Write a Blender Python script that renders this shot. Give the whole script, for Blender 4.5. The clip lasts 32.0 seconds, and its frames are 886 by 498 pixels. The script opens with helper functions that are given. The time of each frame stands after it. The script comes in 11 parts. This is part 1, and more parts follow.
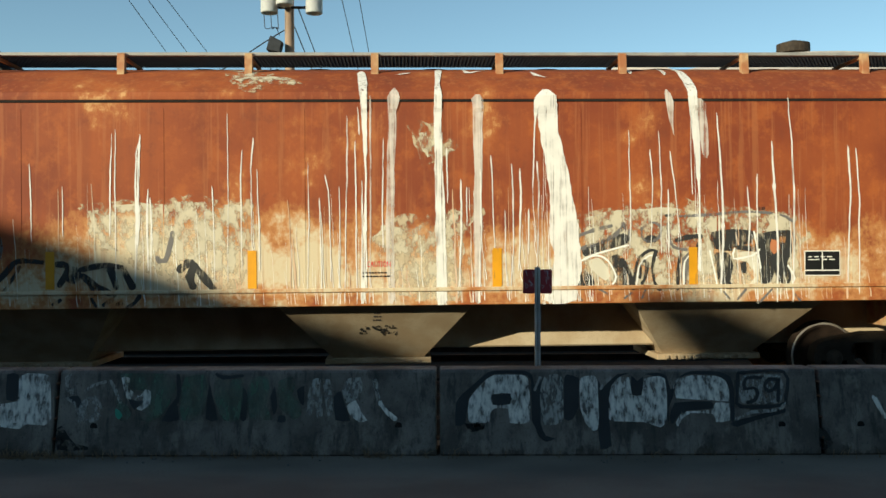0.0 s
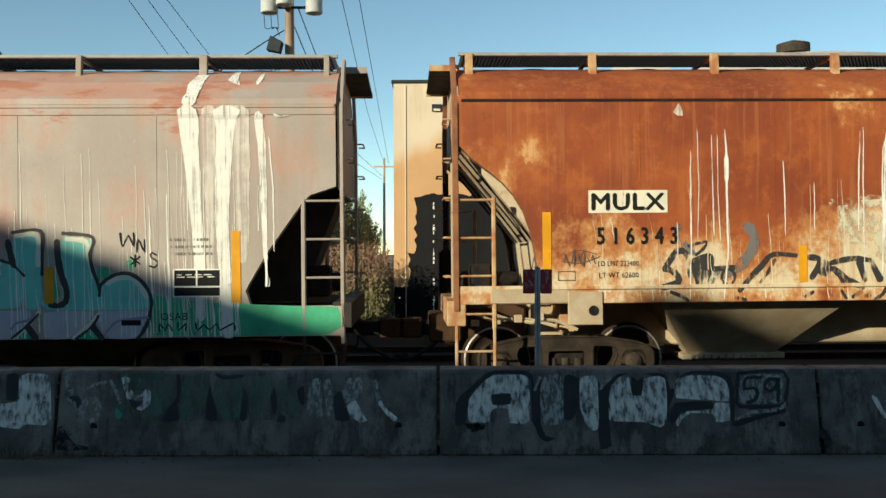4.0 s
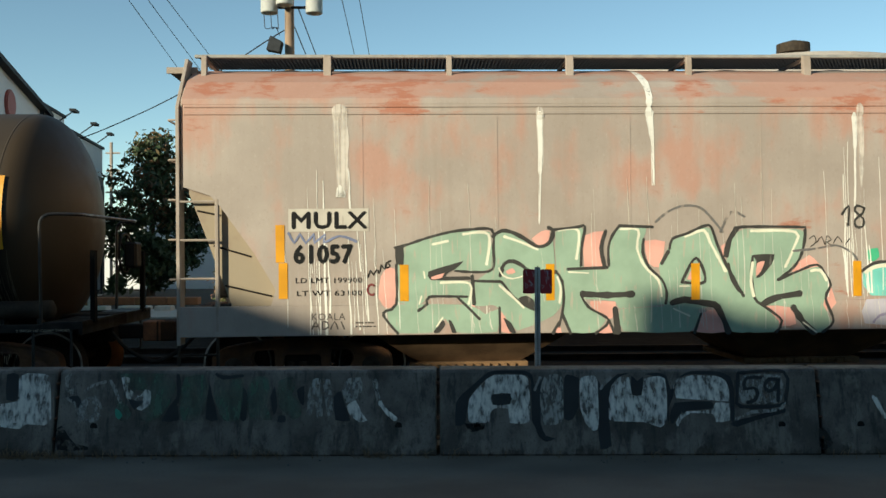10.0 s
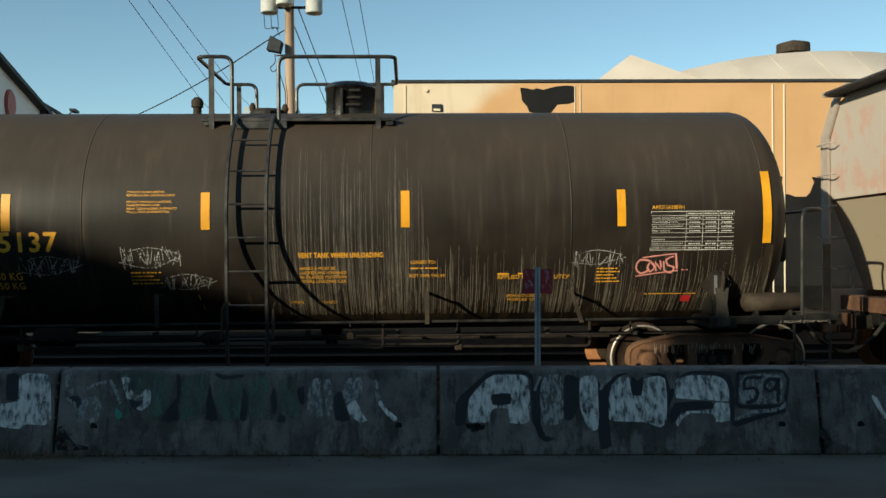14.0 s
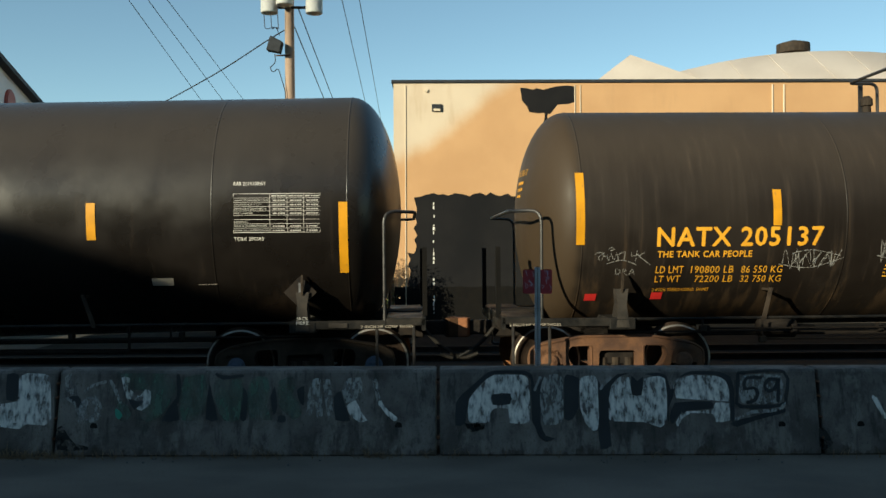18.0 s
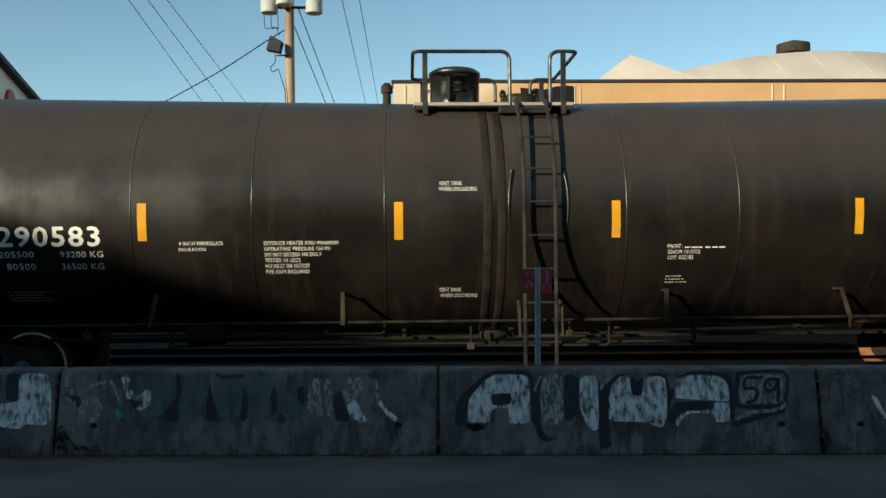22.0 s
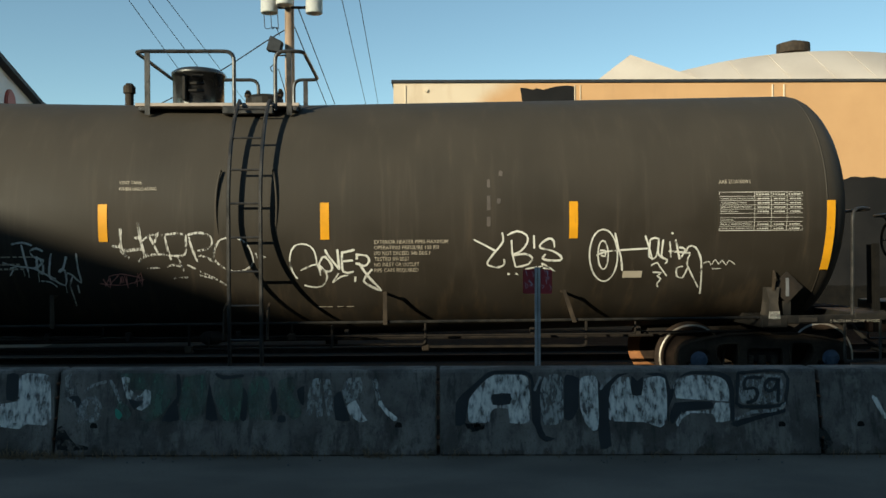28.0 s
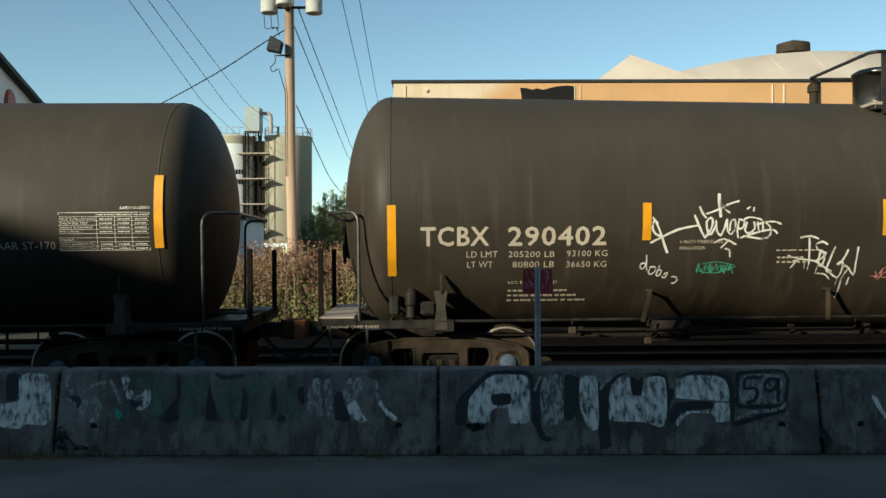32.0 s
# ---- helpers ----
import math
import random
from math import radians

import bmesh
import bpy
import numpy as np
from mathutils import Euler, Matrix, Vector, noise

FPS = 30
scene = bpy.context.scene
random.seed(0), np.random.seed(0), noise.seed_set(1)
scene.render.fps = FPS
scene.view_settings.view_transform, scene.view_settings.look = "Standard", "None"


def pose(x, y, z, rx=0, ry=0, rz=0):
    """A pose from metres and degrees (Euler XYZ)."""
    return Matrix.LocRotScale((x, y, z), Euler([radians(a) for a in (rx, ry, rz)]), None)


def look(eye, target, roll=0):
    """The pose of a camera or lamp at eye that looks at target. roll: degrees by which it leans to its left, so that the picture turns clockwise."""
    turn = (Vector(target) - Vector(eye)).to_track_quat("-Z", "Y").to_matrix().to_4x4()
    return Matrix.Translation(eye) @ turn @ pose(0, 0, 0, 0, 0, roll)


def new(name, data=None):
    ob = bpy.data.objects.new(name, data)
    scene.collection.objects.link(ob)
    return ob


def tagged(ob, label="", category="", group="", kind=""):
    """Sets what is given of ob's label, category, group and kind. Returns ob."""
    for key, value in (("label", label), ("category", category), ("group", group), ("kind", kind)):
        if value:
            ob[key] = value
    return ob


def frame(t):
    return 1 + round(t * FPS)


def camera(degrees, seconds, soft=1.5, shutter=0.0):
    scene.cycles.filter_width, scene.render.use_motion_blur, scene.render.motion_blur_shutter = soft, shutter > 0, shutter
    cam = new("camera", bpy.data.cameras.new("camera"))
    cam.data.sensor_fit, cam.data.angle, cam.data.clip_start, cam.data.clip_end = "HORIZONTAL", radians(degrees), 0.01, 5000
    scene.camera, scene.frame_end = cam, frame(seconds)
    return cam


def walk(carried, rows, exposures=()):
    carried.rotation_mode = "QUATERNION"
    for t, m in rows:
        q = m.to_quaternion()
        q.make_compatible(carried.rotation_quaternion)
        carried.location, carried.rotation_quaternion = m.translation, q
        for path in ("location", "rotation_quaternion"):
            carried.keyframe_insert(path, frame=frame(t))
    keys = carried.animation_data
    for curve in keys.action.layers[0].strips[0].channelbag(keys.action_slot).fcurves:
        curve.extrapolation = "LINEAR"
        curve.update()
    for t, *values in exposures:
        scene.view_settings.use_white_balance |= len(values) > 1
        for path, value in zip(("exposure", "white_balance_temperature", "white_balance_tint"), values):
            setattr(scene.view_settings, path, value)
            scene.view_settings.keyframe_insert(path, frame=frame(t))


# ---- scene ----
CAM_Y, CAM_Z = -12.6, 1.89
cam = camera(53.67, 32.0)
EYE = pose(0, CAM_Y, CAM_Z, 90.33, 0.15, 0)
walk(cam, [(0.0, EYE), (32.0, EYE)], exposures=[(0.0, 0.38, 6800, -10), (32.0, 0.38, 6800, -10)])

# ---- sky and sun ----
SUN_EL, SUN_AZ = 16.0, 43.0     # the sun stands behind the camera, to its left
world = bpy.data.worlds.new("sky")
scene.world = world
world.use_nodes = True
wn = world.node_tree.nodes
sky = wn.new("ShaderNodeTexSky")
sky.sky_type = "NISHITA"
sky.sun_disc = False
sky.sun_elevation = radians(SUN_EL)
sky.sun_rotation = radians(180 + SUN_AZ)
sky.altitude, sky.air_density, sky.dust_density, sky.ozone_density = 2200, 1.0, 0.0, 1.1
wn["Background"].inputs["Strength"].default_value = 0.122
world.node_tree.links.new(sky.outputs[0], wn["Background"].inputs["Color"])
sun_way = Vector((-math.sin(radians(SUN_AZ)) * math.cos(radians(SUN_EL)), -math.cos(radians(SUN_AZ)) * math.cos(radians(SUN_EL)), math.sin(radians(SUN_EL))))
sun_data = bpy.data.lights.new("sun", "SUN")
sun_data.energy, sun_data.angle, sun_data.color = 5.0, radians(0.5), (1.0, 0.86, 0.735)
sun = new("sun", sun_data)
sun.matrix_world = look(sun_way * 60, (0, 0, 0))

# ---- builders ----
def mesh_of(bm, name, mat, smooth=False):
    me = bpy.data.meshes.new(name)
    bm.to_mesh(me)
    bm.free()
    if mat:
        me.materials.append(mat)
    if smooth:
        me.polygons.foreach_set("use_smooth", [True] * len(me.polygons))
    return me


def part(name, bm, mat, parent, label="", smooth=False):
    ob = new(name, mesh_of(bm, name, mat, smooth))
    ob.parent = parent
    if label:
        ob["label"] = label
    return ob


def thing(name, label, category, group="", m=None, kind=""):
    ob = new(name)
    ob.empty_display_size = 0.2
    if m is not None:
        ob.matrix_world = m
    return tagged(ob, label, category, group, kind)


def solid(name, bm, mat, label, category, group="", m=None, kind="", smooth=False):
    ob = new(name, mesh_of(bm, name, mat, smooth))
    if m is not None:
        ob.matrix_world = m
    return tagged(ob, label, category, group, kind)


def B():
    return bmesh.new()


def box(bm, x0, x1, y0, y1, z0, z1, bevel=0.0):
    vs = [bm.verts.new((x, y, z)) for z in (z0, z1) for y in (y0, y1) for x in (x0, x1)]
    fs = [bm.faces.new([vs[i] for i in q]) for q in ((0, 2, 3, 1), (4, 5, 7, 6), (0, 1, 5, 4), (2, 6, 7, 3), (0, 4, 6, 2), (1, 3, 7, 5))]
    if bevel:
        es = list({e for f in fs for e in f.edges})
        bmesh.ops.bevel(bm, geom=es, offset=bevel, segments=1, affect="EDGES")
    return bm


def prism(bm, pts, axis, a, b, bevel=0.0):
    """A polygon drawn out along an axis: 'x' takes (y, z), 'y' takes (x, z), 'z' takes (x, y)."""
    def put(p, v):
        return {"x": (v, p[0], p[1]), "y": (p[0], v, p[1]), "z": (p[0], p[1], v)}[axis]
    va = [bm.verts.new(put(p, a)) for p in pts]
    vb = [bm.verts.new(put(p, b)) for p in pts]
    n = len(pts)
    fs = [bm.faces.new(va), bm.faces.new(vb[::-1])]
    fs += [bm.faces.new((va[i], vb[i], vb[(i + 1) % n], va[(i + 1) % n])) for i in range(n)]
    bmesh.ops.recalc_face_normals(bm, faces=fs)
    if bevel:
        es = list({e for f in fs for e in f.edges})
        bmesh.ops.bevel(bm, geom=es, offset=bevel, segments=1, affect="EDGES")
    return bm


def hexa(bm, low, high):
    """A solid between two rings of equal count."""
    va, vb = [bm.verts.new(p) for p in low], [bm.verts.new(p) for p in high]
    n = len(va)
    fs = [bm.faces.new(va), bm.faces.new(vb[::-1])]
    fs += [bm.faces.new((va[i], vb[i], vb[(i + 1) % n], va[(i + 1) % n])) for i in range(n)]
    bmesh.ops.recalc_face_normals(bm, faces=fs)
    return bm


def tube(bm, path, r, seg=8, r_end=None):
    path = [Vector(p) for p in path]
    n = len(path)
    rings, side = [], None
    for i, p in enumerate(path):
        d = (path[min(i + 1, n - 1)] - path[max(i - 1, 0)]).normalized()
        if side is None:
            side = d.cross(Vector((0, 0, 1))) if abs(d.z) < 0.9 else d.cross(Vector((0, 1, 0)))
        side = (side - d * side.dot(d)).normalized()
        up = d.cross(side)
        k = r if r_end is None else r + (r_end - r) * i / (n - 1)
        rings.append([bm.verts.new(p + (side * math.cos(a) + up * math.sin(a)) * k) for a in [2 * math.pi * j / seg for j in range(seg)]])
    for a, b in zip(rings, rings[1:]):
        for j in range(seg):
            bm.faces.new((a[j], b[j], b[(j + 1) % seg], a[(j + 1) % seg]))
    bm.faces.new(rings[0][::-1]), bm.faces.new(rings[-1])
    return bm


def bend(path, r=0.12, k=4):
    """The same path with its corners rounded."""
    path = [Vector(p) for p in path]
    out = [path[0]]
    for a, b, c in zip(path, path[1:], path[2:]):
        u, v = (a - b), (c - b)
        q = min(r, u.length * 0.45, v.length * 0.45)
        p0, p1 = b + u.normalized() * q, b + v.normalized() * q
        for i in range(k + 1):
            s = i / k
            out.append(p0 * (1 - s) ** 2 + b * 2 * s * (1 - s) + p1 * s ** 2)
    return out + [path[-1]]


def lathe(bm, prof, axis="x", seg=48, centre=(0, 0, 0), closed=True):
    """Turns (along, radius) pairs about an axis."""
    cx, cy, cz = centre
    rings = []
    for u, r in prof:
        ring = []
        for j in range(seg):
            a = 2 * math.pi * j / seg
            c, s = r * math.cos(a), r * math.sin(a)
            ring.append(bm.verts.new({"x": (cx + u, cy + c, cz + s), "y": (cx + c, cy + u, cz + s), "z": (cx + c, cy + s, cz + u)}[axis]))
        rings.append(ring)
    fs = []
    for a, b in zip(rings, rings[1:]):
        for j in range(seg):
            fs.append(bm.faces.new((a[j], b[j], b[(j + 1) % seg], a[(j + 1) % seg])))
    if closed:
        fs += [bm.faces.new(rings[0]), bm.faces.new(rings[-1][::-1])]
    bmesh.ops.recalc_face_normals(bm, faces=fs)
    return bm


# ---- drawing on surfaces: (u, v) is along the car and up, wrap gives the place in the car ----
def flat_wrap(y):
    return lambda u, v, lift: (u, y - 0.5 * lift, v)


def dip(x, sag):
    """Tanks that drain to the middle: the axis falls from both ends towards it."""
    return 0.25 * sag - sag * (1 - min(1.0, abs(x) / 8.4))


def round_wrap(R, zc, sag=0.0):
    def f(u, v, lift):
        c = zc + dip(u, sag)
        lift *= 0.5
        a = math.asin(max(-0.999, min(0.999, (v - c) / R)))
        return (u, -(R + lift) * math.cos(a), c + (R + lift) * math.sin(a))
    return f


LIFT = [0.0]


def ribbon(bm, pts, width, wrap, lift=0.003, step=0.06, rough=0.0, taper=False, smooth=True):
    """A painted stroke along pts (u, v); returns bm."""
    LIFT[0] = (LIFT[0] + 0.00013) % 0.0012
    P = [Vector(p) for p in pts]
    if smooth and len(P) > 2:
        Q = []
        for i in range(len(P) - 1):
            p0, p1, p2, p3 = P[max(i - 1, 0)], P[i], P[i + 1], P[min(i + 2, len(P) - 1)]
            n = max(2, int((p2 - p1).length / step))
            for j in range(n):
                s = j / n
                Q.append(0.5 * ((2 * p1) + (p2 - p0) * s + (2 * p0 - 5 * p1 + 4 * p2 - p3) * s * s + (3 * p1 - p0 - 3 * p2 + p3) * s ** 3))
        Q.append(P[-1])
    else:
        Q = []
        for a, b in zip(P, P[1:]):
            n = max(1, int((b - a).length / 0.25))
            Q += [a + (b - a) * j / n for j in range(n)]
        Q.append(P[-1])
    n = len(Q)
    d0 = (Q[1] - Q[0]).normalized()
    d1 = (Q[-1] - Q[-2]).normalized()
    Q = [Q[0] - d0 * width * 0.35] + Q + [Q[-1] + d1 * width * 0.35]
    prev = None
    for i, p in enumerate(Q):
        d = (Q[min(i + 1, len(Q) - 1)] - Q[max(i - 1, 0)])
        d = d.normalized() if d.length > 1e-9 else d0
        nn = Vector((-d.y, d.x))
        w = width * 0.5 * (0.45 if i in (0, len(Q) - 1) else 1.0)
        if rough:
            w *= 1 + random.uniform(-rough, rough)
        if taper:
            w *= 1 - 0.8 * i / len(Q)
        a, b = p + nn * w, p - nn * w
        cur = (bm.verts.new(wrap(a.x, a.y, lift + LIFT[0])), bm.verts.new(wrap(b.x, b.y, lift + LIFT[0])))
        if prev:
            bm.faces.new((prev[0], prev[1], cur[1], cur[0]))
        prev = cur
    return bm


def patch(bm, pts, wrap, lift=0.003):
    LIFT[0] = (LIFT[0] + 0.00013) % 0.0012
    bm.faces.new([bm.verts.new(wrap(u, v, lift + LIFT[0])) for u, v in pts])
    return bm


def plate(bm, u0, u1, v0, v1, wrap, lift=0.003, n=6, m=1):
    LIFT[0] = (LIFT[0] + 0.00013) % 0.0012
    g = [[bm.verts.new(wrap(u0 + (u1 - u0) * i / m, v0 + (v1 - v0) * j / n, lift + LIFT[0])) for i in range(m + 1)] for j in range(n + 1)]
    for j in range(n):
        for i in range(m):
            bm.faces.new((g[j][i], g[j][i + 1], g[j + 1][i + 1], g[j + 1][i]))
    return bm


def lettering(text, u, v, height, wrap, mat, parent, length=None, bold=0.0, lift=0.004, label="", name="lettering"):
    """One line of writing; u, v is its lower left corner, height that of its capitals, length fits it."""
    cu = bpy.data.curves.new("line", "FONT")
    cu.body, cu.resolution_u = text, 2
    cu.fill_mode = "FRONT"
    cu.space_character = 1.09 if 0.02 < bold < 0.03 else 1.06
    bold *= 0.92 if bold > 0.015 else 0.0
    tmp = bpy.data.objects.new("line", cu)
    me = bpy.data.meshes.new_from_object(tmp)
    bpy.data.objects.remove(tmp)
    xs = [w.co.x for w in me.vertices]
    if not xs:
        return None
    x0, k = min(xs), height / 0.70
    kx = length / (max(xs) - x0) if length else k
    verts = [(u + (w.co.x - x0) * kx, v + w.co.y * k) for w in me.vertices]
    faces = [tuple(f.vertices) for f in me.polygons]
    n = len(verts)
    copies = ((0, 0), (-bold, 0), (bold, 0), (0, -bold), (0, bold)) if bold else ((0, 0),)
    pts = [wrap(a + dx * k, c + dy * k, lift + 0.0005 * i) for i, (dx, dy) in enumerate(copies) for a, c in verts]
    allf = [tuple(j + i * n for j in f) for i in range(len(copies)) for f in faces]
    bpy.data.meshes.remove(me)
    me = bpy.data.meshes.new("lettering")
    me.from_pydata(pts, [], allf)
    me.materials.append(mat)
    ob = new(name, me)
    ob.parent = parent
    if label:
        ob["label"] = label
    return ob


def bars(bm, u0, u1, v, height, wrap, words=3, lift=0.004):
    """A line of writing too small to read."""
    w = (u1 - u0) / words
    for i in range(words):
        k = 0.55 + 0.35 * ((i * 5 + int(v * 370)) % 4) / 3
        plate(bm, u0 + i * w, u0 + (i + k) * w, v, v + height, wrap, lift, n=1)
    return bm


# ---- materials ----
class Mat:
    """A small node builder."""

    def __init__(self, name, rough=0.7, metal=0.0):
        self.m = bpy.data.materials.new(name)
        self.m.use_nodes = True
        self.t = self.m.node_tree
        self.b = self.t.nodes["Principled BSDF"]
        self.b.inputs["Roughness"].default_value, self.b.inputs["Metallic"].default_value = rough, metal
        self.co = self.t.nodes.new("ShaderNodeTexCoord").outputs["Object"]

    def node(self, kind, **inputs):
        n = self.t.nodes.new(kind)
        for k, v in inputs.items():
            self.put(n.inputs[k.replace("_", " ")], v)
        return n

    def put(self, sock, v):
        if isinstance(v, bpy.types.NodeSocket):
            self.t.links.new(v, sock)
        else:
            sock.default_value = v

    def noise(self, scale, detail=4, stretch=(1, 1, 1), rough=0.55, shift=(0, 0, 0)):
        mp = self.t.nodes.new("ShaderNodeMapping")
        self.t.links.new(self.co, mp.inputs["Vector"])
        mp.inputs["Scale"].default_value, mp.inputs["Location"].default_value = stretch, shift
        n = self.t.nodes.new("ShaderNodeTexNoise")
        self.t.links.new(mp.outputs[0], n.inputs["Vector"])
        n.inputs["Scale"].default_value, n.inputs["Detail"].default_value, n.inputs["Roughness"].default_value = scale, detail, rough
        return n.outputs["Fac"]

    def ramp(self, fac, a, b, lo=0.0, hi=1.0):
        n = self.t.nodes.new("ShaderNodeMapRange")
        n.interpolation_type = "SMOOTHSTEP"
        for k, v in (("Value", fac), ("From Min", a), ("From Max", b), ("To Min", lo), ("To Max", hi)):
            self.put(n.inputs[k], v)
        return n.outputs[0]

    def math(self, op, a, b=0.0):
        n = self.t.nodes.new("ShaderNodeMath")
        n.operation = op
        self.put(n.inputs[0], a), self.put(n.inputs[1], b)
        return n.outputs[0]

    def axis(self, k):
        n = self.t.nodes.new("ShaderNodeSeparateXYZ")
        self.t.links.new(self.co, n.inputs[0])
        return n.outputs[k]

    def mix(self, fac, a, b):
        n = self.t.nodes.new("ShaderNodeMix")
        n.data_type = "RGBA"
        self.put(n.inputs[0], fac)
        for sock, v in ((n.inputs[6], a), (n.inputs[7], b)):
            self.put(sock, v if isinstance(v, bpy.types.NodeSocket) else (*v, 1))
        return n.outputs[2]

    def done(self, colour, bump=None, depth=0.01, rough=None):
        self.put(self.b.inputs["Base Color"], colour if isinstance(colour, bpy.types.NodeSocket) else (*colour, 1))
        if bump is not None:
            n = self.t.nodes.new("ShaderNodeBump")
            n.inputs["Distance"].default_value, n.inputs["Strength"].default_value = depth, 0.6
            self.put(n.inputs["Height"], bump)
            self.t.links.new(n.outputs[0], self.b.inputs["Normal"])
        if rough is not None:
            self.put(self.b.inputs["Roughness"], rough)
        return self.m

    def clear(self, fac):
        """Lets the surface beneath show where fac is low."""
        self.put(self.b.inputs["Alpha"], fac)
        return self


def worn(name, c1, c2, rough=0.7, metal=0.0, scale=6.0, stretch=(1, 1, 1), depth=0.004, fine=40.0, amount=0.55):
    m = Mat(name, rough, metal)
    big, small = m.noise(scale, 5, stretch), m.noise(fine, 3)
    col = m.mix(m.ramp(big, 0.5 - 0.25 * amount - 0.05, 0.5 + 0.3 * amount), c1, c2)
    dark = tuple(c * 0.7 for c in c1)
    col = m.mix(m.ramp(small, 0.5, 0.75, 0, 0.5), col, dark)
    return m.done(col, small, depth, m.ramp(big, 0.3, 0.7, max(0.05, rough - 0.12), min(1, rough + 0.12)))


def paint(name, c, rough=0.6, var=0.18, wear=None, amount=0.0):
    m = Mat(name, rough)
    n1, n2 = m.noise(3.0, 4), m.noise(22.0, 4, (1, 1, 0.15))
    col = m.mix(m.ramp(n1, 0.3, 0.7), tuple(v * (1 - var) for v in c), tuple(min(1, v * (1 + var)) for v in c))
    if wear:
        col = m.mix(m.ramp(n2, 0.62 - amount, 0.70 - amount * 0.6, 0, 0.9), col, wear)
    return m.done(col, n2, 0.001)


def streaked(name, c, lo, hi, stretch=(1, 1, 0.05), scale=14.0, most=0.97, rough=0.75):
    """Thin paint or slurry that lies in broken streaks or blotches."""
    m = Mat(name, rough)
    n1, n2 = m.noise(scale, 5, stretch, 0.6), m.noise(5.0, 4)
    m.clear(m.ramp(m.math("ADD", m.math("MULTIPLY", n1, 0.75), m.math("MULTIPLY", n2, 0.25)), lo, hi, 0, most))
    return m.done(m.mix(m.ramp(n2, 0.3, 0.7), tuple(v * 0.88 for v in c), c), n1, 0.001)


def hopper_rust():
    """Red-brown paint, sun-bleached, worn to cream in blotches that get denser towards the sill."""
    m = Mat("rusty hopper paint", 0.78)
    z = m.axis(2)
    big, mid, fine = m.noise(0.55, 6, (1, 1, 1.2)), m.noise(1.5, 10, (1, 1, 0.8), 0.70), m.noise(18, 5)
    streak, hair = m.noise(4.0, 5, (1, 1, 0.05), 0.6), m.noise(16.0, 4, (1, 1, 0.035), 0.6)
    base = m.mix(m.ramp(big, 0.35, 0.65), (0.200, 0.037, 0.009), (0.300, 0.068, 0.014))
    cloud = m.noise(2.6, 9, (1, 1, 0.9), 0.72, (3, 0, 5))
    base = m.mix(m.ramp(cloud, 0.48, 0.66, 0, 0.55), base, (0.40, 0.105, 0.020))
    base = m.mix(m.ramp(cloud, 0.44, 0.32, 0, 0.5), base, (0.16, 0.034, 0.012))
    base = m.mix(m.ramp(streak, 0.46, 0.70, 0, 0.35), base, (0.145, 0.032, 0.011))
    base = m.mix(m.ramp(hair, 0.5, 0.72, 0, 0.14), base, (0.36, 0.125, 0.038))
    spots = m.math("ADD", m.math("MULTIPLY", mid, 0.8), m.math("MULTIPLY", big, 0.35))
    base = m.mix(m.ramp(spots, 0.62, 0.72, 0, 0.8), base, (0.40, 0.13, 0.034))
    base = m.mix(m.ramp(spots, 0.685, 0.75, 0, 0.8), base, (0.62, 0.36, 0.15))
    low = m.math("MULTIPLY", m.ramp(z, 2.85, 1.55, 0.0, 0.36), m.ramp(z, 1.36, 1.43, 0.80, 1.0))
    x = m.axis(0)
    bare = m.math("MULTIPLY", m.ramp(x, -4.4, -3.2), m.ramp(x, 0.6, -0.7))
    bare = m.math("MULTIPLY", bare, m.math("MULTIPLY", m.ramp(z, 2.75, 2.35), m.ramp(z, 1.35, 1.75)))
    low = m.math("ADD", low, m.math("MULTIPLY", bare, 0.16))
    soil = m.math("ADD", m.math("ADD", mid, m.math("MULTIPLY", fine, 0.16)), m.math("ADD", low, m.math("MULTIPLY", streak, 0.16)))
    base = m.mix(m.ramp(soil, 0.80, 0.98), base, (0.46, 0.20, 0.065))
    base = m.mix(m.ramp(soil, 0.93, 1.08), base, (0.60, 0.49, 0.325))
    base = m.mix(m.ramp(m.math("ADD", hair, m.math("MULTIPLY", mid, 0.3)), 0.68, 0.80, 0, 0.35), base, (0.36, 0.12, 0.04))
    return m.done(base, fine, 0.004)


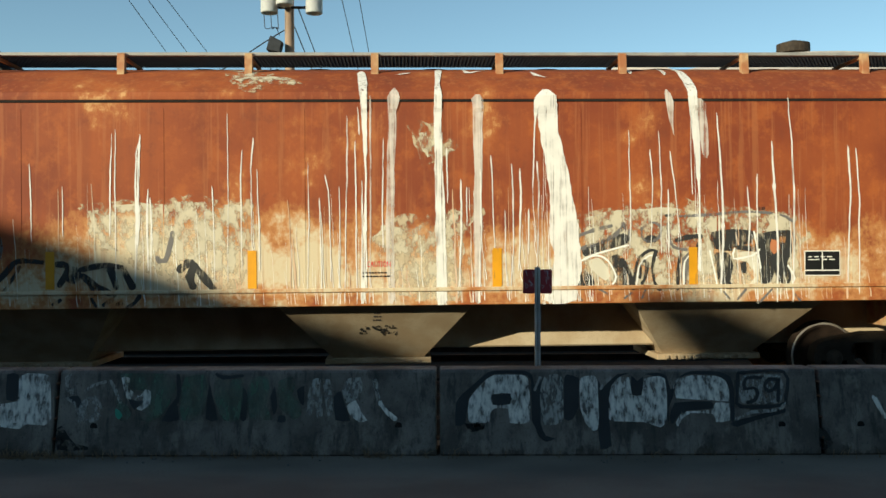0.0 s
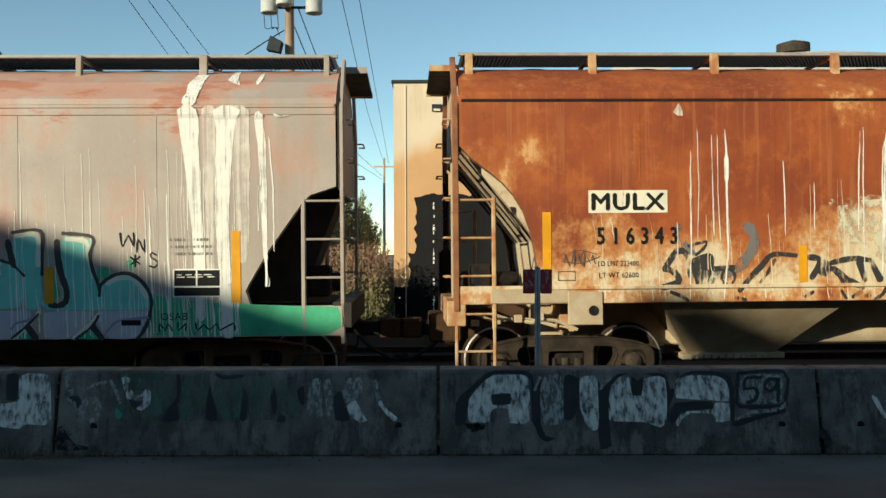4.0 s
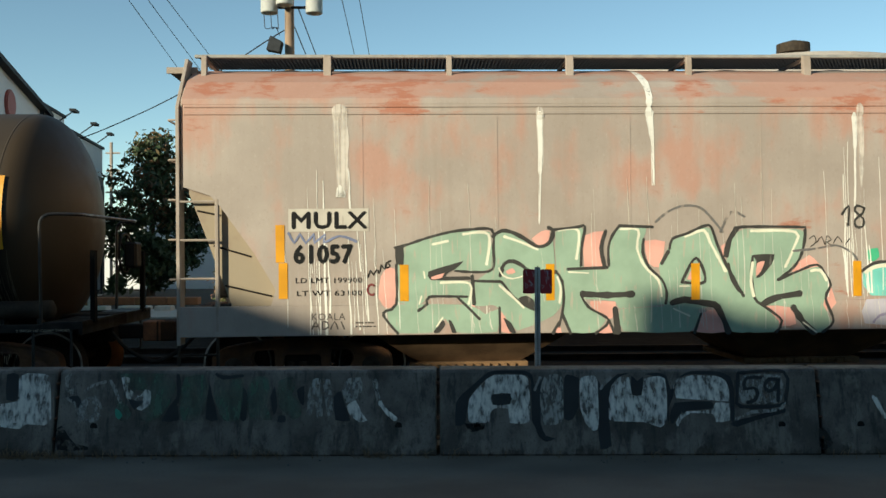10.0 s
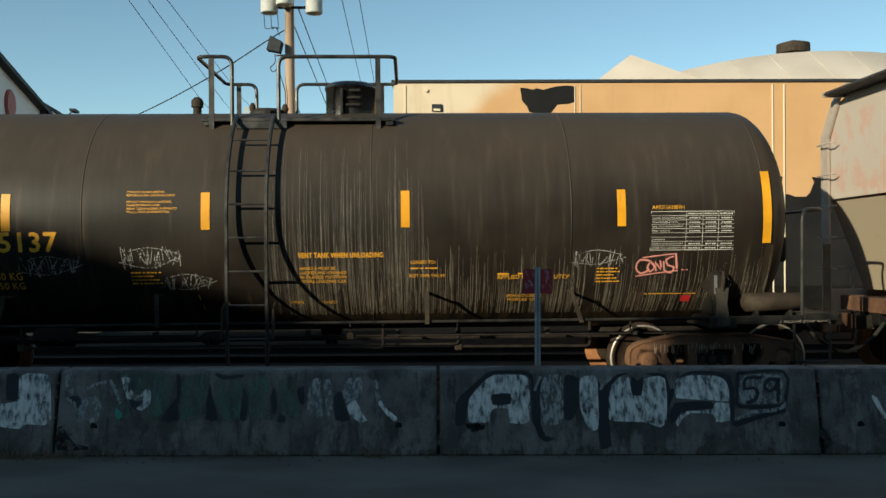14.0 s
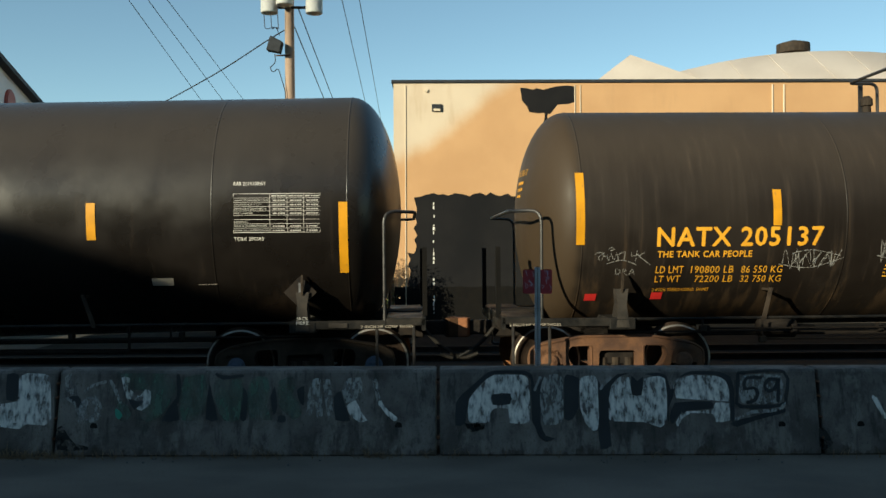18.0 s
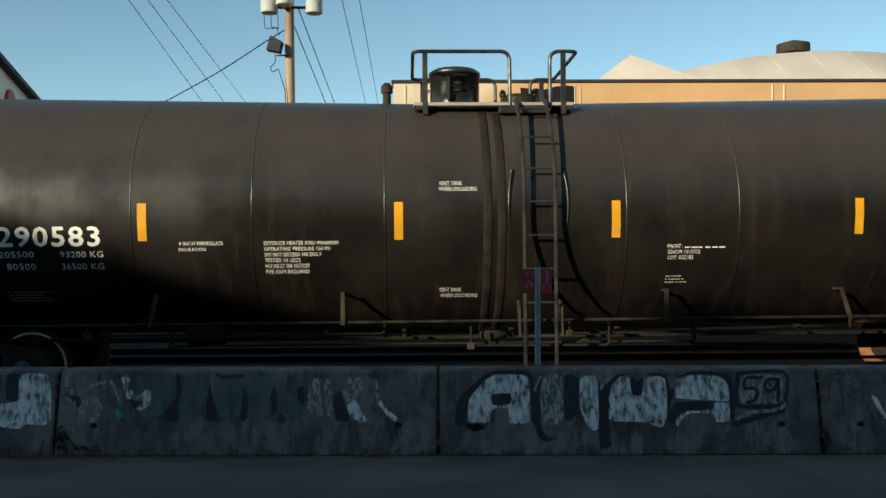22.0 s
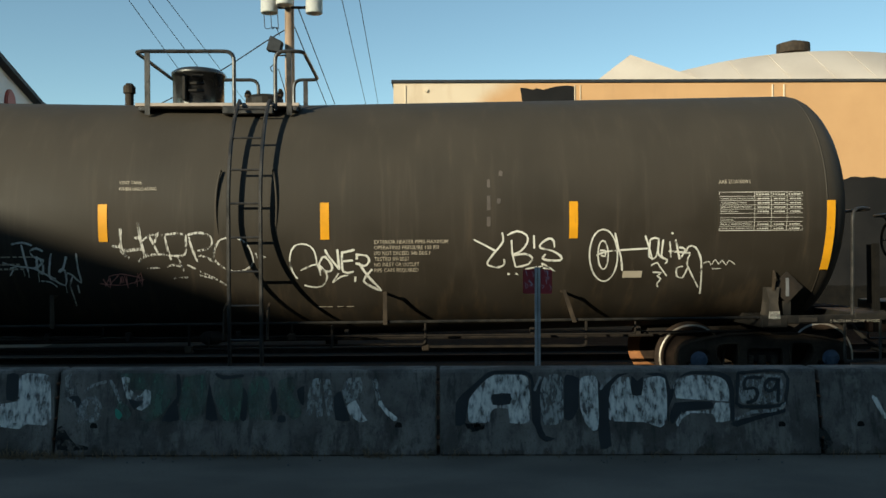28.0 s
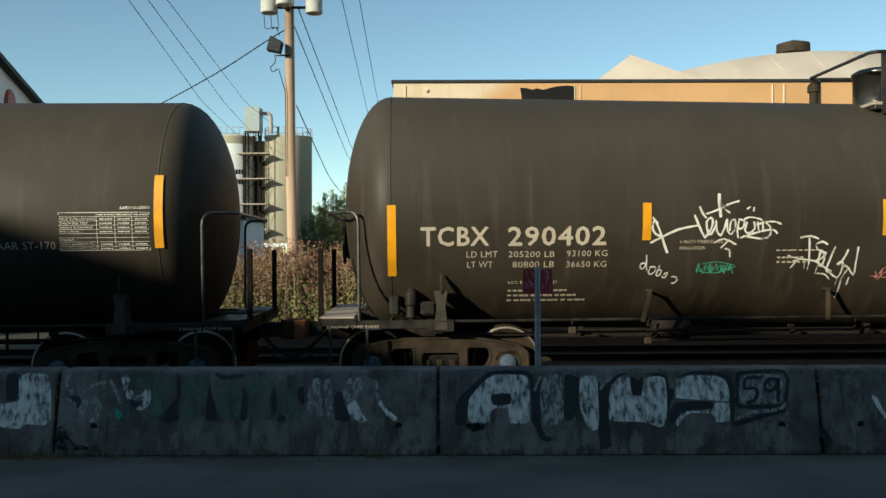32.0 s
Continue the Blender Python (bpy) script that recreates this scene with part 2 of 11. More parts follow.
def hopper_grey():
    """Grey paint with pink rust bloom, chiefly on the roof."""
    m = Mat("grey hopper paint", 0.62)
    z = m.axis(2)
    big, mid, fine = m.noise(0.8, 4, (1, 1, 1.1)), m.noise(2.4, 5, (1, 1, 0.35)), m.noise(12, 5)
    streak = m.noise(6.0, 4, (1, 1, 0.04), 0.6)
    base = m.mix(m.ramp(big, 0.35, 0.65), (0.345, 0.284, 0.245), (0.415, 0.346, 0.302))
    base = m.mix(m.ramp(streak, 0.45, 0.75, 0, 0.35), base, (0.29, 0.23, 0.19))
    bloom = m.math("ADD", m.math("MULTIPLY", big, 0.55), m.math("MULTIPLY", mid, 0.55))
    long = m.noise(1.4, 5, (0.35, 1, 2.2))
    bloom = m.math("ADD", bloom, m.math("MULTIPLY", m.ramp(z, 3.82, 3.92), m.math("SUBTRACT", long, 0.40)))
    base = m.mix(m.ramp(m.math("ADD", bloom, m.ramp(z, 1.9, 3.3, -0.05, 0.035)), 0.525, 0.70, 0, 0.60), base, (0.46, 0.20, 0.135))
    scab = m.math("ADD", m.noise(2.6, 9, (0.45, 1, 1.5), 0.7), m.math("MULTIPLY", m.math("SUBTRACT", big, 0.5), 0.5))
    scab = m.math("ADD", scab, m.ramp(z, 3.2, 3.95, -0.05, 0.035))
    base = m.mix(m.ramp(scab, 0.585, 0.68, 0, 0.7), base, (0.37, 0.115, 0.058))
    speck = m.noise(34, 6, (1, 1, 0.6), 0.7)
    base = m.mix(m.ramp(speck, 0.56, 0.70, 0, 0.30), base, (0.22, 0.165, 0.13))
    base = m.mix(m.ramp(speck, 0.42, 0.30, 0, 0.25), base, (0.55, 0.47, 0.41))
    return m.done(base, fine, 0.003)


def tank_black(name, c1, c2, rough, streaky=0.3, dust_sheen=(0.072, 0.055, 0.041), dust_sheen_most=0.6, head=None, runs=0.45, spec=0.22, drift=0.8):
    """Tank paint with dirt runs; the upper third coloured lighter, dusty from the road and for the sky's reflection."""
    m = Mat(name, rough)
    m.b.inputs["Specular IOR Level"].default_value = spec
    big, fine = m.noise(1.1, 4), m.noise(16, 5)
    streak = m.noise(7.0, 5, (1, 0.3, 0.05), 0.6)
    base = m.mix(m.ramp(big, 0.3, 0.7), c1, c2)
    base = m.mix(m.ramp(streak, 0.5, 0.72, 0, streaky), base, tuple(v * 2.1 + 0.01 for v in c2))
    base = m.mix(m.ramp(m.math("ADD", streak, m.ramp(m.axis(2), 1.7, 1.05, 0, 0.16)), 0.58, 0.75, 0, runs), base, (0.075, 0.045, 0.022))
    # lighter towards the top: dusty paint with the sky's reflection coloured in
    dust_sheen_fac = m.ramp(m.math("ADD", m.axis(2), m.math("MULTIPLY", m.math("SUBTRACT", streak, 0.5), drift)), 2.15, 3.55, 0, dust_sheen_most)
    base = m.mix(dust_sheen_fac, base, dust_sheen)
    if head:
        grime = m.math("ADD", m.math("ABSOLUTE", m.axis(0)), m.math("MULTIPLY", m.math("SUBTRACT", big, 0.5), 0.25))
        base = m.mix(m.ramp(grime, 6.02, 6.16, 0, 0.85), base, head)
    return m.done(base, fine, 0.0012, m.ramp(big, 0.3, 0.7, rough - 0.06, rough + 0.12))


def end_sheet(name, top, low, stain, z0):
    """End sheets: the upper plate in the colour of the car, the slope below worn to cream."""
    m = Mat(name, 0.75)
    mid, fine = m.noise(2.2, 8, (1, 1, 0.7), 0.65), m.noise(20, 5)
    lower = m.ramp(m.math("ADD", m.axis(2), m.math("MULTIPLY", m.math("SUBTRACT", mid, 0.5), 0.6)), z0 + 0.12, z0 - 0.12)
    base = m.mix(lower, top, low)
    base = m.mix(m.ramp(m.math("ADD", mid, m.ramp(lower, 1, 0, 0, 0.07)), 0.55, 0.68, 0, 0.75), base, stain)
    return m.done(base, fine, 0.003)


RUST = hopper_rust()
RUSTEND = end_sheet("rusty and cream end sheets", (0.50, 0.37, 0.25), (0.52, 0.42, 0.29), (0.28, 0.085, 0.026), 3.05)
GREYEND = end_sheet("grey and cream end sheets", (0.36, 0.295, 0.25), (0.32, 0.255, 0.18), (0.27, 0.20, 0.145), 2.75)
GREYPLATE = end_sheet("grey end sheet with rust bloom", (0.40, 0.335, 0.285), (0.41, 0.345, 0.29), (0.43, 0.26, 0.20), 2.9)
GREY = hopper_grey()
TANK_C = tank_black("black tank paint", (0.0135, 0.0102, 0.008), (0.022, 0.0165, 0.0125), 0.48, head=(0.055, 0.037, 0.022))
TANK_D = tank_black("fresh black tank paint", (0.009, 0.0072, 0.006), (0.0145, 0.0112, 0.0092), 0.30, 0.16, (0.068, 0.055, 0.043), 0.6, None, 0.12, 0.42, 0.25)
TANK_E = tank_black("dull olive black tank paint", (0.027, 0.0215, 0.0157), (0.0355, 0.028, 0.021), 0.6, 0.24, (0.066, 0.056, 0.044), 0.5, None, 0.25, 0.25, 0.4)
BLACK = worn("black steel", (0.012, 0.012, 0.012), (0.03, 0.026, 0.022), 0.5)
GLOSSBLACK = worn("glossy black drum paint", (0.009, 0.009, 0.009), (0.018, 0.017, 0.016), 0.28, 0, 3.0)
RAILBLACK = worn("black painted tube", (0.015, 0.015, 0.015), (0.035, 0.03, 0.027), 0.4)
DARKSTEEL = worn("grimy underframe steel", (0.013, 0.011, 0.010), (0.028, 0.022, 0.018), 0.85)
RUSTSTEEL = worn("rusted cast steel", (0.066, 0.030, 0.016), (0.150, 0.070, 0.033), 0.85, 0, 4)
BROWNSTEEL = worn("brown grimy and shaded steel", (0.028, 0.021, 0.016), (0.058, 0.043, 0.031), 0.75, 0, 4)
WHEELDARK = worn("grimy wheel steel", (0.020, 0.014, 0.011), (0.042, 0.027, 0.019), 0.75)
WHEELRUST = worn("fresh orange wheel rust", (0.20, 0.075, 0.026), (0.32, 0.135, 0.05), 0.85, 0, 5)
COUPLERRUST = worn("orange coupler rust in a sunlit tone", (0.17, 0.062, 0.026), (0.30, 0.12, 0.05), 0.85, 0, 6)
POSTRUST = worn("red-brown rusted post", (0.17, 0.060, 0.026), (0.27, 0.11, 0.048), 0.8, 0, 5)
SHADEGROUND = worn("near-black ground coloured as shade", (0.004, 0.0037, 0.0034), (0.010, 0.009, 0.008), 0.95, 0, 3, (1, 1, 1), 0.02, 24)
BAYBROWN = worn("dusty brown bay steel", (0.12, 0.066, 0.032), (0.21, 0.122, 0.062), 0.9, 0, 3)
TRUCKBROWN = worn("brown grimy truck casting", (0.023, 0.017, 0.0125), (0.048, 0.035, 0.025), 0.8, 0, 4)
GATEBROWN = worn("dirty brown steel, also for shaded couplers", (0.040, 0.022, 0.013), (0.075, 0.040, 0.022), 0.85, 0, 4)
TREAD = worn("worn wheel steel", (0.40, 0.36, 0.32), (0.28, 0.24, 0.20), 0.4, 0.5)
CREAM = worn("cream underframe paint", (0.47, 0.375, 0.255), (0.37, 0.27, 0.165), 0.75, 0, 2.5)
GREYPART = worn("grey underframe paint", (0.39, 0.32, 0.272), (0.31, 0.25, 0.205), 0.7, 0, 3)
GALV = worn("weathered galvanised post", (0.36, 0.36, 0.35), (0.48, 0.48, 0.47), 0.55, 0.2)
EDGESTEEL = worn("weathered grey walkway edge", (0.26, 0.25, 0.235), (0.34, 0.32, 0.29), 0.6)
MESH = worn("galvanised steel", (0.12, 0.12, 0.125), (0.2, 0.2, 0.21), 0.5, 0.5)
GRATE = worn("grimy steel grating", (0.018, 0.019, 0.022), (0.03, 0.03, 0.034), 0.7)
RUSTPART = worn("rusty painted frame", (0.34, 0.13, 0.05), (0.50, 0.34, 0.18), 0.8, 0, 5)
YELLOW = paint("yellow reflective tape", (0.66, 0.295, 0.016), 0.4, 0.12, (0.46, 0.22, 0.04), -0.02)
WHITE = paint("white stencil paint", (0.78, 0.74, 0.66), 0.6, 0.05)
SPILL = paint("white spilled drip", (0.80, 0.77, 0.70), 0.7, 0.05)
SPILLBAND = streaked("white spilled streak", (0.80, 0.76, 0.70), 0.28, 0.50, (1, 1, 0.03), 30.0, 0.97)
INK = paint("black stencil paint", (0.013, 0.013, 0.013), 0.6, 0.1)
GOLD = paint("yellow stencil paint", (0.80, 0.38, 0.03), 0.55, 0.06)
PALEINK = paint("pale grey stencil paint", (0.62, 0.59, 0.53), 0.6, 0.08)
TAN = paint("faded beige stencil paint", (0.43, 0.37, 0.295), 0.6, 0.06)
REDTAPE = paint("red reflector", (0.65, 0.03, 0.03), 0.4, 0.05)
OLDCONC = worn("stained barrier concrete", (0.085, 0.088, 0.088), (0.13, 0.133, 0.13), 0.9, 0, 1.6, (1, 1, 0.5))
ASPHALT = worn("asphalt", (0.102, 0.084, 0.066), (0.166, 0.138, 0.110), 0.9, 0, 1.3, (0.6, 1, 1), 0.006, 60)
RAILSTEEL = worn("dark rail steel", (0.022, 0.017, 0.014), (0.05, 0.038, 0.03), 0.75, 0.0)
NEARBLACK = worn("near-black matt coat", (0.005, 0.0046, 0.0042), (0.010, 0.0088, 0.0075), 0.9)
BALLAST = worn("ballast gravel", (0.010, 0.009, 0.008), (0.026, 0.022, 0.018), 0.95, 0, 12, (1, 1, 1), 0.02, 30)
EARTH = worn("dry earth", (0.035, 0.028, 0.021), (0.066, 0.052, 0.037), 0.95, 0, 0.5)
WOOD = worn("weathered pole wood", (0.37, 0.25, 0.172), (0.49, 0.345, 0.255), 0.85, 0, 8, (1, 1, 0.06))
ORANGE = worn("orange-tan wall paint", (0.56, 0.34, 0.165), (0.62, 0.39, 0.20), 0.85, 0, 0.5)
WEBGREY = worn("grimy bracket and shaded end grey", (0.028, 0.025, 0.022), (0.055, 0.046, 0.038), 0.7, 0, 4)
BEIGE = worn("beige wall paint", (0.66, 0.56, 0.42), (0.60, 0.49, 0.35), 0.85, 0, 0.5)
DOORGREY = worn("pale grey door rails", (0.12, 0.112, 0.10), (0.22, 0.205, 0.185), 0.5, 0, 3)
DOORBLACK = worn("glossy black door paint", (0.008, 0.008, 0.009), (0.020, 0.019, 0.019), 0.24, 0, 2.5, (1, 1, 1), 0.012, 9)
BUFF = worn("black overpaint", (0.009, 0.009, 0.010), (0.018, 0.017, 0.017), 0.9, 0, 0.6)
FABRIC = worn("white roof membrane", (0.50, 0.42, 0.355), (0.57, 0.485, 0.415), 0.8, 0, 0.3)
GREEN = worn("green painted facade", (0.10, 0.30, 0.035), (0.13, 0.36, 0.05), 0.7, 0, 0.6)
WHITEWALL = worn("white painted facade", (0.62, 0.63, 0.65), (0.7, 0.71, 0.72), 0.7, 0, 0.5)
CHARCOAL = worn("charcoal trim", (0.025, 0.027, 0.03), (0.04, 0.042, 0.046), 0.6)
SILO = worn("weathered silo concrete", (0.36, 0.33, 0.26), (0.46, 0.42, 0.33), 0.9, 0, 0.3, (1, 1, 0.15))


def barrier_concrete():
    """Dirty grey concrete with dark runs, pale scuffs and old ghosted paint."""
    m = Mat("stained barrier concrete", 0.9)
    z = m.axis(2)
    big, mid, fine = m.noise(1.6, 8, (1, 1, 1), 0.65), m.noise(7.0, 8, (1, 1, 0.6), 0.7), m.noise(55, 5, (1, 1, 1), 0.7)
    runs, scuff = m.noise(13.0, 6, (1, 1, 0.07), 0.65), m.noise(3.0, 9, (1, 1, 0.45), 0.72, (4, 0, 2))
    col = m.mix(m.ramp(big, 0.38, 0.62), (0.086, 0.075, 0.065), (0.190, 0.166, 0.145))
    col = m.mix(m.ramp(scuff, 0.50, 0.62, 0, 0.75), col, (0.25, 0.220, 0.190))
    col = m.mix(m.ramp(mid, 0.52, 0.66, 0, 0.6), col, (0.045, 0.047, 0.041))
    col = m.mix(m.ramp(runs, 0.52, 0.66, 0, 0.65), col, (0.030, 0.032, 0.029))
    col = m.mix(m.ramp(m.math("ADD", mid, m.ramp(z, 0.16, 0.02, 0, 0.2)), 0.62, 0.74, 0, 0.75), col, (0.055, 0.042, 0.028))
    col = m.mix(m.ramp(fine, 0.57, 0.66, 0, 0.6), col, (0.025, 0.025, 0.023))
    col = m.mix(m.ramp(fine, 0.36, 0.30, 0, 0.5), col, (0.26, 0.26, 0.23))
    return m.done(col, fine, 0.004)


CONCRETE = barrier_concrete()
GLOSSBLACK.node_tree.nodes["Principled BSDF"].inputs["Specular IOR Level"].default_value = 1.0
for flat in (BUFF, INK, CHARCOAL, DARKSTEEL, NEARBLACK, BALLAST, SHADEGROUND, RAILSTEEL, BLACK, WEBGREY, BROWNSTEEL, WHEELDARK, GATEBROWN, TRUCKBROWN):     # matt, chalky coats
    flat.node_tree.nodes["Principled BSDF"].inputs["Specular IOR Level"].default_value = 0.12

# ---- ground ----
bm = B()
g = 3000
for a, b in zip((-g, -60, -20, -4.0, -2.9, 20, 120), (-60, -20, -4.0, -2.9, 20, 120, g)):
    for c, d in zip((-g, -60, 60), (-60, 60, g)):
        z0 = 0.0 if a < -3.9 else -0.16
        z1 = 0.0 if b < -3.9 else -0.16
        bm.faces.new([bm.verts.new(p) for p in ((c, a, z0), (d, a, z0), (d, b, z1), (c, b, z1))])
bmesh.ops.remove_doubles(bm, verts=bm.verts, dist=0.001)
solid("ground", bm, EARTH, "dry earth ground with sparse weeds", "ground", kind="structure")
bm = B()
hexa(bm, [(-200, -60, 0.004), (200, -60, 0.004), (200, -4.0, 0.004), (-200, -4.0, 0.004)], [(-200, -60, 0.02), (200, -60, 0.02), (200, -4.0, 0.02), (-200, -4.0, 0.02)])
solid("road", bm, ASPHALT, "worn grey asphalt road in shade", "road", kind="structure")
prof = [(-3.0, -0.155), (-2.4, -0.03), (2.4, -0.03), (2.8, -0.12), (6.2, -0.12)]
# ground beyond the ballast coloured near-black to stand for shade there
solid("shade_strip", prism(B(), [(6.2, -0.12), (11.6, -0.12), (12.5, -0.155), (12.5, -0.4), (6.2, -0.4)], "x", -8.5, 150), SHADEGROUND, "near-black ground strip beside the tracks, shade put into its colour", "cinders", m=pose(0, 0, 0, 0, 0, 2.3), kind="structure")
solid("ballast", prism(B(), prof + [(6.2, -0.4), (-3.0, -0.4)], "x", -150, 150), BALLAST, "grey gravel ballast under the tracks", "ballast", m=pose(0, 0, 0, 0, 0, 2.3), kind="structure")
for ty, tz in ((0.0, 0.0), (4.6, 0.0)):
    for s in (-1, 1):
        yr = ty + s * 0.755
        rp = [(yr - 0.07, tz - 0.17), (yr + 0.07, tz - 0.17), (yr + 0.07, tz - 0.15), (yr + 0.012, tz - 0.13), (yr + 0.012, tz - 0.04), (yr + 0.036, tz - 0.03), (yr + 0.036, tz), (yr - 0.036, tz), (yr - 0.036, tz - 0.03), (yr - 0.012, tz - 0.04), (yr - 0.012, tz - 0.13), (yr - 0.07, tz - 0.15)]
        solid("rail", prism(B(), rp, "x", -150, 150), RAILSTEEL, "steel rail with a worn top", "rail", "rails", m=pose(0, 0, 0, 0, 0, 2.3), kind="structure")

# ---- concrete barrier ----
def barrier(x0, x1):
    b = thing("concrete_barrier", "grey concrete road barrier covered in faded graffiti letters", "barrier", "barriers along the road")
    prof = [(-4.483, 0.021), (-4.467, 0.10), (-4.33, 0.785), (-4.31, 0.80), (-4.04, 0.80), (-4.02, 0.785), (-3.89, 0.10), (-3.87, 0.021)]
    part("block", prism(B(), prof, "x", x0 + 0.016, x1 - 0.016, 0.014), CONCRETE, b)
    for x in (x0 + 0.365, x1 - 0.37):
        part("lifting_hole", lathe(B(), [(-4.432, 0.034), (-4.38, 0.034)], "y", 14, (x, 0, 0.29)), BLACK, b)
    for z in (0.18, 0.36, 0.55, 0.68):
        part("joint_loop", tube(B(), bend([(x1 - 0.03, -4.22, z), (x1 + 0.0, -4.355 - (0.785 - z) * 0.2, z), (x1 + 0.03, -4.22, z)], 0.03), 0.012, 5), RUSTSTEEL, b)
    return b


BARRIERS = [barrier(-0.05 + 3.575 * k, -0.05 + 3.575 * (k + 1)) for k in range(-3, 3)]

# ---- sign on a post between road and track ----
SIGNRED = paint("faded red sign paint", (0.30, 0.026, 0.032), 0.6, 0.2)
sp = thing("sign_post", "small faded red sign plates on a perforated steel post", "sign")
post = part("post", prism(B(), [(0.945, -3.60), (1.000, -3.60), (1.000, -3.545), (0.945, -3.545)], "z", -0.16, 1.752), GALV, sp, "perforated square steel post")
for k in range(44):
    bm = box(B(), 0.9665, 0.9785, -3.6025, -3.600, 0.72 + k * 0.024, 0.732 + k * 0.024)
    part("post_hole", bm, BLACK, post)
for x0, x1 in ((0.823, 0.942), (1.003, 1.122)):
    pt = part("sign_plate", box(B(), x0, x1, -3.58, -3.572, 1.480, 1.730, 0.012), SIGNRED, sp, "faded red plate scrawled over")
    bm = B()
    w = flat_wrap(-3.58)
    rnd = random.Random(int(x0 * 1000))
    for k in range(9):
        u, v = x0 + 0.012 + 0.098 * rnd.random(), 1.50 + 0.19 * rnd.random()
        ribbon(bm, [(u, v), (min(x1 - 0.008, u + rnd.uniform(-0.01, 0.03)), v + rnd.uniform(0.01, 0.03)), (max(x0 + 0.008, u - rnd.uniform(0, 0.02)), min(1.722, v + rnd.uniform(0.03, 0.06)))], 0.005, w, 0.002)
    part("scrawl", bm, paint("grey scrawl", (0.42, 0.36, 0.38), 0.7, 0.1), pt)

# ---- warehouse behind the tracks ----
WY = 13.4


def wall_paint():
    """Orange-tan repaint with a cloudy edge over older beige."""
    m = Mat("orange and beige wall paint", 0.85)
    x, z = m.axis(0), m.axis(2)
    n1, n2, n3 = m.noise(0.5, 5), m.noise(2.2, 5, (1, 1, 0.2)), m.noise(20, 4)
    edge = m.math("SUBTRACT", z, m.math("MULTIPLY", m.math("ADD", x, 1.4), 0.72))
    fac = m.ramp(m.math("ADD", edge, m.math("MULTIPLY", n1, 1.2)), 4.75, 5.55)
    orange = m.mix(m.ramp(n1, 0.3, 0.7), (0.485, 0.275, 0.130), (0.55, 0.320, 0.155))
    beige = m.mix(m.ramp(n1, 0.3, 0.7), (0.57, 0.455, 0.33), (0.63, 0.51, 0.375))
    col = m.mix(fac, orange, beige)
    col = m.mix(m.ramp(n2, 0.55, 0.75, 0, 0.25), col, (0.36, 0.22, 0.11))
    return m.done(col, n3, 0.003)


bld = thing("warehouse", "flat-roofed warehouse with orange and beige painted walls", "building")
WALLPAINT = wall_paint()
part("wall", box(B(), -1.46, 45, WY, WY + 14, -0.2, 6.98), WALLPAINT, bld)
part("roof_edge", box(B(), -1.52, 45.06, WY - 0.06, WY + 14.06, 6.98, 7.06), CHARCOAL, bld)
for x, w in ((-1.10, 0.03), (3.93, 0.03), (4.09, 0.03), (9.80, 0.05), (10.14, 0.05)):
    part("wall_conduit" if w > 0.04 else "panel_joint", tube(B(), [(x, WY - 0.02, -0.1), (x, WY - 0.02, 6.9)], w * 0.5, 6), BEIGE, bld)
wall_wrap = flat_wrap(WY)


def ragged(parent, name, mat, pts, seed, lift=0.006, jag=0.06):
    rnd = random.Random(seed)
    q = []
    for a, b in zip(pts, pts[1:] + pts[:1]):
        n = max(2, int(math.hypot(b[0] - a[0], b[1] - a[1]) / 0.16))
        q += [(a[0] + (b[0] - a[0]) * i / n + rnd.uniform(-jag, jag), a[1] + (b[1] - a[1]) * i / n + rnd.uniform(-jag, jag)) for i in range(n)]
    part(name, patch(B(), q, wall_wrap, lift), mat, parent)


ragged(bld, "overpaint_patch", BUFF, [(2.32, 6.82), (3.0, 6.78), (3.5, 6.90), (3.93, 6.84), (3.93, 6.40), (3.4, 6.30), (3.2, 6.02), (2.6, 6.12), (2.35, 6.45)], 3, jag=0.03)
ragged(bld, "overpaint_patch", BUFF, [(-0.82, 3.62), (0.0, 3.70), (0.6, 3.62), (1.4, 3.70), (2.2, 3.60), (3.4, 3.62), (4.25, 3.42), (4.42, 2.9), (4.5, 2.18), (4.98, 2.06), (4.98, -0.1), (-1.0, -0.1), (-1.0, 1.9), (-0.82, 2.0)], 4)
ragged(bld, "overpaint_patch", BUFF, [(9.25, 4.20), (10.05, 4.20), (10.08, 3.60), (10.95, 3.62), (10.98, 4.1), (14.0, 4.2), (16, 4.0), (16, -0.1), (8.8, -0.1), (8.8, 2.75), (9.25, 2.8)], 5)
# near-black strip along the foot of the wall
ragged(bld, "dark_base_strip", NEARBLACK, [(-1.44, 0.92), (16.0, 0.92), (16.0, -0.1), (-1.44, -0.1)], 6, 0.009, 0.02)
bm = B()
rnd = random.Random(8)
for k in range(40):
    z = 0.1 + k * 0.125
    if rnd.random() < 0.7 and z < 3.5:
        plate(bm, -0.29 + rnd.uniform(-0.015, 0.015), -0.26 + rnd.uniform(-0.01, 0.015), z, z + rnd.uniform(0.04, 0.11), wall_wrap, 0.014, 1)
    if rnd.random() < 0.8:
        plate(bm, 9.18 + rnd.uniform(-0.02, 0.015), 9.26 + rnd.uniform(-0.01, 0.02), z, z + rnd.uniform(0.04, 0.11), wall_wrap, 0.014, 1)
    if k < 5:
        plate(bm, 9.4 + k * 0.1, 9.49 + k * 0.1, 2.02 + rnd.uniform(-0.03, 0.03), 2.09 + rnd.uniform(-0.02, 0.04), wall_wrap, 0.014, 1)
part("white_paint_line", bm, WHITE, bld)["kind"] = "stuff"
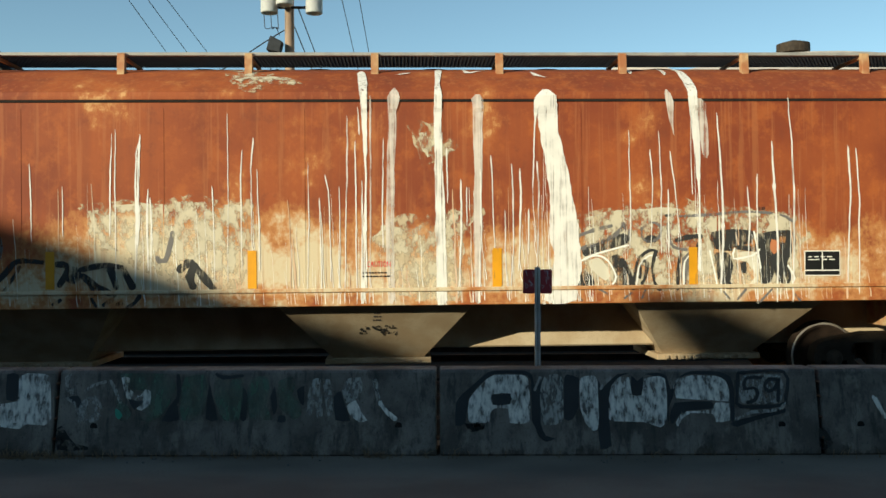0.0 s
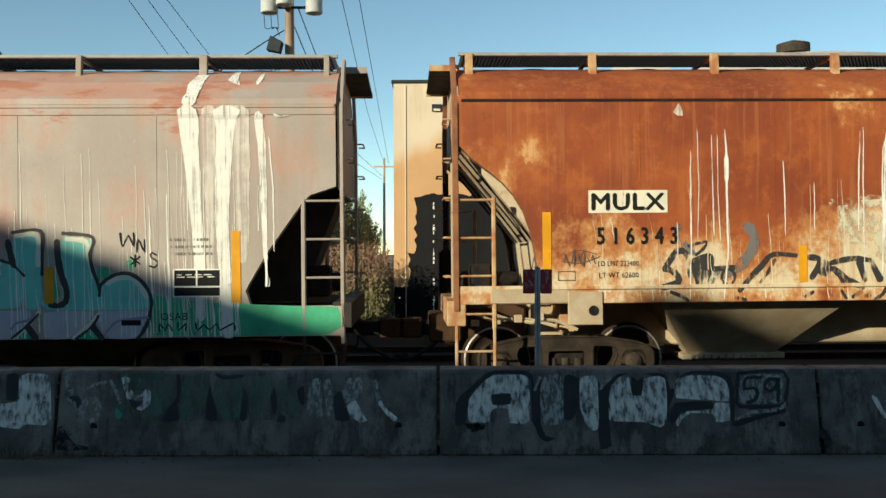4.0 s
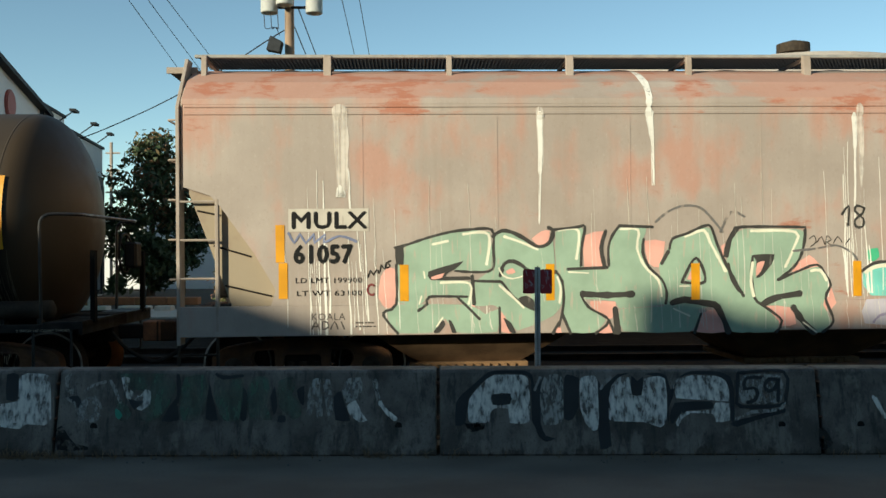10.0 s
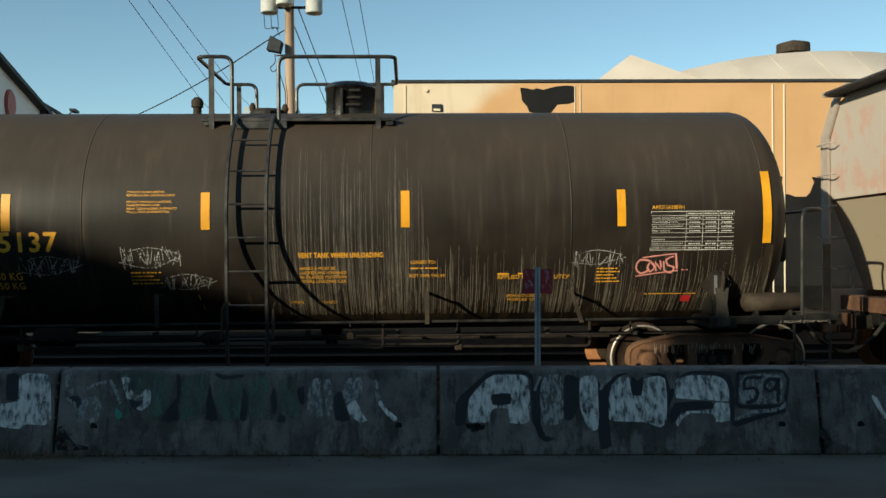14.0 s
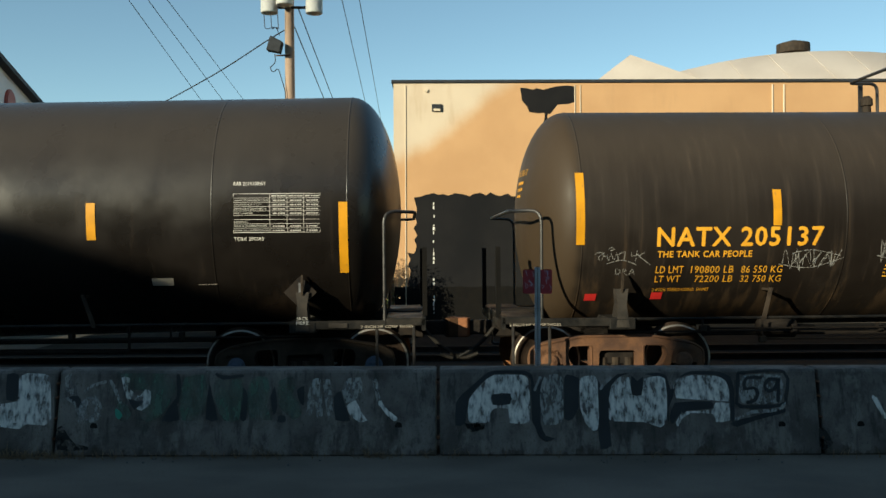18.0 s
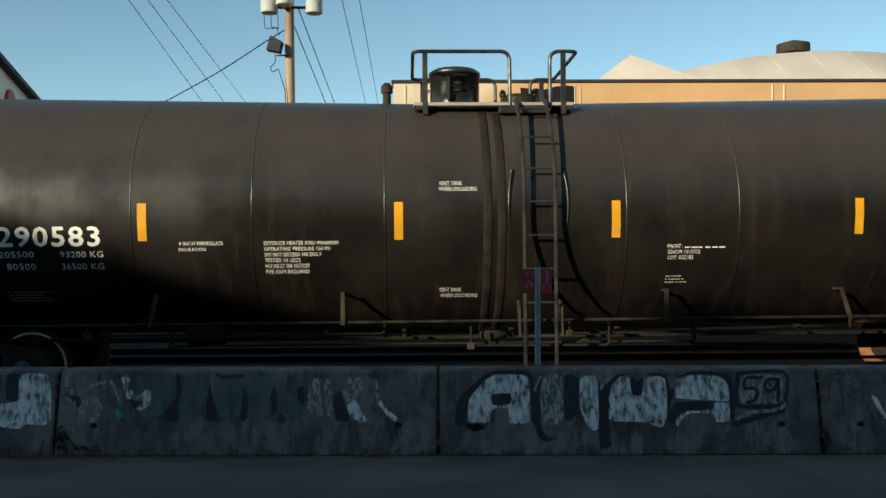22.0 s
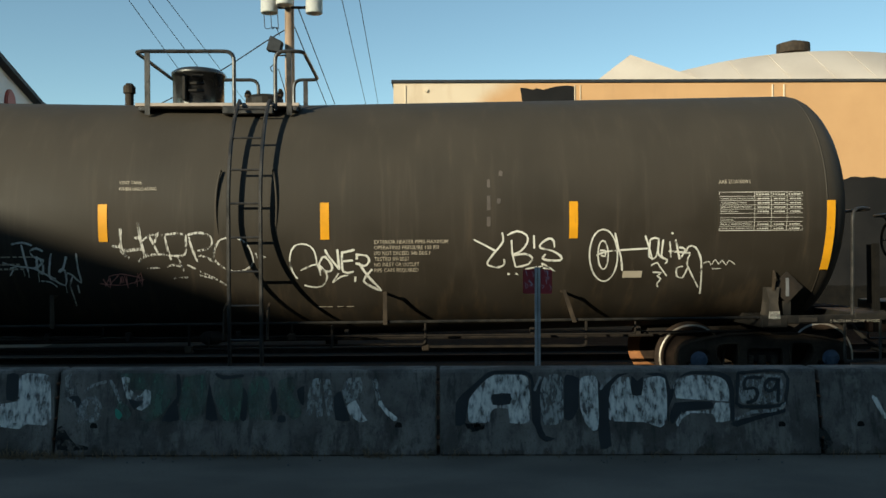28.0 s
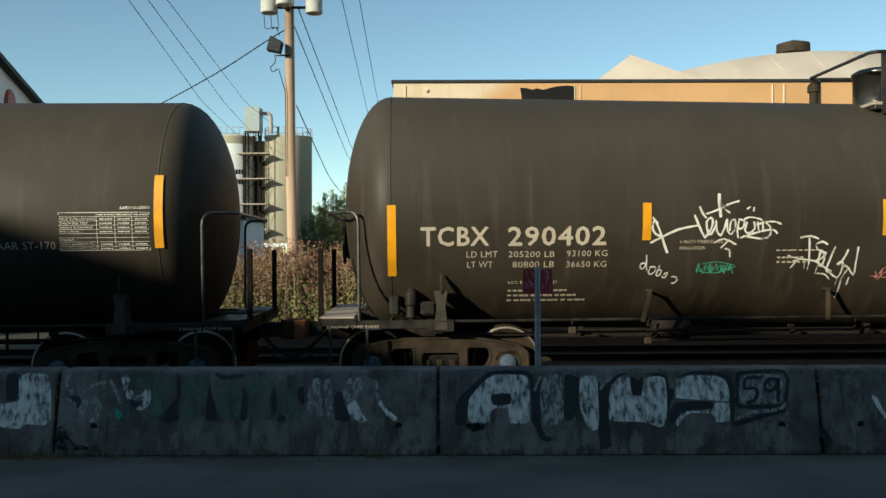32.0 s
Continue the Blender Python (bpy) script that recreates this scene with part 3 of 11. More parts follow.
ribbon_bm = ribbon(B(), [(3.95, 4.2), (4.05, 4.52), (4.5, 4.55), (5.1, 4.38), (5.25, 4.22)], 0.10, wall_wrap, 0.01, rough=0.4)
part("painted_squiggle", ribbon_bm, BUFF, bld)
for k in range(7):
    zt = 6.15 - 0.30 * k
    ragged(bld, "overpaint_drip", BUFF, [(3.02 - 0.015 * k, zt), (3.13 + 0.01 * (k % 3), zt), (3.12 - 0.02 * (k % 2), zt - 0.36), (3.03, zt - 0.36)], 40 + k, 0.006 + 0.0004 * (k % 2), 0.025)
vt = part("wall_vent", box(B(), -0.32, -0.02, WY - 0.06, WY + 0.01, 6.12, 6.34, 0.01), CHARCOAL, bld)
part("vent_flap", box(B(), -0.27, -0.07, WY - 0.08, WY - 0.06, 6.13, 6.20), BEIGE, vt)
lathe_bm = lathe(B(), [(WY - 0.06, 0.05), (WY, 0.05)], "y", 12, (-0.48, 0, 6.75))
part("wall_light", lathe_bm, BEIGE, bld)
# roller door in panels, its lower half overpainted
dr = part("garage_door", box(B(), 5.10, 8.60, WY - 0.03, WY + 0.01, -0.1, 3.40), DOORGREY, bld, "panelled garage door, its lower half painted dark")
part("door_frame", box(box(box(B(), 4.99, 5.12, WY - 0.10, WY + 0.01, -0.1, 3.48), 8.58, 8.72, WY - 0.10, WY + 0.01, -0.1, 3.48), 4.99, 8.72, WY - 0.11, WY, 3.36, 3.50), CHARCOAL, dr)
for r in range(5):
    for c in range(5):
        x, z = 5.16 + c * 0.69, 2.70 - r * 0.66
        part("door_panel", box(B(), x, x + 0.64, WY - 0.055, WY - 0.03, z, z + 0.61, 0.012), ORANGE if r == 0 else DOORBLACK, dr)

# ---- white halls beyond ----
bm = B()
rows_y = ((37.4, 5.6), (44.5, 0.0), (66.0, 0.0))
grid = []
for y, drop in rows_y:
    grid.append([bm.verts.new((x, y, max(0.0, 15.1 - 0.013 * (x - 25.6) ** 2 - drop))) for x in [2 + 2 * k for k in range(24)]])
for a, b in zip(grid, grid[1:]):
    for p, q, r, s in zip(a, a[1:], b[1:], b):
        bm.faces.new((p, q, r, s))
skirt = [bm.verts.new((v.co.x, v.co.y, -0.2)) for v in grid[0]]
for p, q, r, s in zip(skirt, skirt[1:], grid[0][1:], grid[0]):
    bm.faces.new((p, q, r, s))
hall = thing("membrane_hall", "long hall with an arched white membrane roof", "hall")
part("roof_shell", bm, FABRIC, hall, "", True)
for k in range(9):
    x = 12 + 2.6 * k
    z = 15.1 - 0.013 * (x - 25.6) ** 2
    part("roof_seam", tube(B(), [(x - 1.2, 44.4, 15.08 - 0.013 * (x - 26.8) ** 2), (x, 37.36, z - 5.6)], 0.016, 5), FABRIC, hall)
part("roof_vent", lathe(lathe(B(), [(14.6, 0.7), (15.4, 0.7)], "z", 20, (23.3, 45.5, 0)), [(15.15, 1.06), (15.75, 1.06), (16.0, 0.2)], "z", 20, (23.3, 45.5, 0)), BROWNSTEEL, hall, "dark round ventilator")
bm = hexa(B(), [(9.2, 42, -0.2), (17.4, 42, -0.2), (17.4, 50, -0.2), (9.2, 50, -0.2)], [(9.2, 42, 12.3), (17.4, 42, 12.3), (17.4, 50, 12.3), (9.2, 50, 12.3)])
ph = thing("gabled_hall", "white gabled hall roof behind the warehouse", "hall")
part("wall", bm, FABRIC, ph)
bm = B()
ap, ap2 = (12.05, 43.5, 14.65), (17.2, 48, 13.5)
c = [(9.0, 41.8, 12.2), (17.6, 41.8, 12.2), (17.6, 50.2, 12.2), (9.0, 50.2, 12.2)]
vs = [bm.verts.new(p) for p in c + [ap, ap2]]
for f in ((0, 1, 4), (1, 5, 4), (1, 2, 5), (2, 3, 4, 5), (3, 0, 4), (0, 3, 2, 1)):
    bm.faces.new([vs[i] for i in f])
part("roof", bm, FABRIC, ph)

# ---- utility pole with its gear ----
pl = thing("utility_pole", "weathered wooden utility pole with transformers and a floodlight", "utility pole")
PX, PY = -4.50, 13.4
part("shaft", tube(B(), [(PX + 0.08, PY, -0.2), (PX - 0.02, PY, 5), (PX - 0.06, PY, 10.6)], 0.17, 14, 0.135), WOOD, pl, "", True)
CAN = worn("pale grey transformer steel", (0.55, 0.55, 0.53), (0.48, 0.47, 0.44), 0.5)
for dx, dy, z in ((-0.62, -0.15, 9.02), (-0.12, -0.42, 9.18), (0.70, -0.10, 9.02)):
    can = part("transformer", lathe(B(), [(z, 0.10), (z, 0.235), (z + 0.03, 0.25), (z + 0.85, 0.25), (z + 0.88, 0.27), (z + 0.95, 0.24)], "z", 24, (PX + dx, PY + dy, 0)), CAN, pl, "pale grey transformer can", True)
    part("bracket", box(B(), min(PX, PX + dx), max(PX, PX + dx), PY - 0.12, PY - 0.06, z + 0.15, z + 0.22), BROWNSTEEL, can)
bm = prism(B(), [(-0.24, 7.88), (0.16, 7.80), (0.24, 8.12), (-0.12, 8.30)], "y", PY - 0.45, PY - 0.15, 0.02)
for v in bm.verts:
    v.co.x += PX - 0.42
fl = part("floodlight", bm, CHARCOAL, pl, "dark floodlight on a short arm")
part("arm", tube(B(), [(PX, PY - 0.15, 7.78), (PX - 0.42, PY - 0.2, 7.76)], 0.025, 6), RUSTSTEEL, fl)
part("cable_loop", tube(B(), bend([(PX - 0.45, PY - 0.2, 7.8), (PX - 0.42, PY - 0.2, 7.55), (PX - 0.6, PY - 0.2, 7.4), (PX - 0.5, PY - 0.2, 7.25), (PX - 0.35, PY - 0.2, 7.4), (PX - 0.14, PY - 0.18, 6.7), (PX - 0.12, PY - 0.18, 4.2)], 0.1), 0.014, 5), BLACK, pl)
for dx in (-0.75, -0.55, -0.35):
    part("lead_wire", tube(B(), bend([(PX + dx, PY - 0.3, 9.1), (PX + dx + 0.03, PY - 0.3, 8.5), (PX - 0.4, PY - 0.25, 8.6), (PX - 0.3, PY - 0.2, 8.35)], 0.1), 0.012, 5), BLACK, pl)


def spot(x, y, d):
    """A point d metres ahead of the viewpoint, x and y being slopes off its axis in thousandths."""
    return (x * d / 1000.0, CAM_Y + d, CAM_Z + y * d / 1000.0)


def wire(name, pts, r, label):
    solid(name, tube(B(), bend([spot(*p) for p in pts], 3.0, 6), r * 0.62, 6), BLACK, label, "cable", "overhead wires")


wire("service_cable", [(-178, 258, 26), (-200, 245, 26), (-250, 212, 26.5), (-320, 173, 27.5), (-410, 133, 29), (-520, 102, 31)], 0.028, "black twisted service cable from the pole to the white building")
for p in ([(-359, 292, 40), (-275, 175, 65), (-236, 138, 88), (-190, 120, 97)], [(-337, 292, 40), (-248, 172, 65), (-217, 138, 88), (-188, 128, 97)], [(-315, 292, 40), (-226, 175, 70), (-194, 148, 90), (-186, 143, 97)]):
    wire("power_line", p, 0.03, "thin overhead power line")
for p in ([(-115, 292, 40), (-86, 163, 70), (-66, 100, 110)], [(-95, 292, 40), (-75, 179, 70), (-62, 104, 110)], [(-165, 282, 27), (-104, 121, 60), (-70, 90, 110)], [(-169, 260, 27), (-108, 110, 60), (-70, 86, 110)], [(-167, 170, 26.2), (-130, 88, 40), (-100, 50, 60)]):
    wire("power_line", p, 0.03, "thin overhead power line")
for x, d, z in ((-188, 97, 16.0), (-67, 110, 14.0)):
    fp = thing("far_pole", "distant slim utility pole with a crossarm", "utility pole", "far poles")
    px, py, _ = spot(x, 0, d)
    part("shaft", tube(B(), [(px, py, -0.2), (px, py, z)], 0.20, 8, 0.14), WOOD, fp)
    part("crossarm", box(B(), px - 1.3, px + 1.3, py - 0.08, py + 0.08, z - 1.2, z - 1.0), WOOD, fp)

# ---- silos ----
silo_y = CAM_Y + 97
for cx, label in ((-23.3, "tall pale silo with a white sign panel"), (-17.1, "tall weathered concrete silo")):
    sl = thing("silo", label, "silo", "silos")
    part("drum", lathe(B(), [(3.0, 2.58), (14.6, 2.58), (14.7, 2.66), (14.85, 2.66), (15.2, 0.05)], "z", 40, (cx, silo_y, 0)), SILO, sl, "", True)
    for k in range(6):
        a = 2 * math.pi * k / 6 + 0.3
        part("leg", tube(B(), [(cx + 2.3 * math.cos(a), silo_y + 2.3 * math.sin(a), -0.2), (cx + 2.3 * math.cos(a), silo_y + 2.3 * math.sin(a), 3.0)], 0.2, 6), SILO, sl)
    bm = B()
    for k in range(24):
        a = 2 * math.pi * k / 24
        tube(bm, [(cx + 2.6 * math.cos(a), silo_y + 2.6 * math.sin(a), 14.8), (cx + 2.6 * math.cos(a), silo_y + 2.6 * math.sin(a), 15.7)], 0.03, 4)
    lathe(bm, [(15.66, 2.58), (15.66, 2.63), (15.71, 2.63), (15.71, 2.58)], "z", 32, (cx, silo_y, 0), False)
    part("roof_rail", bm, GREYPART, sl)
    part("base_ring", box(B(), cx - 2.9, cx + 2.9, silo_y - 2.9, silo_y - 2.7, 2.7, 3.1), WHITEWALL, sl)
    if cx < -20:
        bm = B()
        n = 24
        for k in range(n):
            a0, a1 = [math.radians(-172 + 164 * (k + j) / n) for j in (0, 1)]
            bm.faces.new([bm.verts.new((cx + 2.62 * math.cos(a), silo_y + 2.62 * math.sin(a), z)) for a, z in ((a0, 3.4), (a1, 3.4), (a1, 13.9), (a0, 13.9))])
        sg = part("sign_panel", bm, WHITEWALL, sl, "white painted sign panel")
        bm = B()
        for z in (9.5, 10.6):
            for k in range(5):
                a0, a1 = [math.radians(-84 + 7 * (k + j)) for j in (0, 0.7)]
                bm.faces.new([bm.verts.new((cx + 2.65 * math.cos(a), silo_y + 2.65 * math.sin(a), zz)) for a, zz in ((a0, z), (a1, z), (a1, z + 0.5), (a0, z + 0.5))])
        part("small_print", bm, INK, sg)
et = thing("elevator_tower", "steel lattice elevator tower with a grey-green head house", "tower")
tx, ty = -20.3, silo_y - 3.2
bm = B()
for dx in (-0.7, 0.7):
    for dy in (-0.7, 0.7):
        tube(bm, [(tx + dx, ty + dy, -0.2), (tx + dx, ty + dy, 15.2)], 0.09, 4)
for k in range(9):
    z = 0.5 + 1.6 * k
    s = 1 if k % 2 else -1
    tube(bm, [(tx - 0.7 * s, ty - 0.7, z), (tx + 0.7 * s, ty - 0.7, z + 1.6)], 0.05, 4)
part("lattice", bm, DARKSTEEL, et)
for k in range(4):
    part("landing", box(B(), tx - 1.6, tx + 1.7, ty - 0.9, ty + 0.9, 4.5 + 2.7 * k, 4.62 + 2.7 * k), GREYPART, et)
part("leg_casing", box(B(), tx - 1.5, tx + 1.3, ty + 2.6, ty + 3.2, 0, 14.4), DARKSTEEL, et)
for x in (-1.3, -0.2, 0.5):
    part("leg_pipe", tube(B(), [(tx + x, ty + 1.2, 0), (tx + x, ty + 1.2, 14.8)], 0.14, 6), DARKSTEEL, et)
part("head_house", box(B(), tx - 0.75, tx + 0.85, ty - 0.9, ty + 0.9, 15.0, 17.6, 0.03), worn("grey-green sheet metal", (0.26, 0.30, 0.31), (0.33, 0.37, 0.38), 0.6), et)
part("spout", tube(B(), bend([(tx + 0.8, ty, 17.0), (tx + 1.9, ty, 17.0), (tx + 1.9, ty, 14.9)], 0.5), 0.2, 8), GREYPART, et)

# ---- white and green building, seen along its front ----
U = Vector((0.165, -0.986, 0))     # along the front, towards the viewer
N0 = Vector((-17.5, 32.4, 0))
turn_m = Matrix.Translation(N0) @ Matrix(((U.x, -U.y, 0, 0), (U.y, U.x, 0, 0), (0, 0, 1, 0), (0, 0, 0, 1)))
gb = thing("row_building", "white shop building with charcoal trim and a parapet", "building", m=turn_m)
# in its own space x runs along the front and +y is the street
part("wall", box(B(), 0, 10.9, -9, 0, -0.2, 7.3), WHITEWALL, gb)
part("parapet", box(B(), 7.6, 10.9, -9, 0.02, 7.3, 7.75), WHITEWALL, gb)
for x0, x1, z in ((-0.05, 7.6, 7.3), (7.55, 10.95, 7.75)):
    part("cornice", box(B(), x0, x1, -9.05, 0.10, z, z + 0.12), CHARCOAL, gb)
part("band", box(B(), 0, 10.9, 0, 0.06, 5.35, 5.85), CHARCOAL, gb)
for x0, x1 in ((0.0, 0.55), (7.4, 8.4), (10.3, 10.9)):
    part("pilaster", box(B(), x0, x1, 0, 0.10, -0.1, 5.4), CHARCOAL, gb)
PANE = Mat("dark window glass", 0.08)
PANE = PANE.done((0.02, 0.025, 0.03))
for x0, x1, z0, z1 in ((2.6, 6.6, 3.6, 5.1), (8.5, 10.2, 3.2, 5.1), (3.6, 7.2, 0.2, 2.2), (0.8, 2.6, 0.0, 2.2), (8.6, 10.2, 0.0, 2.2)):
    fr = part("window_frame", box(B(), x0 - 0.08, x1 + 0.08, 0.0, 0.05, z0 - 0.08, z1 + 0.08), CHARCOAL, gb)
    part("pane", box(B(), x0, x1, 0.05, 0.06, z0, z1), PANE, fr)
    part("mullion", box(B(), (x0 + x1) / 2 - 0.04, (x0 + x1) / 2 + 0.04, 0.05, 0.09, z0, z1), CHARCOAL, fr)
for x in (1.2, 4.6, 8.4):
    lp = part("roof_lamp", tube(B(), [(x, 0.0, 7.5), (x, 0.6, 7.95)], 0.03, 5), CHARCOAL, gb)
    part("lamp_head", box(B(), x - 0.35, x + 0.35, 0.5, 0.75, 7.9, 8.0), CHARCOAL, lp)
gg = thing("green_shop", "gabled white shop with green front and round red sign", "building", m=turn_m)
part("wall", prism(B(), [(11.0, -0.2), (11.0, 7.30), (18.0, 8.42), (25.0, 7.30), (25.0, -0.2)], "y", -9, 0.15), WHITEWALL, gg)
part("roof", prism(B(), [(10.9, 7.28), (10.9, 7.43), (18.0, 8.57), (25.1, 7.43), (25.1, 7.28), (18.0, 8.41)], "y", -9.1, 0.45), CHARCOAL, gg)
part("pilaster", box(B(), 10.9, 11.7, 0.15, 0.30, -0.1, 7.6), CHARCOAL, gg)
part("green_front", box(B(), 12.6, 25, 0.15, 0.24, -0.1, 5.75), GREEN, gg)
part("green_cornice", box(B(), 12.5, 25, 0.15, 0.34, 5.75, 6.0), GREEN, gg)
for x0, x1, z0, z1 in ((12.7, 13.7, 3.2, 5.3), (14.2, 17.0, 3.3, 5.4), (14.0, 17.0, 0, 2.1)):
    fr = part("window_frame", box(B(), x0 - 0.06, x1 + 0.06, 0.2, 0.27, z0 - 0.06, z1 + 0.06), GREEN, gg)
    part("pane", box(B(), x0, x1, 0.27, 0.28, z0, z1), PANE, fr)
part("round_sign", lathe(lathe(B(), [(0.15, 0.50), (0.22, 0.50)], "y", 28, (15.35, 0, 7.05)), [(0.22, 0.45), (0.25, 0.45)], "y", 28, (15.35, 0, 7.05)), paint("brick red sign", (0.30, 0.07, 0.06), 0.6, 0.1), gg, "round brick-red sign")
part("hanging_lamp", hexa(B(), [(12.6, 0.9, 2.35), (13.0, 0.9, 2.35), (13.0, 1.2, 2.35), (12.6, 1.2, 2.35)], [(12.4, 0.8, 3.0), (13.2, 0.8, 3.0), (13.2, 1.3, 3.0), (12.4, 1.3, 3.0)]), CHARCOAL, gg)

# ---- street things by the row of shops ----
BRICKEDGE = worn("brick kerb", (0.36, 0.16, 0.075), (0.46, 0.22, 0.11), 0.85, 0, 3)
PALE = worn("pale concrete", (0.55, 0.52, 0.46), (0.64, 0.61, 0.55), 0.85)
for k in range(4):
    solid("brick_planter", box(B(), -15.2 + 1.3 * k, -13.92 + 1.3 * k, 23.2, 23.7, -0.16, 0.15, 0.03), BRICKEDGE, "low brick-red planter wall beside the street", "planter", "planters")
solid("pavement", box(B(), -15.5, -8.4, 15.6, 19.6, -0.17, -0.10, 0.02), PALE, "pale concrete pavement beside the street", "pavement", kind="structure")
for x in (-12.1, -8.94):
    solid("bollard", lathe(B(), [(-0.16, 0.075), (0.62, 0.075), (0.68, 0.05), (0.70, 0.0)], "z", 16, (x, 17.4, 0), False), PALE, "pale steel bollard beside the tracks", "bollard", "bollards", smooth=True)
for x0, x1 in ((-11.6, -10.5), (-10.3, -9.7), (-13.4, -12.0)):
    solid("concrete_block", box(B(), x0, x1, 18.6, 19.1, -0.16, 0.06, 0.03), PALE, "low pale concrete block by the street", "block", "concrete blocks")
sh = thing("white_shed", "white industrial shed behind the trees", "building")
part("wall", box(B(), -23, -12, 40, 46, -0.2, 4.0), WHITEWALL, sh)
part("roof", box(B(), -23.2, -11.8, 39.8, 46.2, 4.0, 4.2), CHARCOAL, sh)
mast = thing("steel_mast", "slim steel mast behind the white building", "mast")
part("shaft", tube(B(), [(-18.6, 36.5, -0.2), (-18.6, 36.5, 8.2)], 0.09, 6), GREYPART, mast)
for z in (4.2, 5.4, 6.6, 7.6):
    part("arm", tube(B(), [(-18.9, 36.5, z), (-18.1, 36.5, z)], 0.05, 5), GREYPART, mast)

# ---- trees and weeds ----
LEAFDARK = worn("dark green leaves", (0.030, 0.050, 0.018), (0.060, 0.085, 0.030), 0.6, 0, 1.5)
LEAFRED = worn("reddish leaves", (0.16, 0.075, 0.035), (0.10, 0.085, 0.035), 0.6, 0, 1.5)
LEAFPALE = worn("grey-green willow leaves", (0.16, 0.20, 0.085), (0.30, 0.33, 0.17), 0.6, 0, 2.5)
WEEDGREEN = worn("green weed leaves", (0.085, 0.115, 0.035), (0.17, 0.17, 0.06), 0.7, 0, 2)
WEEDRED = worn("dry reddish seed heads", (0.16, 0.070, 0.048), (0.24, 0.125, 0.080), 0.8, 0, 2)
WEEDSTRAW = worn("straw stalks", (0.24, 0.165, 0.095), (0.16, 0.11, 0.065), 0.8, 0, 2)
BARK = worn("dark bark", (0.06, 0.045, 0.035), (0.10, 0.08, 0.06), 0.9, 0, 6)


def leaf_mesh(name, centres, size, mat, parent, seed, aspect=2.0, droop=0.0, label=""):
    rng = np.random.default_rng(seed)
    c = np.asarray(centres)
    n = len(c)
    u = rng.normal(size=(n, 3))
    u[:, 2] -= droop
    u /= np.linalg.norm(u, axis=1)[:, None]
    v = np.cross(u, rng.normal(size=(n, 3)))
    v /= np.linalg.norm(v, axis=1)[:, None]
    s = size * rng.uniform(0.6, 1.4, n)[:, None]
    a, b = u * s * aspect * 0.5, v * s * 0.5
    pts = np.stack([c - a, c + b * 0.9, c + a, c - b * 0.9], axis=1).reshape(-1, 3)
    me = bpy.data.meshes.new(name)
    me.from_pydata(pts.tolist(), [], [(4 * i, 4 * i + 1, 4 * i + 2, 4 * i + 3) for i in range(n)])
    me.materials.append(mat)
    ob = new(name, me)
    ob.parent = parent
    ob["kind"] = "stuff"
    if label:
        ob["label"] = label
    return ob


def tree(label, x, y, height, spread, trunk, leaves, size, mat, tips, seed, low=0.25, lumps=26, droop=0.0):
    tr = thing("tree", label, "tree", "trees beyond the tracks")
    rng = np.random.default_rng(seed)
    part("trunk", tube(B(), [(x, y, -0.2), (x + 0.1, y, height * 0.35), (x - 0.05, y, height * 0.8)], trunk, 8, trunk * 0.3), BARK, tr)
    cs = []
    for k in range(lumps):
        a, f = rng.uniform(0, 2 * math.pi), rng.uniform(low, 0.98)
        r = spread * math.sqrt(rng.uniform(0.05, 1)) * (1.0 - 0.75 * max(0, (f - 0.45) / 0.55) ** 1.6)
        cs.append((x + r * math.cos(a), y + r * math.sin(a), height * f))
    for c in cs[:10]:
        part("limb", tube(B(), [(x, y, c[2] * 0.55), ((x + c[0]) / 2, (y + c[1]) / 2, c[2] * 0.85), c], trunk * 0.3, 5, 0.015), BARK, tr)
    pts = []
    per = leaves // lumps
    for c in cs:
        g = rng.normal(size=(per, 3)) * np.array([0.30, 0.30, 0.22]) * spread * rng.uniform(0.32, 0.62)
        pts.append(np.array(c) + g)
    pts = np.concatenate(pts)
    pts = pts[pts[:, 2] > 0.1]
    leaf_mesh("crown", pts, size, mat, tr, seed + 1, droop=droop)
    if tips:
        sel = pts[(pts[:, 2] > height * 0.45) & (rng.random(len(pts)) < 0.30)] + np.array([-0.08, -0.15, 0.05])
        leaf_mesh("tip_foliage", sel, size, tips, tr, seed + 2)
    return tr


tree("dark leafy tree with reddish tips in front of a white shed", -14.7, 31.5, 7.9, 2.4, 0.20, 6500, 0.15, LEAFDARK, LEAFRED, 11, 0.22, 60)
tree("dark leafy tree with reddish crown beside the silos", -13.4, 32.5, 7.0, 1.5, 0.14, 3200, 0.15, LEAFDARK, LEAFRED, 12, 0.22, 44)
tree("low dark shrub under the trees", -14.2, 29.5, 2.6, 1.5, 0.1, 4000, 0.18, LEAFDARK, None, 13, 0.1)


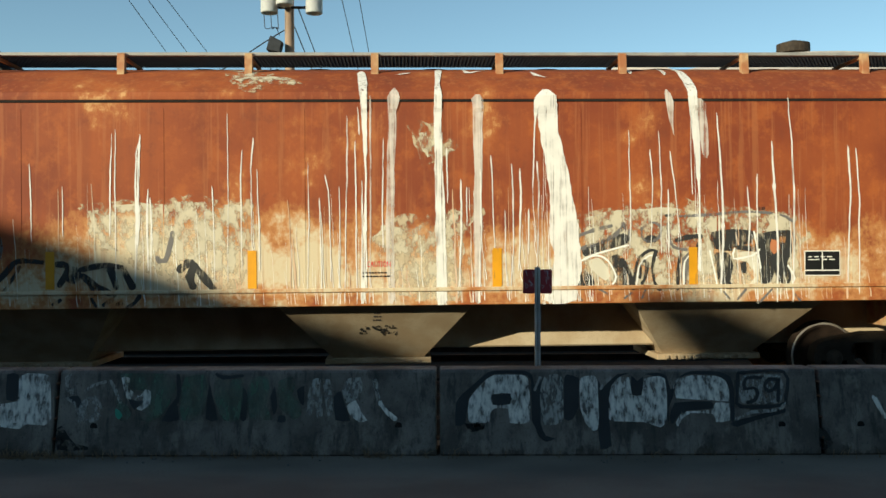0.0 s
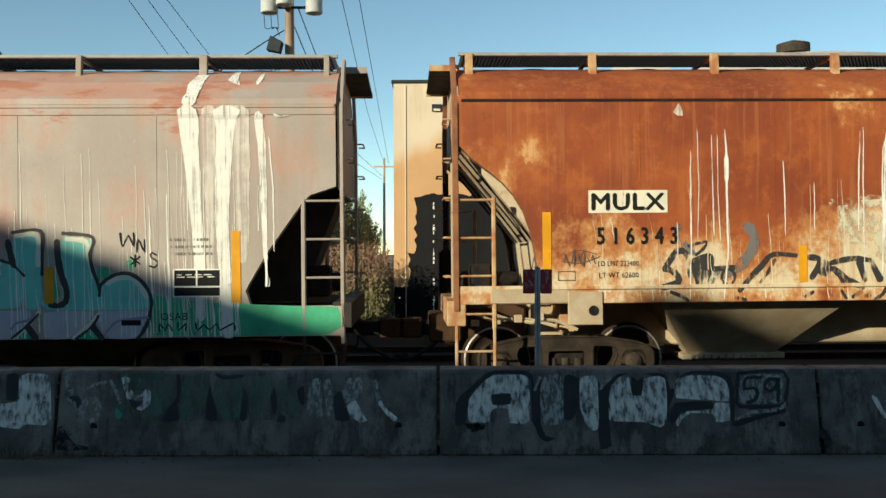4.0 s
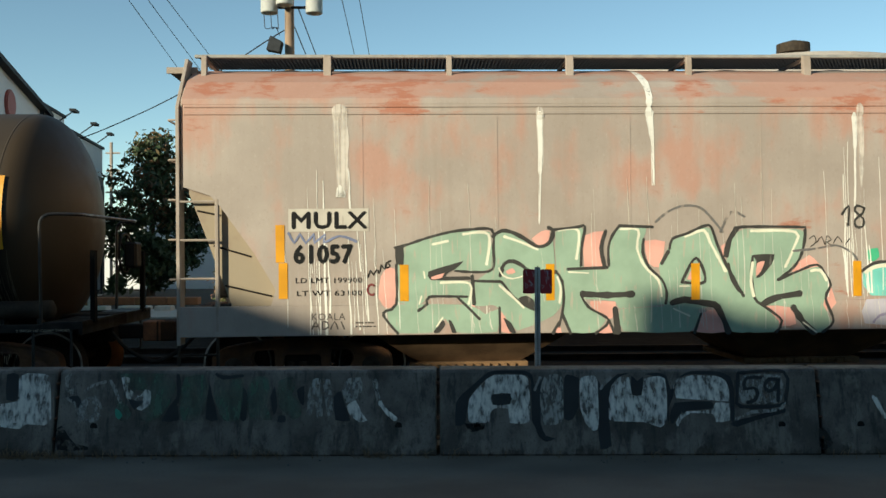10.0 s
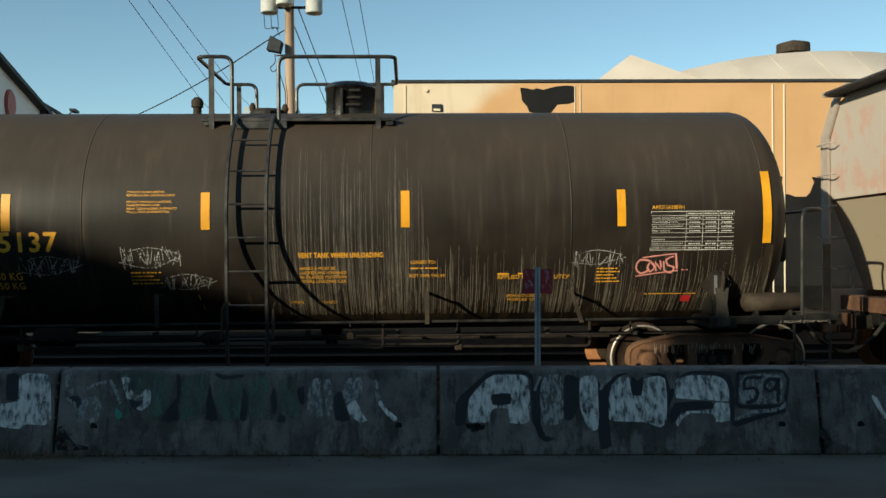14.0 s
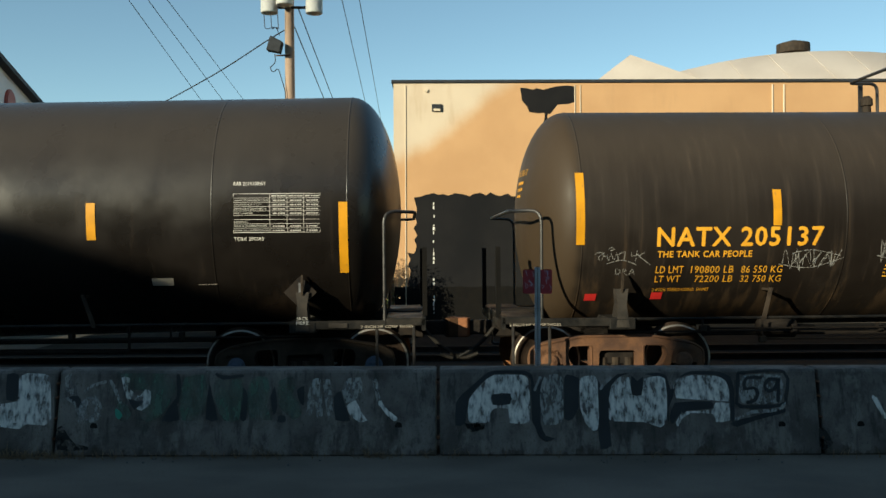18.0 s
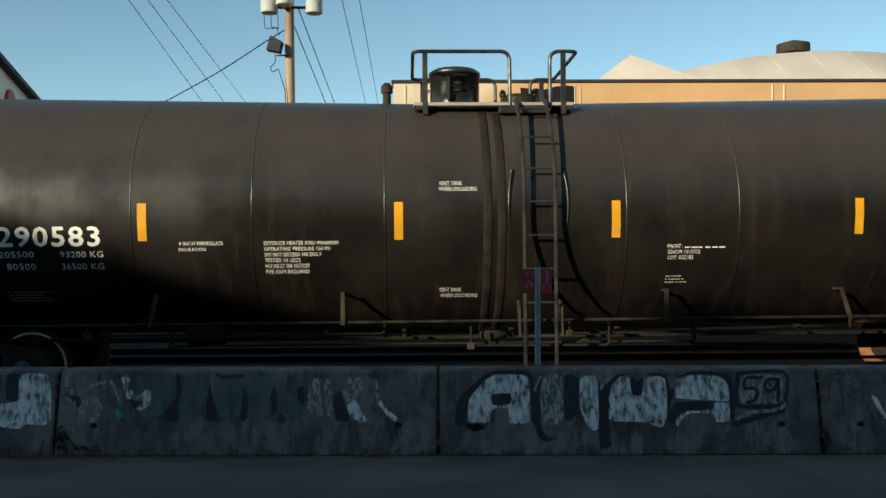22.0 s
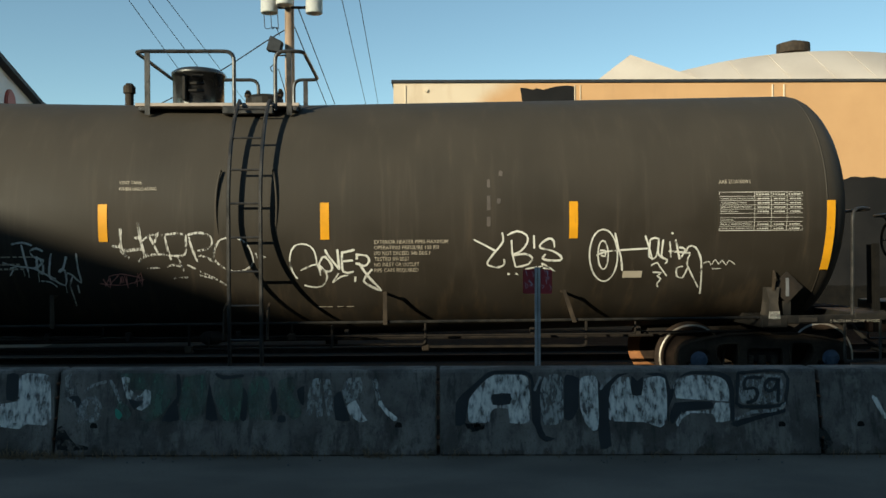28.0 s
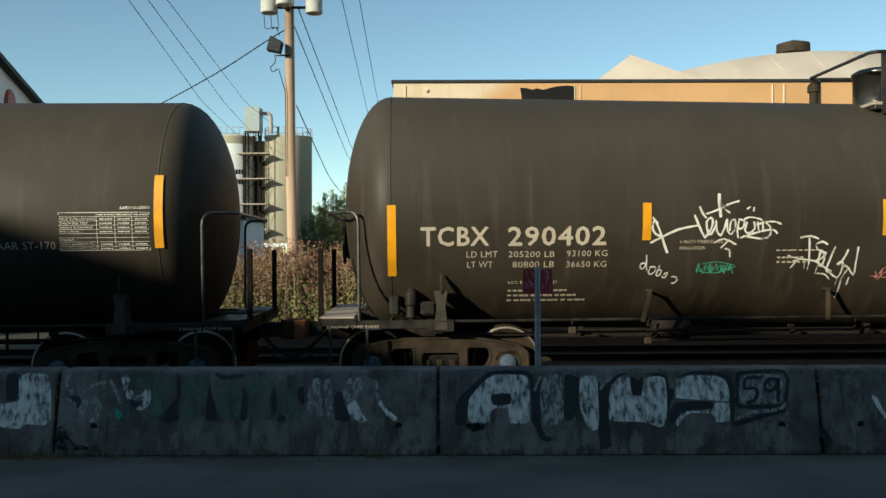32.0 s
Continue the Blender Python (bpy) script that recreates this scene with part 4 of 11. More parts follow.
def willow(label, x, y, height, spread, stems, seed):
    """An upright shrub: many wands that fan out from one foot, set with narrow leaves that point upwards."""
    tr = thing("tree", label, "tree", "trees beyond the tracks")
    rng = np.random.default_rng(seed)
    pts = []
    for k in range(stems):
        a, r = rng.uniform(0, 2 * math.pi), spread * math.sqrt(rng.uniform(0, 1))
        h = height * rng.uniform(0.72, 1.0) * (1 - 0.30 * (r / spread) ** 2)
        tip = (x + r * math.cos(a) + rng.normal(0, 0.06), y + r * math.sin(a), h)
        foot = (x + 0.25 * r * math.cos(a), y + 0.25 * r * math.sin(a), -0.2)
        mid = (foot[0] * 0.35 + tip[0] * 0.65, foot[1] * 0.35 + tip[1] * 0.65, h * 0.5)
        part("wand", tube(B(), [foot, mid, tip], 0.022, 4, 0.006), BARK, tr)
        f = rng.uniform(0.10, 1.0, 300) ** 0.8
        base = np.where(f[:, None] < 0.5, np.array(foot) + (np.array(mid) - np.array(foot)) * (f[:, None] * 2), np.array(mid) + (np.array(tip) - np.array(mid)) * (f[:, None] * 2 - 1))
        pts.append(base + rng.normal(0, 1, (300, 3)) * np.array([0.10, 0.10, 0.06]) * (1.15 - 0.6 * f[:, None]))
    pts = np.concatenate(pts)
    leaf_mesh("crown", pts, 0.036, LEAFPALE, tr, seed + 1, 3.4, -2.0)
    return tr


willow("pale grey-green upright willow shrub beyond the weeds", -4.0, 23.0, 4.9, 1.5, 110, 14)
willow("lower grey-green willow shrub beside the taller one", -5.4, 24.0, 4.1, 1.0, 60, 15)

rng = np.random.default_rng(21)
wd = tagged(new("weeds"), "tall dry weeds with reddish seed heads along the track", "weeds", kind="stuff")
n = 2600
xs, ys = rng.uniform(-6.2, -1.6, n), rng.uniform(11.4, 16.0, n)
hs = rng.uniform(0.6, 1.6, n) * (0.75 + 0.55 * np.sin(xs * 1.7 + ys) ** 2) + 0.25
bm = B()
for x, y, h in zip(xs[:1700], ys[:1700], hs[:1700]):
    lx, ly = rng.normal(0, 0.10, 2)
    tube(bm, [(x, y, -0.16), (x + lx * 0.5, y + ly * 0.5, h * 0.6), (x + lx, y + ly, h)], 0.010, 3, 0.004)
part("stalks", bm, WEEDSTRAW, wd)["kind"] = "stuff"
for nm, mat, lo, hi, cnt, size, seed in (("seed_heads", WEEDRED, 0.6, 1.05, 14, 0.034, 31), ("leaves", WEEDGREEN, 0.05, 0.75, 16, 0.052, 32), ("dry_leaves", WEEDSTRAW, 0.1, 1.0, 10, 0.042, 33)):
    f = rng.uniform(lo, hi, (n, cnt))
    c = np.stack([xs[:, None] + rng.normal(0, 0.11, (n, cnt)), ys[:, None] + rng.normal(0, 0.11, (n, cnt)), hs[:, None] * f], axis=2).reshape(-1, 3)
    leaf_mesh(nm, c, size, mat, wd, seed, 2.4)
# scrub at the foot of the barrier
fw = tagged(new("dry_grass"), "dry grass and litter along the foot of the barrier", "grass", kind="stuff")
xs = np.concatenate([rng.normal(-3.9, 0.35, 260), rng.uniform(-4.6, 0.2, 160), rng.normal(-0.62, 0.10, 60), rng.uniform(0, 4.6, 60)])
bm = B()
for x in xs:
    y, h = -4.54 + rng.normal(0, 0.035), abs(rng.normal(0.05, 0.03)) + 0.015
    lx = rng.normal(0, 0.04)
    tube(bm, [(x, y, 0.015), (x + lx * 0.4, y - 0.01, h * 0.7), (x + lx, y - 0.02, h)], 0.004, 3, 0.001)
part("blades", bm, WEEDSTRAW, fw)["kind"] = "stuff"
for k in range(40):
    x, y, r = rng.uniform(-4.6, 4.6), -4.57 - abs(rng.normal(0, 0.12)), rng.uniform(0.005, 0.013)
    solid("pebble", lathe(B(), [(0.018, r * 0.6), (0.02 + r * 0.5, r), (0.02 + r, r * 0.4)], "z", 6, (x, y, 0)), OLDCONC, "small loose stone on the road edge", "pebble", "pebbles")

# ---- the building behind the viewpoint whose roofline shades the road ----
BY = -30.0
shade = thing("brick_block", "building across the road whose shadow falls over it", "building")
roofline = [(-90, -0.2), (-90, 13.9), (-33.3, 13.9), (-26.9, 11.78), (-26.1, 11.52), (-24.22, 11.48), (-24.12, 12.58), (-23.42, 12.58), (-23.30, 12.29), (40, 12.29), (40, -0.2)]
part("wall", prism(B(), roofline, "y", BY - 14, BY), OLDCONC, shade)
for k in range(8):
    part("window", box(B(), -60 + 12 * k, -57 + 12 * k, BY, BY + 0.05, 2.0, 5.0), PANE, shade)

# ---- the train ----
HEADING, GRADE = 2.3, 0.37      # the track runs slightly away to the right, and climbs a little
ROLLED = [(0, 0.000), (1, 2.321), (2, 4.675), (3, 7.058), (3.5, 8.257), (5.5, 13.000), (7, 16.577), (9, 21.405), (11, 26.273), (13, 31.112), (14.5, 34.750), (16.5, 39.619),
          (17, 40.838), (18, 43.265), (18.5, 44.434), (19, 45.646), (20, 48.071), (22, 52.941), (24, 57.860), (24.5, 59.094), (26.5, 64.010), (28, 67.687), (30, 72.635), (32, 77.578)]


def run(t):
    """How far the train has rolled since the start."""
    return float(np.interp(t, [a for a, _ in ROLLED], [b for _, b in ROLLED]))


def on_track(s):
    """The pose of a car whose middle lies s metres along the track."""
    return pose(0, 0, 0, 0, -GRADE, HEADING) @ Matrix.Translation((s, 0, 0))


WHEEL_R = 0.457
WHEELS = []
CARS = []


def holed(bm, outer, holes, y0, y1, bevel=0.01):
    """A plate in the x-z plane with openings through it, from y0 to y1."""
    def ring(pts, r):
        pts = [(p.x, p.y) for p in [Vector(q) for q in pts]]
        loop = [Vector((a, b, 0)) for a, b in pts]
        soft = bend(loop[-1:] + loop + loop[:1], r, 3)[1:-1]
        return [(p.x, p.y) for p in soft]
    edges = []
    for pts, r in [(outer, 0.05)] + [(q, 0.05) for q in holes]:
        vs = [bm.verts.new((u, y0, v)) for u, v in ring(pts, r)]
        edges += [bm.edges.new((a, b)) for a, b in zip(vs, vs[1:] + vs[:1])]
    face = [g for g in bmesh.ops.triangle_fill(bm, use_beauty=True, edges=edges)["geom"] if isinstance(g, bmesh.types.BMFace)]
    grown = bmesh.ops.extrude_face_region(bm, geom=face)["geom"]
    for g in grown:
        if isinstance(g, bmesh.types.BMVert):
            g.co.y = y1
    bmesh.ops.recalc_face_normals(bm, faces=bm.faces)
    return bm


def side_frame(bm, y0, y1):
    """Cast truck side frame: arched ends over the bearings, sloping arms, two side windows and the spring opening."""
    half = [(0.0, 0.80), (0.46, 0.80), (0.66, 0.765), (0.86, 0.735), (1.02, 0.70), (1.13, 0.63), (1.17, 0.52), (1.17, 0.40), (1.08, 0.33), (1.05, 0.47), (0.99, 0.565), (0.79, 0.565), (0.73, 0.47), (0.70, 0.36), (0.58, 0.24), (0.40, 0.13), (0.0, 0.13)]
    outer = [(-x, z) for x, z in half[::-1]][1:-1] + half
    side = [(0.36, 0.665), (0.62, 0.655), (0.66, 0.54), (0.60, 0.42), (0.46, 0.30), (0.36, 0.30)]
    holes = [side, [(-x, z) for x, z in side[::-1]], [(-0.24, 0.60), (0.24, 0.60), (0.25, 0.20), (-0.25, 0.20)]]
    holed(bm, outer, holes, y0, y1)
    # raised flanges round the casting
    for s in (-1, 1):
        tube(bm, bend([(s * 1.15, y0, 0.42), (s * 1.15, y0, 0.60), (s * 1.02, y0, 0.685), (s * 0.66, y0, 0.75), (s * 0.46, y0, 0.785), (0, y0, 0.785)], 0.06), 0.016, 5)
        tube(bm, bend([(s * 0.34, y0, 0.28), (s * 0.34, y0, 0.675), (s * 0.63, y0, 0.665), (s * 0.675, y0, 0.54), (s * 0.60, y0, 0.40)], 0.05), 0.012, 5)
    return bm


def truck(car, x, frame_mat, cap_mat):
    bm = box(B(), -0.25, 0.25, -1.05, 1.05, 0.40, 0.68, 0.02)
    box(bm, -0.35, 0.35, -0.3, 0.3, 0.62, 0.86, 0.02)
    tr = part("truck", bm, DARKSTEEL, car, "four-wheel truck with a cast bolster")
    tr.location = (x, 0, 0)
    for s in (-1, 1):
        part("side_frame", side_frame(B(), s * 1.05 - 0.09, s * 1.05 + 0.09), frame_mat, tr)
        bm = B()
        for dx in (-0.17, 0, 0.17):
            lathe(bm, [(0.24, 0.062), (0.50, 0.062)], "z", 10, (dx, s * 1.02, 0))
        part("spring_group", bm, BROWNSTEEL, tr)
    for dx in (-0.889, 0.889):
        bm = B()
        for s in (-1, 1):
            y = s * 0.78
            lathe(bm, [(y - s * 0.06, 0.30), (y - s * 0.06, WHEEL_R + 0.025), (y - s * 0.03, WHEEL_R + 0.02), (y - s * 0.02, WHEEL_R), (y + s * 0.07, WHEEL_R - 0.004), (y + s * 0.072, WHEEL_R - 0.03), (y + s * 0.07, WHEEL_R - 0.065),
                       (y + s * 0.035, WHEEL_R - 0.08), (y + s * 0.0, 0.20), (y + s * 0.05, 0.15), (y + s * 0.05, 0.06)], "y", 40)
        lathe(bm, [(-0.9, 0.08), (0.9, 0.08)], "y", 14)
        for f in bm.faces:
            c = f.calc_center_median()
            f.material_index = 1 if WHEEL_R - 0.025 < math.hypot(c.x, c.z) < WHEEL_R - 0.004 else (2 if abs(c.y) < 0.76 and 0.12 < math.hypot(c.x, c.z) < WHEEL_R - 0.03 else 0)
        ws = part("wheelset", bm, WHEELDARK, tr, "steel wheels on one axle, worn bright at the rims", True)
        ws.data.materials.append(TREAD)
        ws.data.materials.append(WHEELRUST)
        ws.location = (dx, 0, WHEEL_R)
        WHEELS.append(ws)
        for s in (-1, 1):
            part("bearing_adapter", prism(B(), [(dx - 0.17, 0.42), (dx - 0.17, 0.54), (dx - 0.12, 0.62), (dx + 0.12, 0.62), (dx + 0.17, 0.54), (dx + 0.17, 0.42)], "y", s * 1.06 - 0.08, s * 1.06 + 0.08, 0.01), frame_mat, tr)
            bm = B()
            lathe(bm, [(s * 0.98, 0.115), (s * 1.15, 0.115), (s * 1.18, 0.09), (s * 1.20, 0.03)], "y", 18, (dx, 0, WHEEL_R))
            for k in range(3):
                a = 2 * math.pi * k / 3 + 0.5
                lathe(bm, [(s * 1.17, 0.016), (s * 1.20, 0.016)], "y", 6, (dx + 0.05 * math.cos(a), 0, WHEEL_R + 0.05 * math.sin(a)))
            part("bearing_cap", bm, cap_mat, tr)
    return tr


def coupler(car, x, s, mat):
    part("coupler_shank", box(B(), min(x, x + s * 0.38), max(x, x + s * 0.38), -0.09, 0.09, 0.74, 0.94, 0.02), DARKSTEEL, car)
    bm = B()
    prism(bm, [(x + s * 0.36, -0.17), (x + s * 0.62, -0.19), (x + s * 0.68, -0.02), (x + s * 0.50, 0.03), (x + s * 0.62, 0.12), (x + s * 0.52, 0.19), (x + s * 0.34, 0.14)], "z", 0.71, 0.98, 0.015)
    part("coupler", bm, mat, car, "rusty knuckle coupler")
    bm = tube(B(), bend([(x, -0.35, 0.85), (x + s * 0.2, -0.38, 0.62), (x + s * 0.55, -0.36, 0.42), (x + s * 0.75, -0.36, 0.50)], 0.2), 0.028, 8)
    part("air_hose", bm, BLACK, car)


def hopper_car(label, half, style):
    """A covered hopper: hull, roof, bays, running boards, end frames, ladders, trucks."""
    car = thing("hopper_car", label, "hopper car", "train")
    body, trim, frame_mat = (RUST, RUSTPART, TRUCKBROWN) if style == "rust" else (GREY, GREYPART, RUSTSTEEL)
    W, eave = 1.6, (3.88 if style == "rust" else 3.80)
    sill0, sill1 = (1.27, 1.43) if style == "rust" else (0.88, 1.26)
    h = half
    if style == "rust":
        cut = [(-h + 0.02, 3.28), (-h + 0.23, 3.07), (-h + 0.455, 2.90), (-h + 0.60, 2.78), (-h + 0.74, 2.62), (-h + 0.86, 2.42), (-h + 0.945, 2.18), (-h + 1.00, 1.90), (-h + 1.035, 1.65), (-h + 1.02, 1.55), (-h + 0.92, 1.50), (-h + 0.90, sill0)]
    else:
        cut = [(-h + 0.07, 2.75), (-h + 0.40, 2.64), (-h + 0.51, 2.52), (-h + 0.66, 2.31), (-h + 0.93, 1.93), (-h + 1.17, 1.52), (-h + 1.20, 1.45), (-h + 1.14, sill1)]
    side = [(-cut[0][0], eave)] + [(-x, z) for x, z in cut]
    poly = side + [(x, z) for x, z in cut[::-1]] + [(cut[0][0], eave)]
    tuck = 0.30 if style == "rust" else 0.10
    if style == "rust":
        inner = [(-h + 0.08, eave), (-h + 0.08, 3.25), (-h + 0.45, 2.80), (-h + 0.80, 2.38), (-h + 1.05, 2.05), (-h + 1.12, 1.50), (-h + 1.14, sill0)]
    else:
        inner = [(-h + 0.10, eave), (-h + 0.10, 2.72), (-h + 0.28, 2.25), (-h + 0.46, 1.75), (-h + 0.64, sill1)]
    slope = inner
    if style == "rust":
        inner = [(-x, z) for x, z in inner] + [(x, z) for x, z in inner[::-1]]
        part("hull", prism(B(), inner, "y", -W + tuck, W - tuck), RUSTEND, car, "sloping end sheets and body")
    else:
        part("hull", prism(B(), [(0.0, eave), (0.0, sill1)] + inner[::-1], "y", -W + tuck, W - tuck), GREYEND, car, "sloping end sheets and body")
        # right half narrowed and coloured dark: its shade is put into shape and paint
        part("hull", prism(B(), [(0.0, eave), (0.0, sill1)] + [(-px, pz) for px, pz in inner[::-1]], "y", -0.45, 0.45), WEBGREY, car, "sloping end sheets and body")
    for s in (-1, 1):
        a, b = (-W, -W + 0.03) if s < 0 else (W - 0.03, W)
        part("side_sheet", prism(B(), poly, "y", a, b), body, car)
        for e in (-1, 1):
            bm = B()
            for (xa, za), (xb, zb_) in zip(cut[:-1], cut[1:]):
                ya, yb = (-W + 0.03, -W + 0.16) if s < 0 else (W - 0.16, W - 0.03)
                hexa(bm, [(-e * xa, ya, za), (-e * xb, ya, zb_), (-e * (xb + 0.03), ya, zb_), (-e * (xa + 0.03), ya, za)], [(-e * xa, yb, za), (-e * xb, yb, zb_), (-e * (xb + 0.03), yb, zb_), (-e * (xa + 0.03), yb, za)])
            part("edge_flange", bm, POSTRUST if style == "rust" else trim, car)
    # stiffeners on the sloping sheets
    if style == "rust":
        for e in (-1, 1):
            for k in range(5):
                y = -1.12 + 0.56 * k
                part("slope_stiffener", tube(B(), [(-e * (px - 0.012), y, pz) for px, pz in slope[1:5]], 0.018, 5), DARKSTEEL, car)
    else:
        for (xa, za), (xb, zb_) in (((0.22, 2.46), (0.50, 2.40)), ((0.42, 2.02), (0.88, 1.88)), ((0.56, 1.52), (1.14, 1.38))):
            part("slope_stiffener", tube(B(), [(-h + xa, -W + tuck - 0.006, za), (-h + xb, -W + tuck - 0.006, zb_)], 0.012, 5), DARKSTEEL, car)
    # roof
    up = 0.58 if style == "rust" else 0.64
    prof = [(-W - 0.01, eave - 0.02), (-W, eave + 0.05), (-1.35, eave + up - 0.34), (-1.05, eave + up - 0.17), (-0.6, eave + up - 0.04), (0, eave + up), (0.6, eave + up - 0.04), (1.05, eave + up - 0.17), (1.35, eave + up - 0.34), (W, eave + 0.05), (W + 0.01, eave - 0.02)]
    part("roof", prism(B(), prof, "x", -h + 0.06, h - 0.06), body, car)
    low_z = 3.25 if style == "rust" else 2.72
    panel = [(-W + 0.05, low_z), (W - 0.05, low_z)] + [(y * 0.975, z - 0.015) for y, z in prof[1:-1]][::-1]
    for e in (-1, 1):
        part("end_panel", prism(B(), panel, "x", e * (h - 0.05), e * (h - 0.035)), RUSTEND if style == "rust" else GREYPLATE, car, "flat end sheet below the roof walkway")
    if style == "rust":
        for s in (-1, 1):
            part("eave_seam", box(B(), -h + 0.08, h - 0.08, min(s * W, s * (W + 0.011)), max(s * W, s * (W + 0.011)), eave - 0.075, eave - 0.045), DARKSTEEL, car)
    for z, d in ((eave - 0.02, 0.013),) if style == "rust" else ((eave - 0.04, 0.012), (eave - 0.13, 0.012)):
        part("top_chord", box(B(), -h + 0.08, h - 0.08, -W - d, -W + 0.01, z - 0.025, z + 0.02, 0.006), body, car)
        part("top_chord", box(B(), -h + 0.08, h - 0.08, W - 0.01, W + d, z - 0.025, z + 0.02, 0.006), body, car)
    # weld seams down the side
    n = 9
    for i in range(1, n):
        bm = B()
        x = -h + 0.6 + (2 * h - 1.2) * i / n
        box(bm, x - 0.008, x + 0.008, -W - 0.004, -W + 0.002, sill1 + 0.02, eave - 0.16)
        part("weld_seam", bm, body, car)
    # side sills
    for s in (-1, 1):
        a, b = (s * W - 0.06, s * W + 0.003) if s > 0 else (s * W - 0.003, s * W + 0.06)
        if style == "rust":
            pts = [(-h, sill0 - 0.02), (-h, 1.48), (-h + 1.1, 1.48), (-h + 1.15, sill1), (h - 1.15, sill1), (h - 1.1, 1.48), (h, 1.48), (h, sill0 - 0.02)]
        else:
            pts = [(-h, sill0), (-h, sill1), (h, sill1), (h, sill0)]
        part("side_sill", prism(B(), pts, "y", a, b, 0.008), body, car)
        if style == "rust":
            part("sill_rib", box(B(), -h + 1.15, h - 1.15, min(s * W, s * (W + 0.028)), max(s * W, s * (W + 0.028)), 1.425, 1.475, 0.008), body, car, "stained rib above the side sill")
    inset = -1.1 if style == "rust" else 0.1
    for e in (-1, 1):
        if style == "rust":
            part("draft_casting", box(box(B(), e * h - 0.32, e * h + 0.14, -0.42, 0.42, 0.66, 1.06, 0.03), e * (h - 0.55) - 0.5, e * (h - 0.55) + 0.5, -0.30, 0.30, 0.64, 1.16, 0.03), GATEBROWN, car, "dirty brown draft gear casting")
            part("brake_housing", box(B(), e * (h + 0.03) - 0.10, e * (h + 0.03) + 0.10, 0.55, 1.05, 1.20, 1.95, 0.04), NEARBLACK, car, "black hand brake housing")
    part("centre_sill", box(B(), -h - inset, h + inset, -0.5 if style == "rust" else -0.28, 0.5 if style == "rust" else 0.28, 0.60 if style == "rust" else 0.80, 1.20, 0.02), CREAM if style == "rust" else NEARBLACK, car)
    # hopper bays
    bays = (-4.55, 0.0, 4.55)
    for bx in bays:
        bm = B()
        bw, bd, bz = (0.62, 0.55, 0.485) if style == "rust" else (0.70, 0.75, 0.44)
        hexa(bm, [(bx - bw, -bd, bz), (bx + bw, -bd, bz), (bx + bw, bd, bz), (bx - bw, bd, bz)],
             [(bx - 1.28, -1.50, sill0 + 0.02), (bx + 1.28, -1.50, sill0 + 0.02), (bx + 1.28, 1.50, sill0 + 0.02), (bx - 1.28, 1.50, sill0 + 0.02)])
        bay = part("hopper_bay", bm, CREAM if style == "rust" else BAYBROWN, car, "sloping discharge bay")
        bm = box(B(), bx - bw - 0.10, bx + bw + 0.10, -bd - 0.10, bd + 0.10, bz - 0.08, bz, 0.01)
        for k in range(12):
            box(bm, bx - bw + 0.165 * bw * k, bx - bw + 0.05 + 0.165 * bw * k, -bd - 0.14, -bd - 0.09, bz - 0.06, bz - 0.02)
        part("outlet_gate", bm, CREAM if style == "rust" else BAYBROWN, bay)
    # running boards
    zb = eave + (0.67 if style == "rust" else 0.72)
    for s in (-1, 1):
        bm = B()
        for k in range(9):
            y = s * (0.25 + 0.085 * k)
            box(bm, -h + 0.12, h - 0.12, y - 0.008, y + 0.008, zb - 0.025, zb)
        m = int((2 * h - 0.3) / 0.05)
        for k in range(m):
            x = -h + 0.16 + 0.05 * k
            box(bm, x - 0.006, x + 0.006, s * 0.25 - 0.02 if s > 0 else -0.95, 0.95 if s > 0 else -0.23, zb - 0.02, zb - 0.004)
        board = part("running_board", bm, GRATE, car, "steel grating walkway along the roof")
        y0, y1 = (0.95, 1.01) if s > 0 else (-1.01, -0.95)
        part("board_edge", box(B(), -h + 0.08, h - 0.08, y0, y1, zb - 0.028, zb + 0.014, 0.004), EDGESTEEL, board)
        nb = 10
        for k in range(nb + 1):
            x = -h + 0.22 + (2 * h - 0.44) * k / nb
            bm = B()
            w = 0.05 if (k % 2 or style == "rust") else 0.035
            prism(bm, [(s * 1.02, zb), (s * 1.09, zb - 0.02), (s * 1.12, eave + 0.28), (s * 1.02, eave + 0.30)], "x", x - w, x + w, 0.004)
            box(bm, x - 0.02, x + 0.02, min(s * 0.2, s * 1.0), max(s * 0.2, s * 1.0), zb - 0.07, zb - 0.03)
            part("board_bracket", bm, trim, board)
    bm = B()
    for s in (-1, 1):
        x0, x1 = (-h - 0.30, -h + 0.10) if s < 0 else (h - 0.10, h + 0.30)
        bm = box(B(), x0, x1, -0.92, 0.92, zb - 0.19, zb - 0.175, 0.003)
        for k in range(17):
            x = x0 + 0.02 + 0.0225 * k
            box(bm, x - 0.005, x + 0.005, -0.9, 0.9, zb - 0.175, zb - 0.15)
        walkway = part("end_walkway", bm, GRATE, car, "grating walkway across the car end")
        walkway["kind"] = "stuff"
        for y0 in (-0.95, 0.91):
            part("walkway_edge", box(B(), x0, x1, y0, y0 + 0.04, zb - 0.22, zb - 0.14), trim, walkway)
    # trough hatches on the roof
    for k in range(10):
        bm = B()
        x = -h + 1.2 + (2 * h - 2.4) * k / 9
        lathe(bm, [(eave + up - 0.05, 0.33), (eave + up + 0.02, 0.33), (eave + up + 0.04, 0.28)], "z", 16, (x, 0, 0))
        part("roof_hatch", bm, body, car)
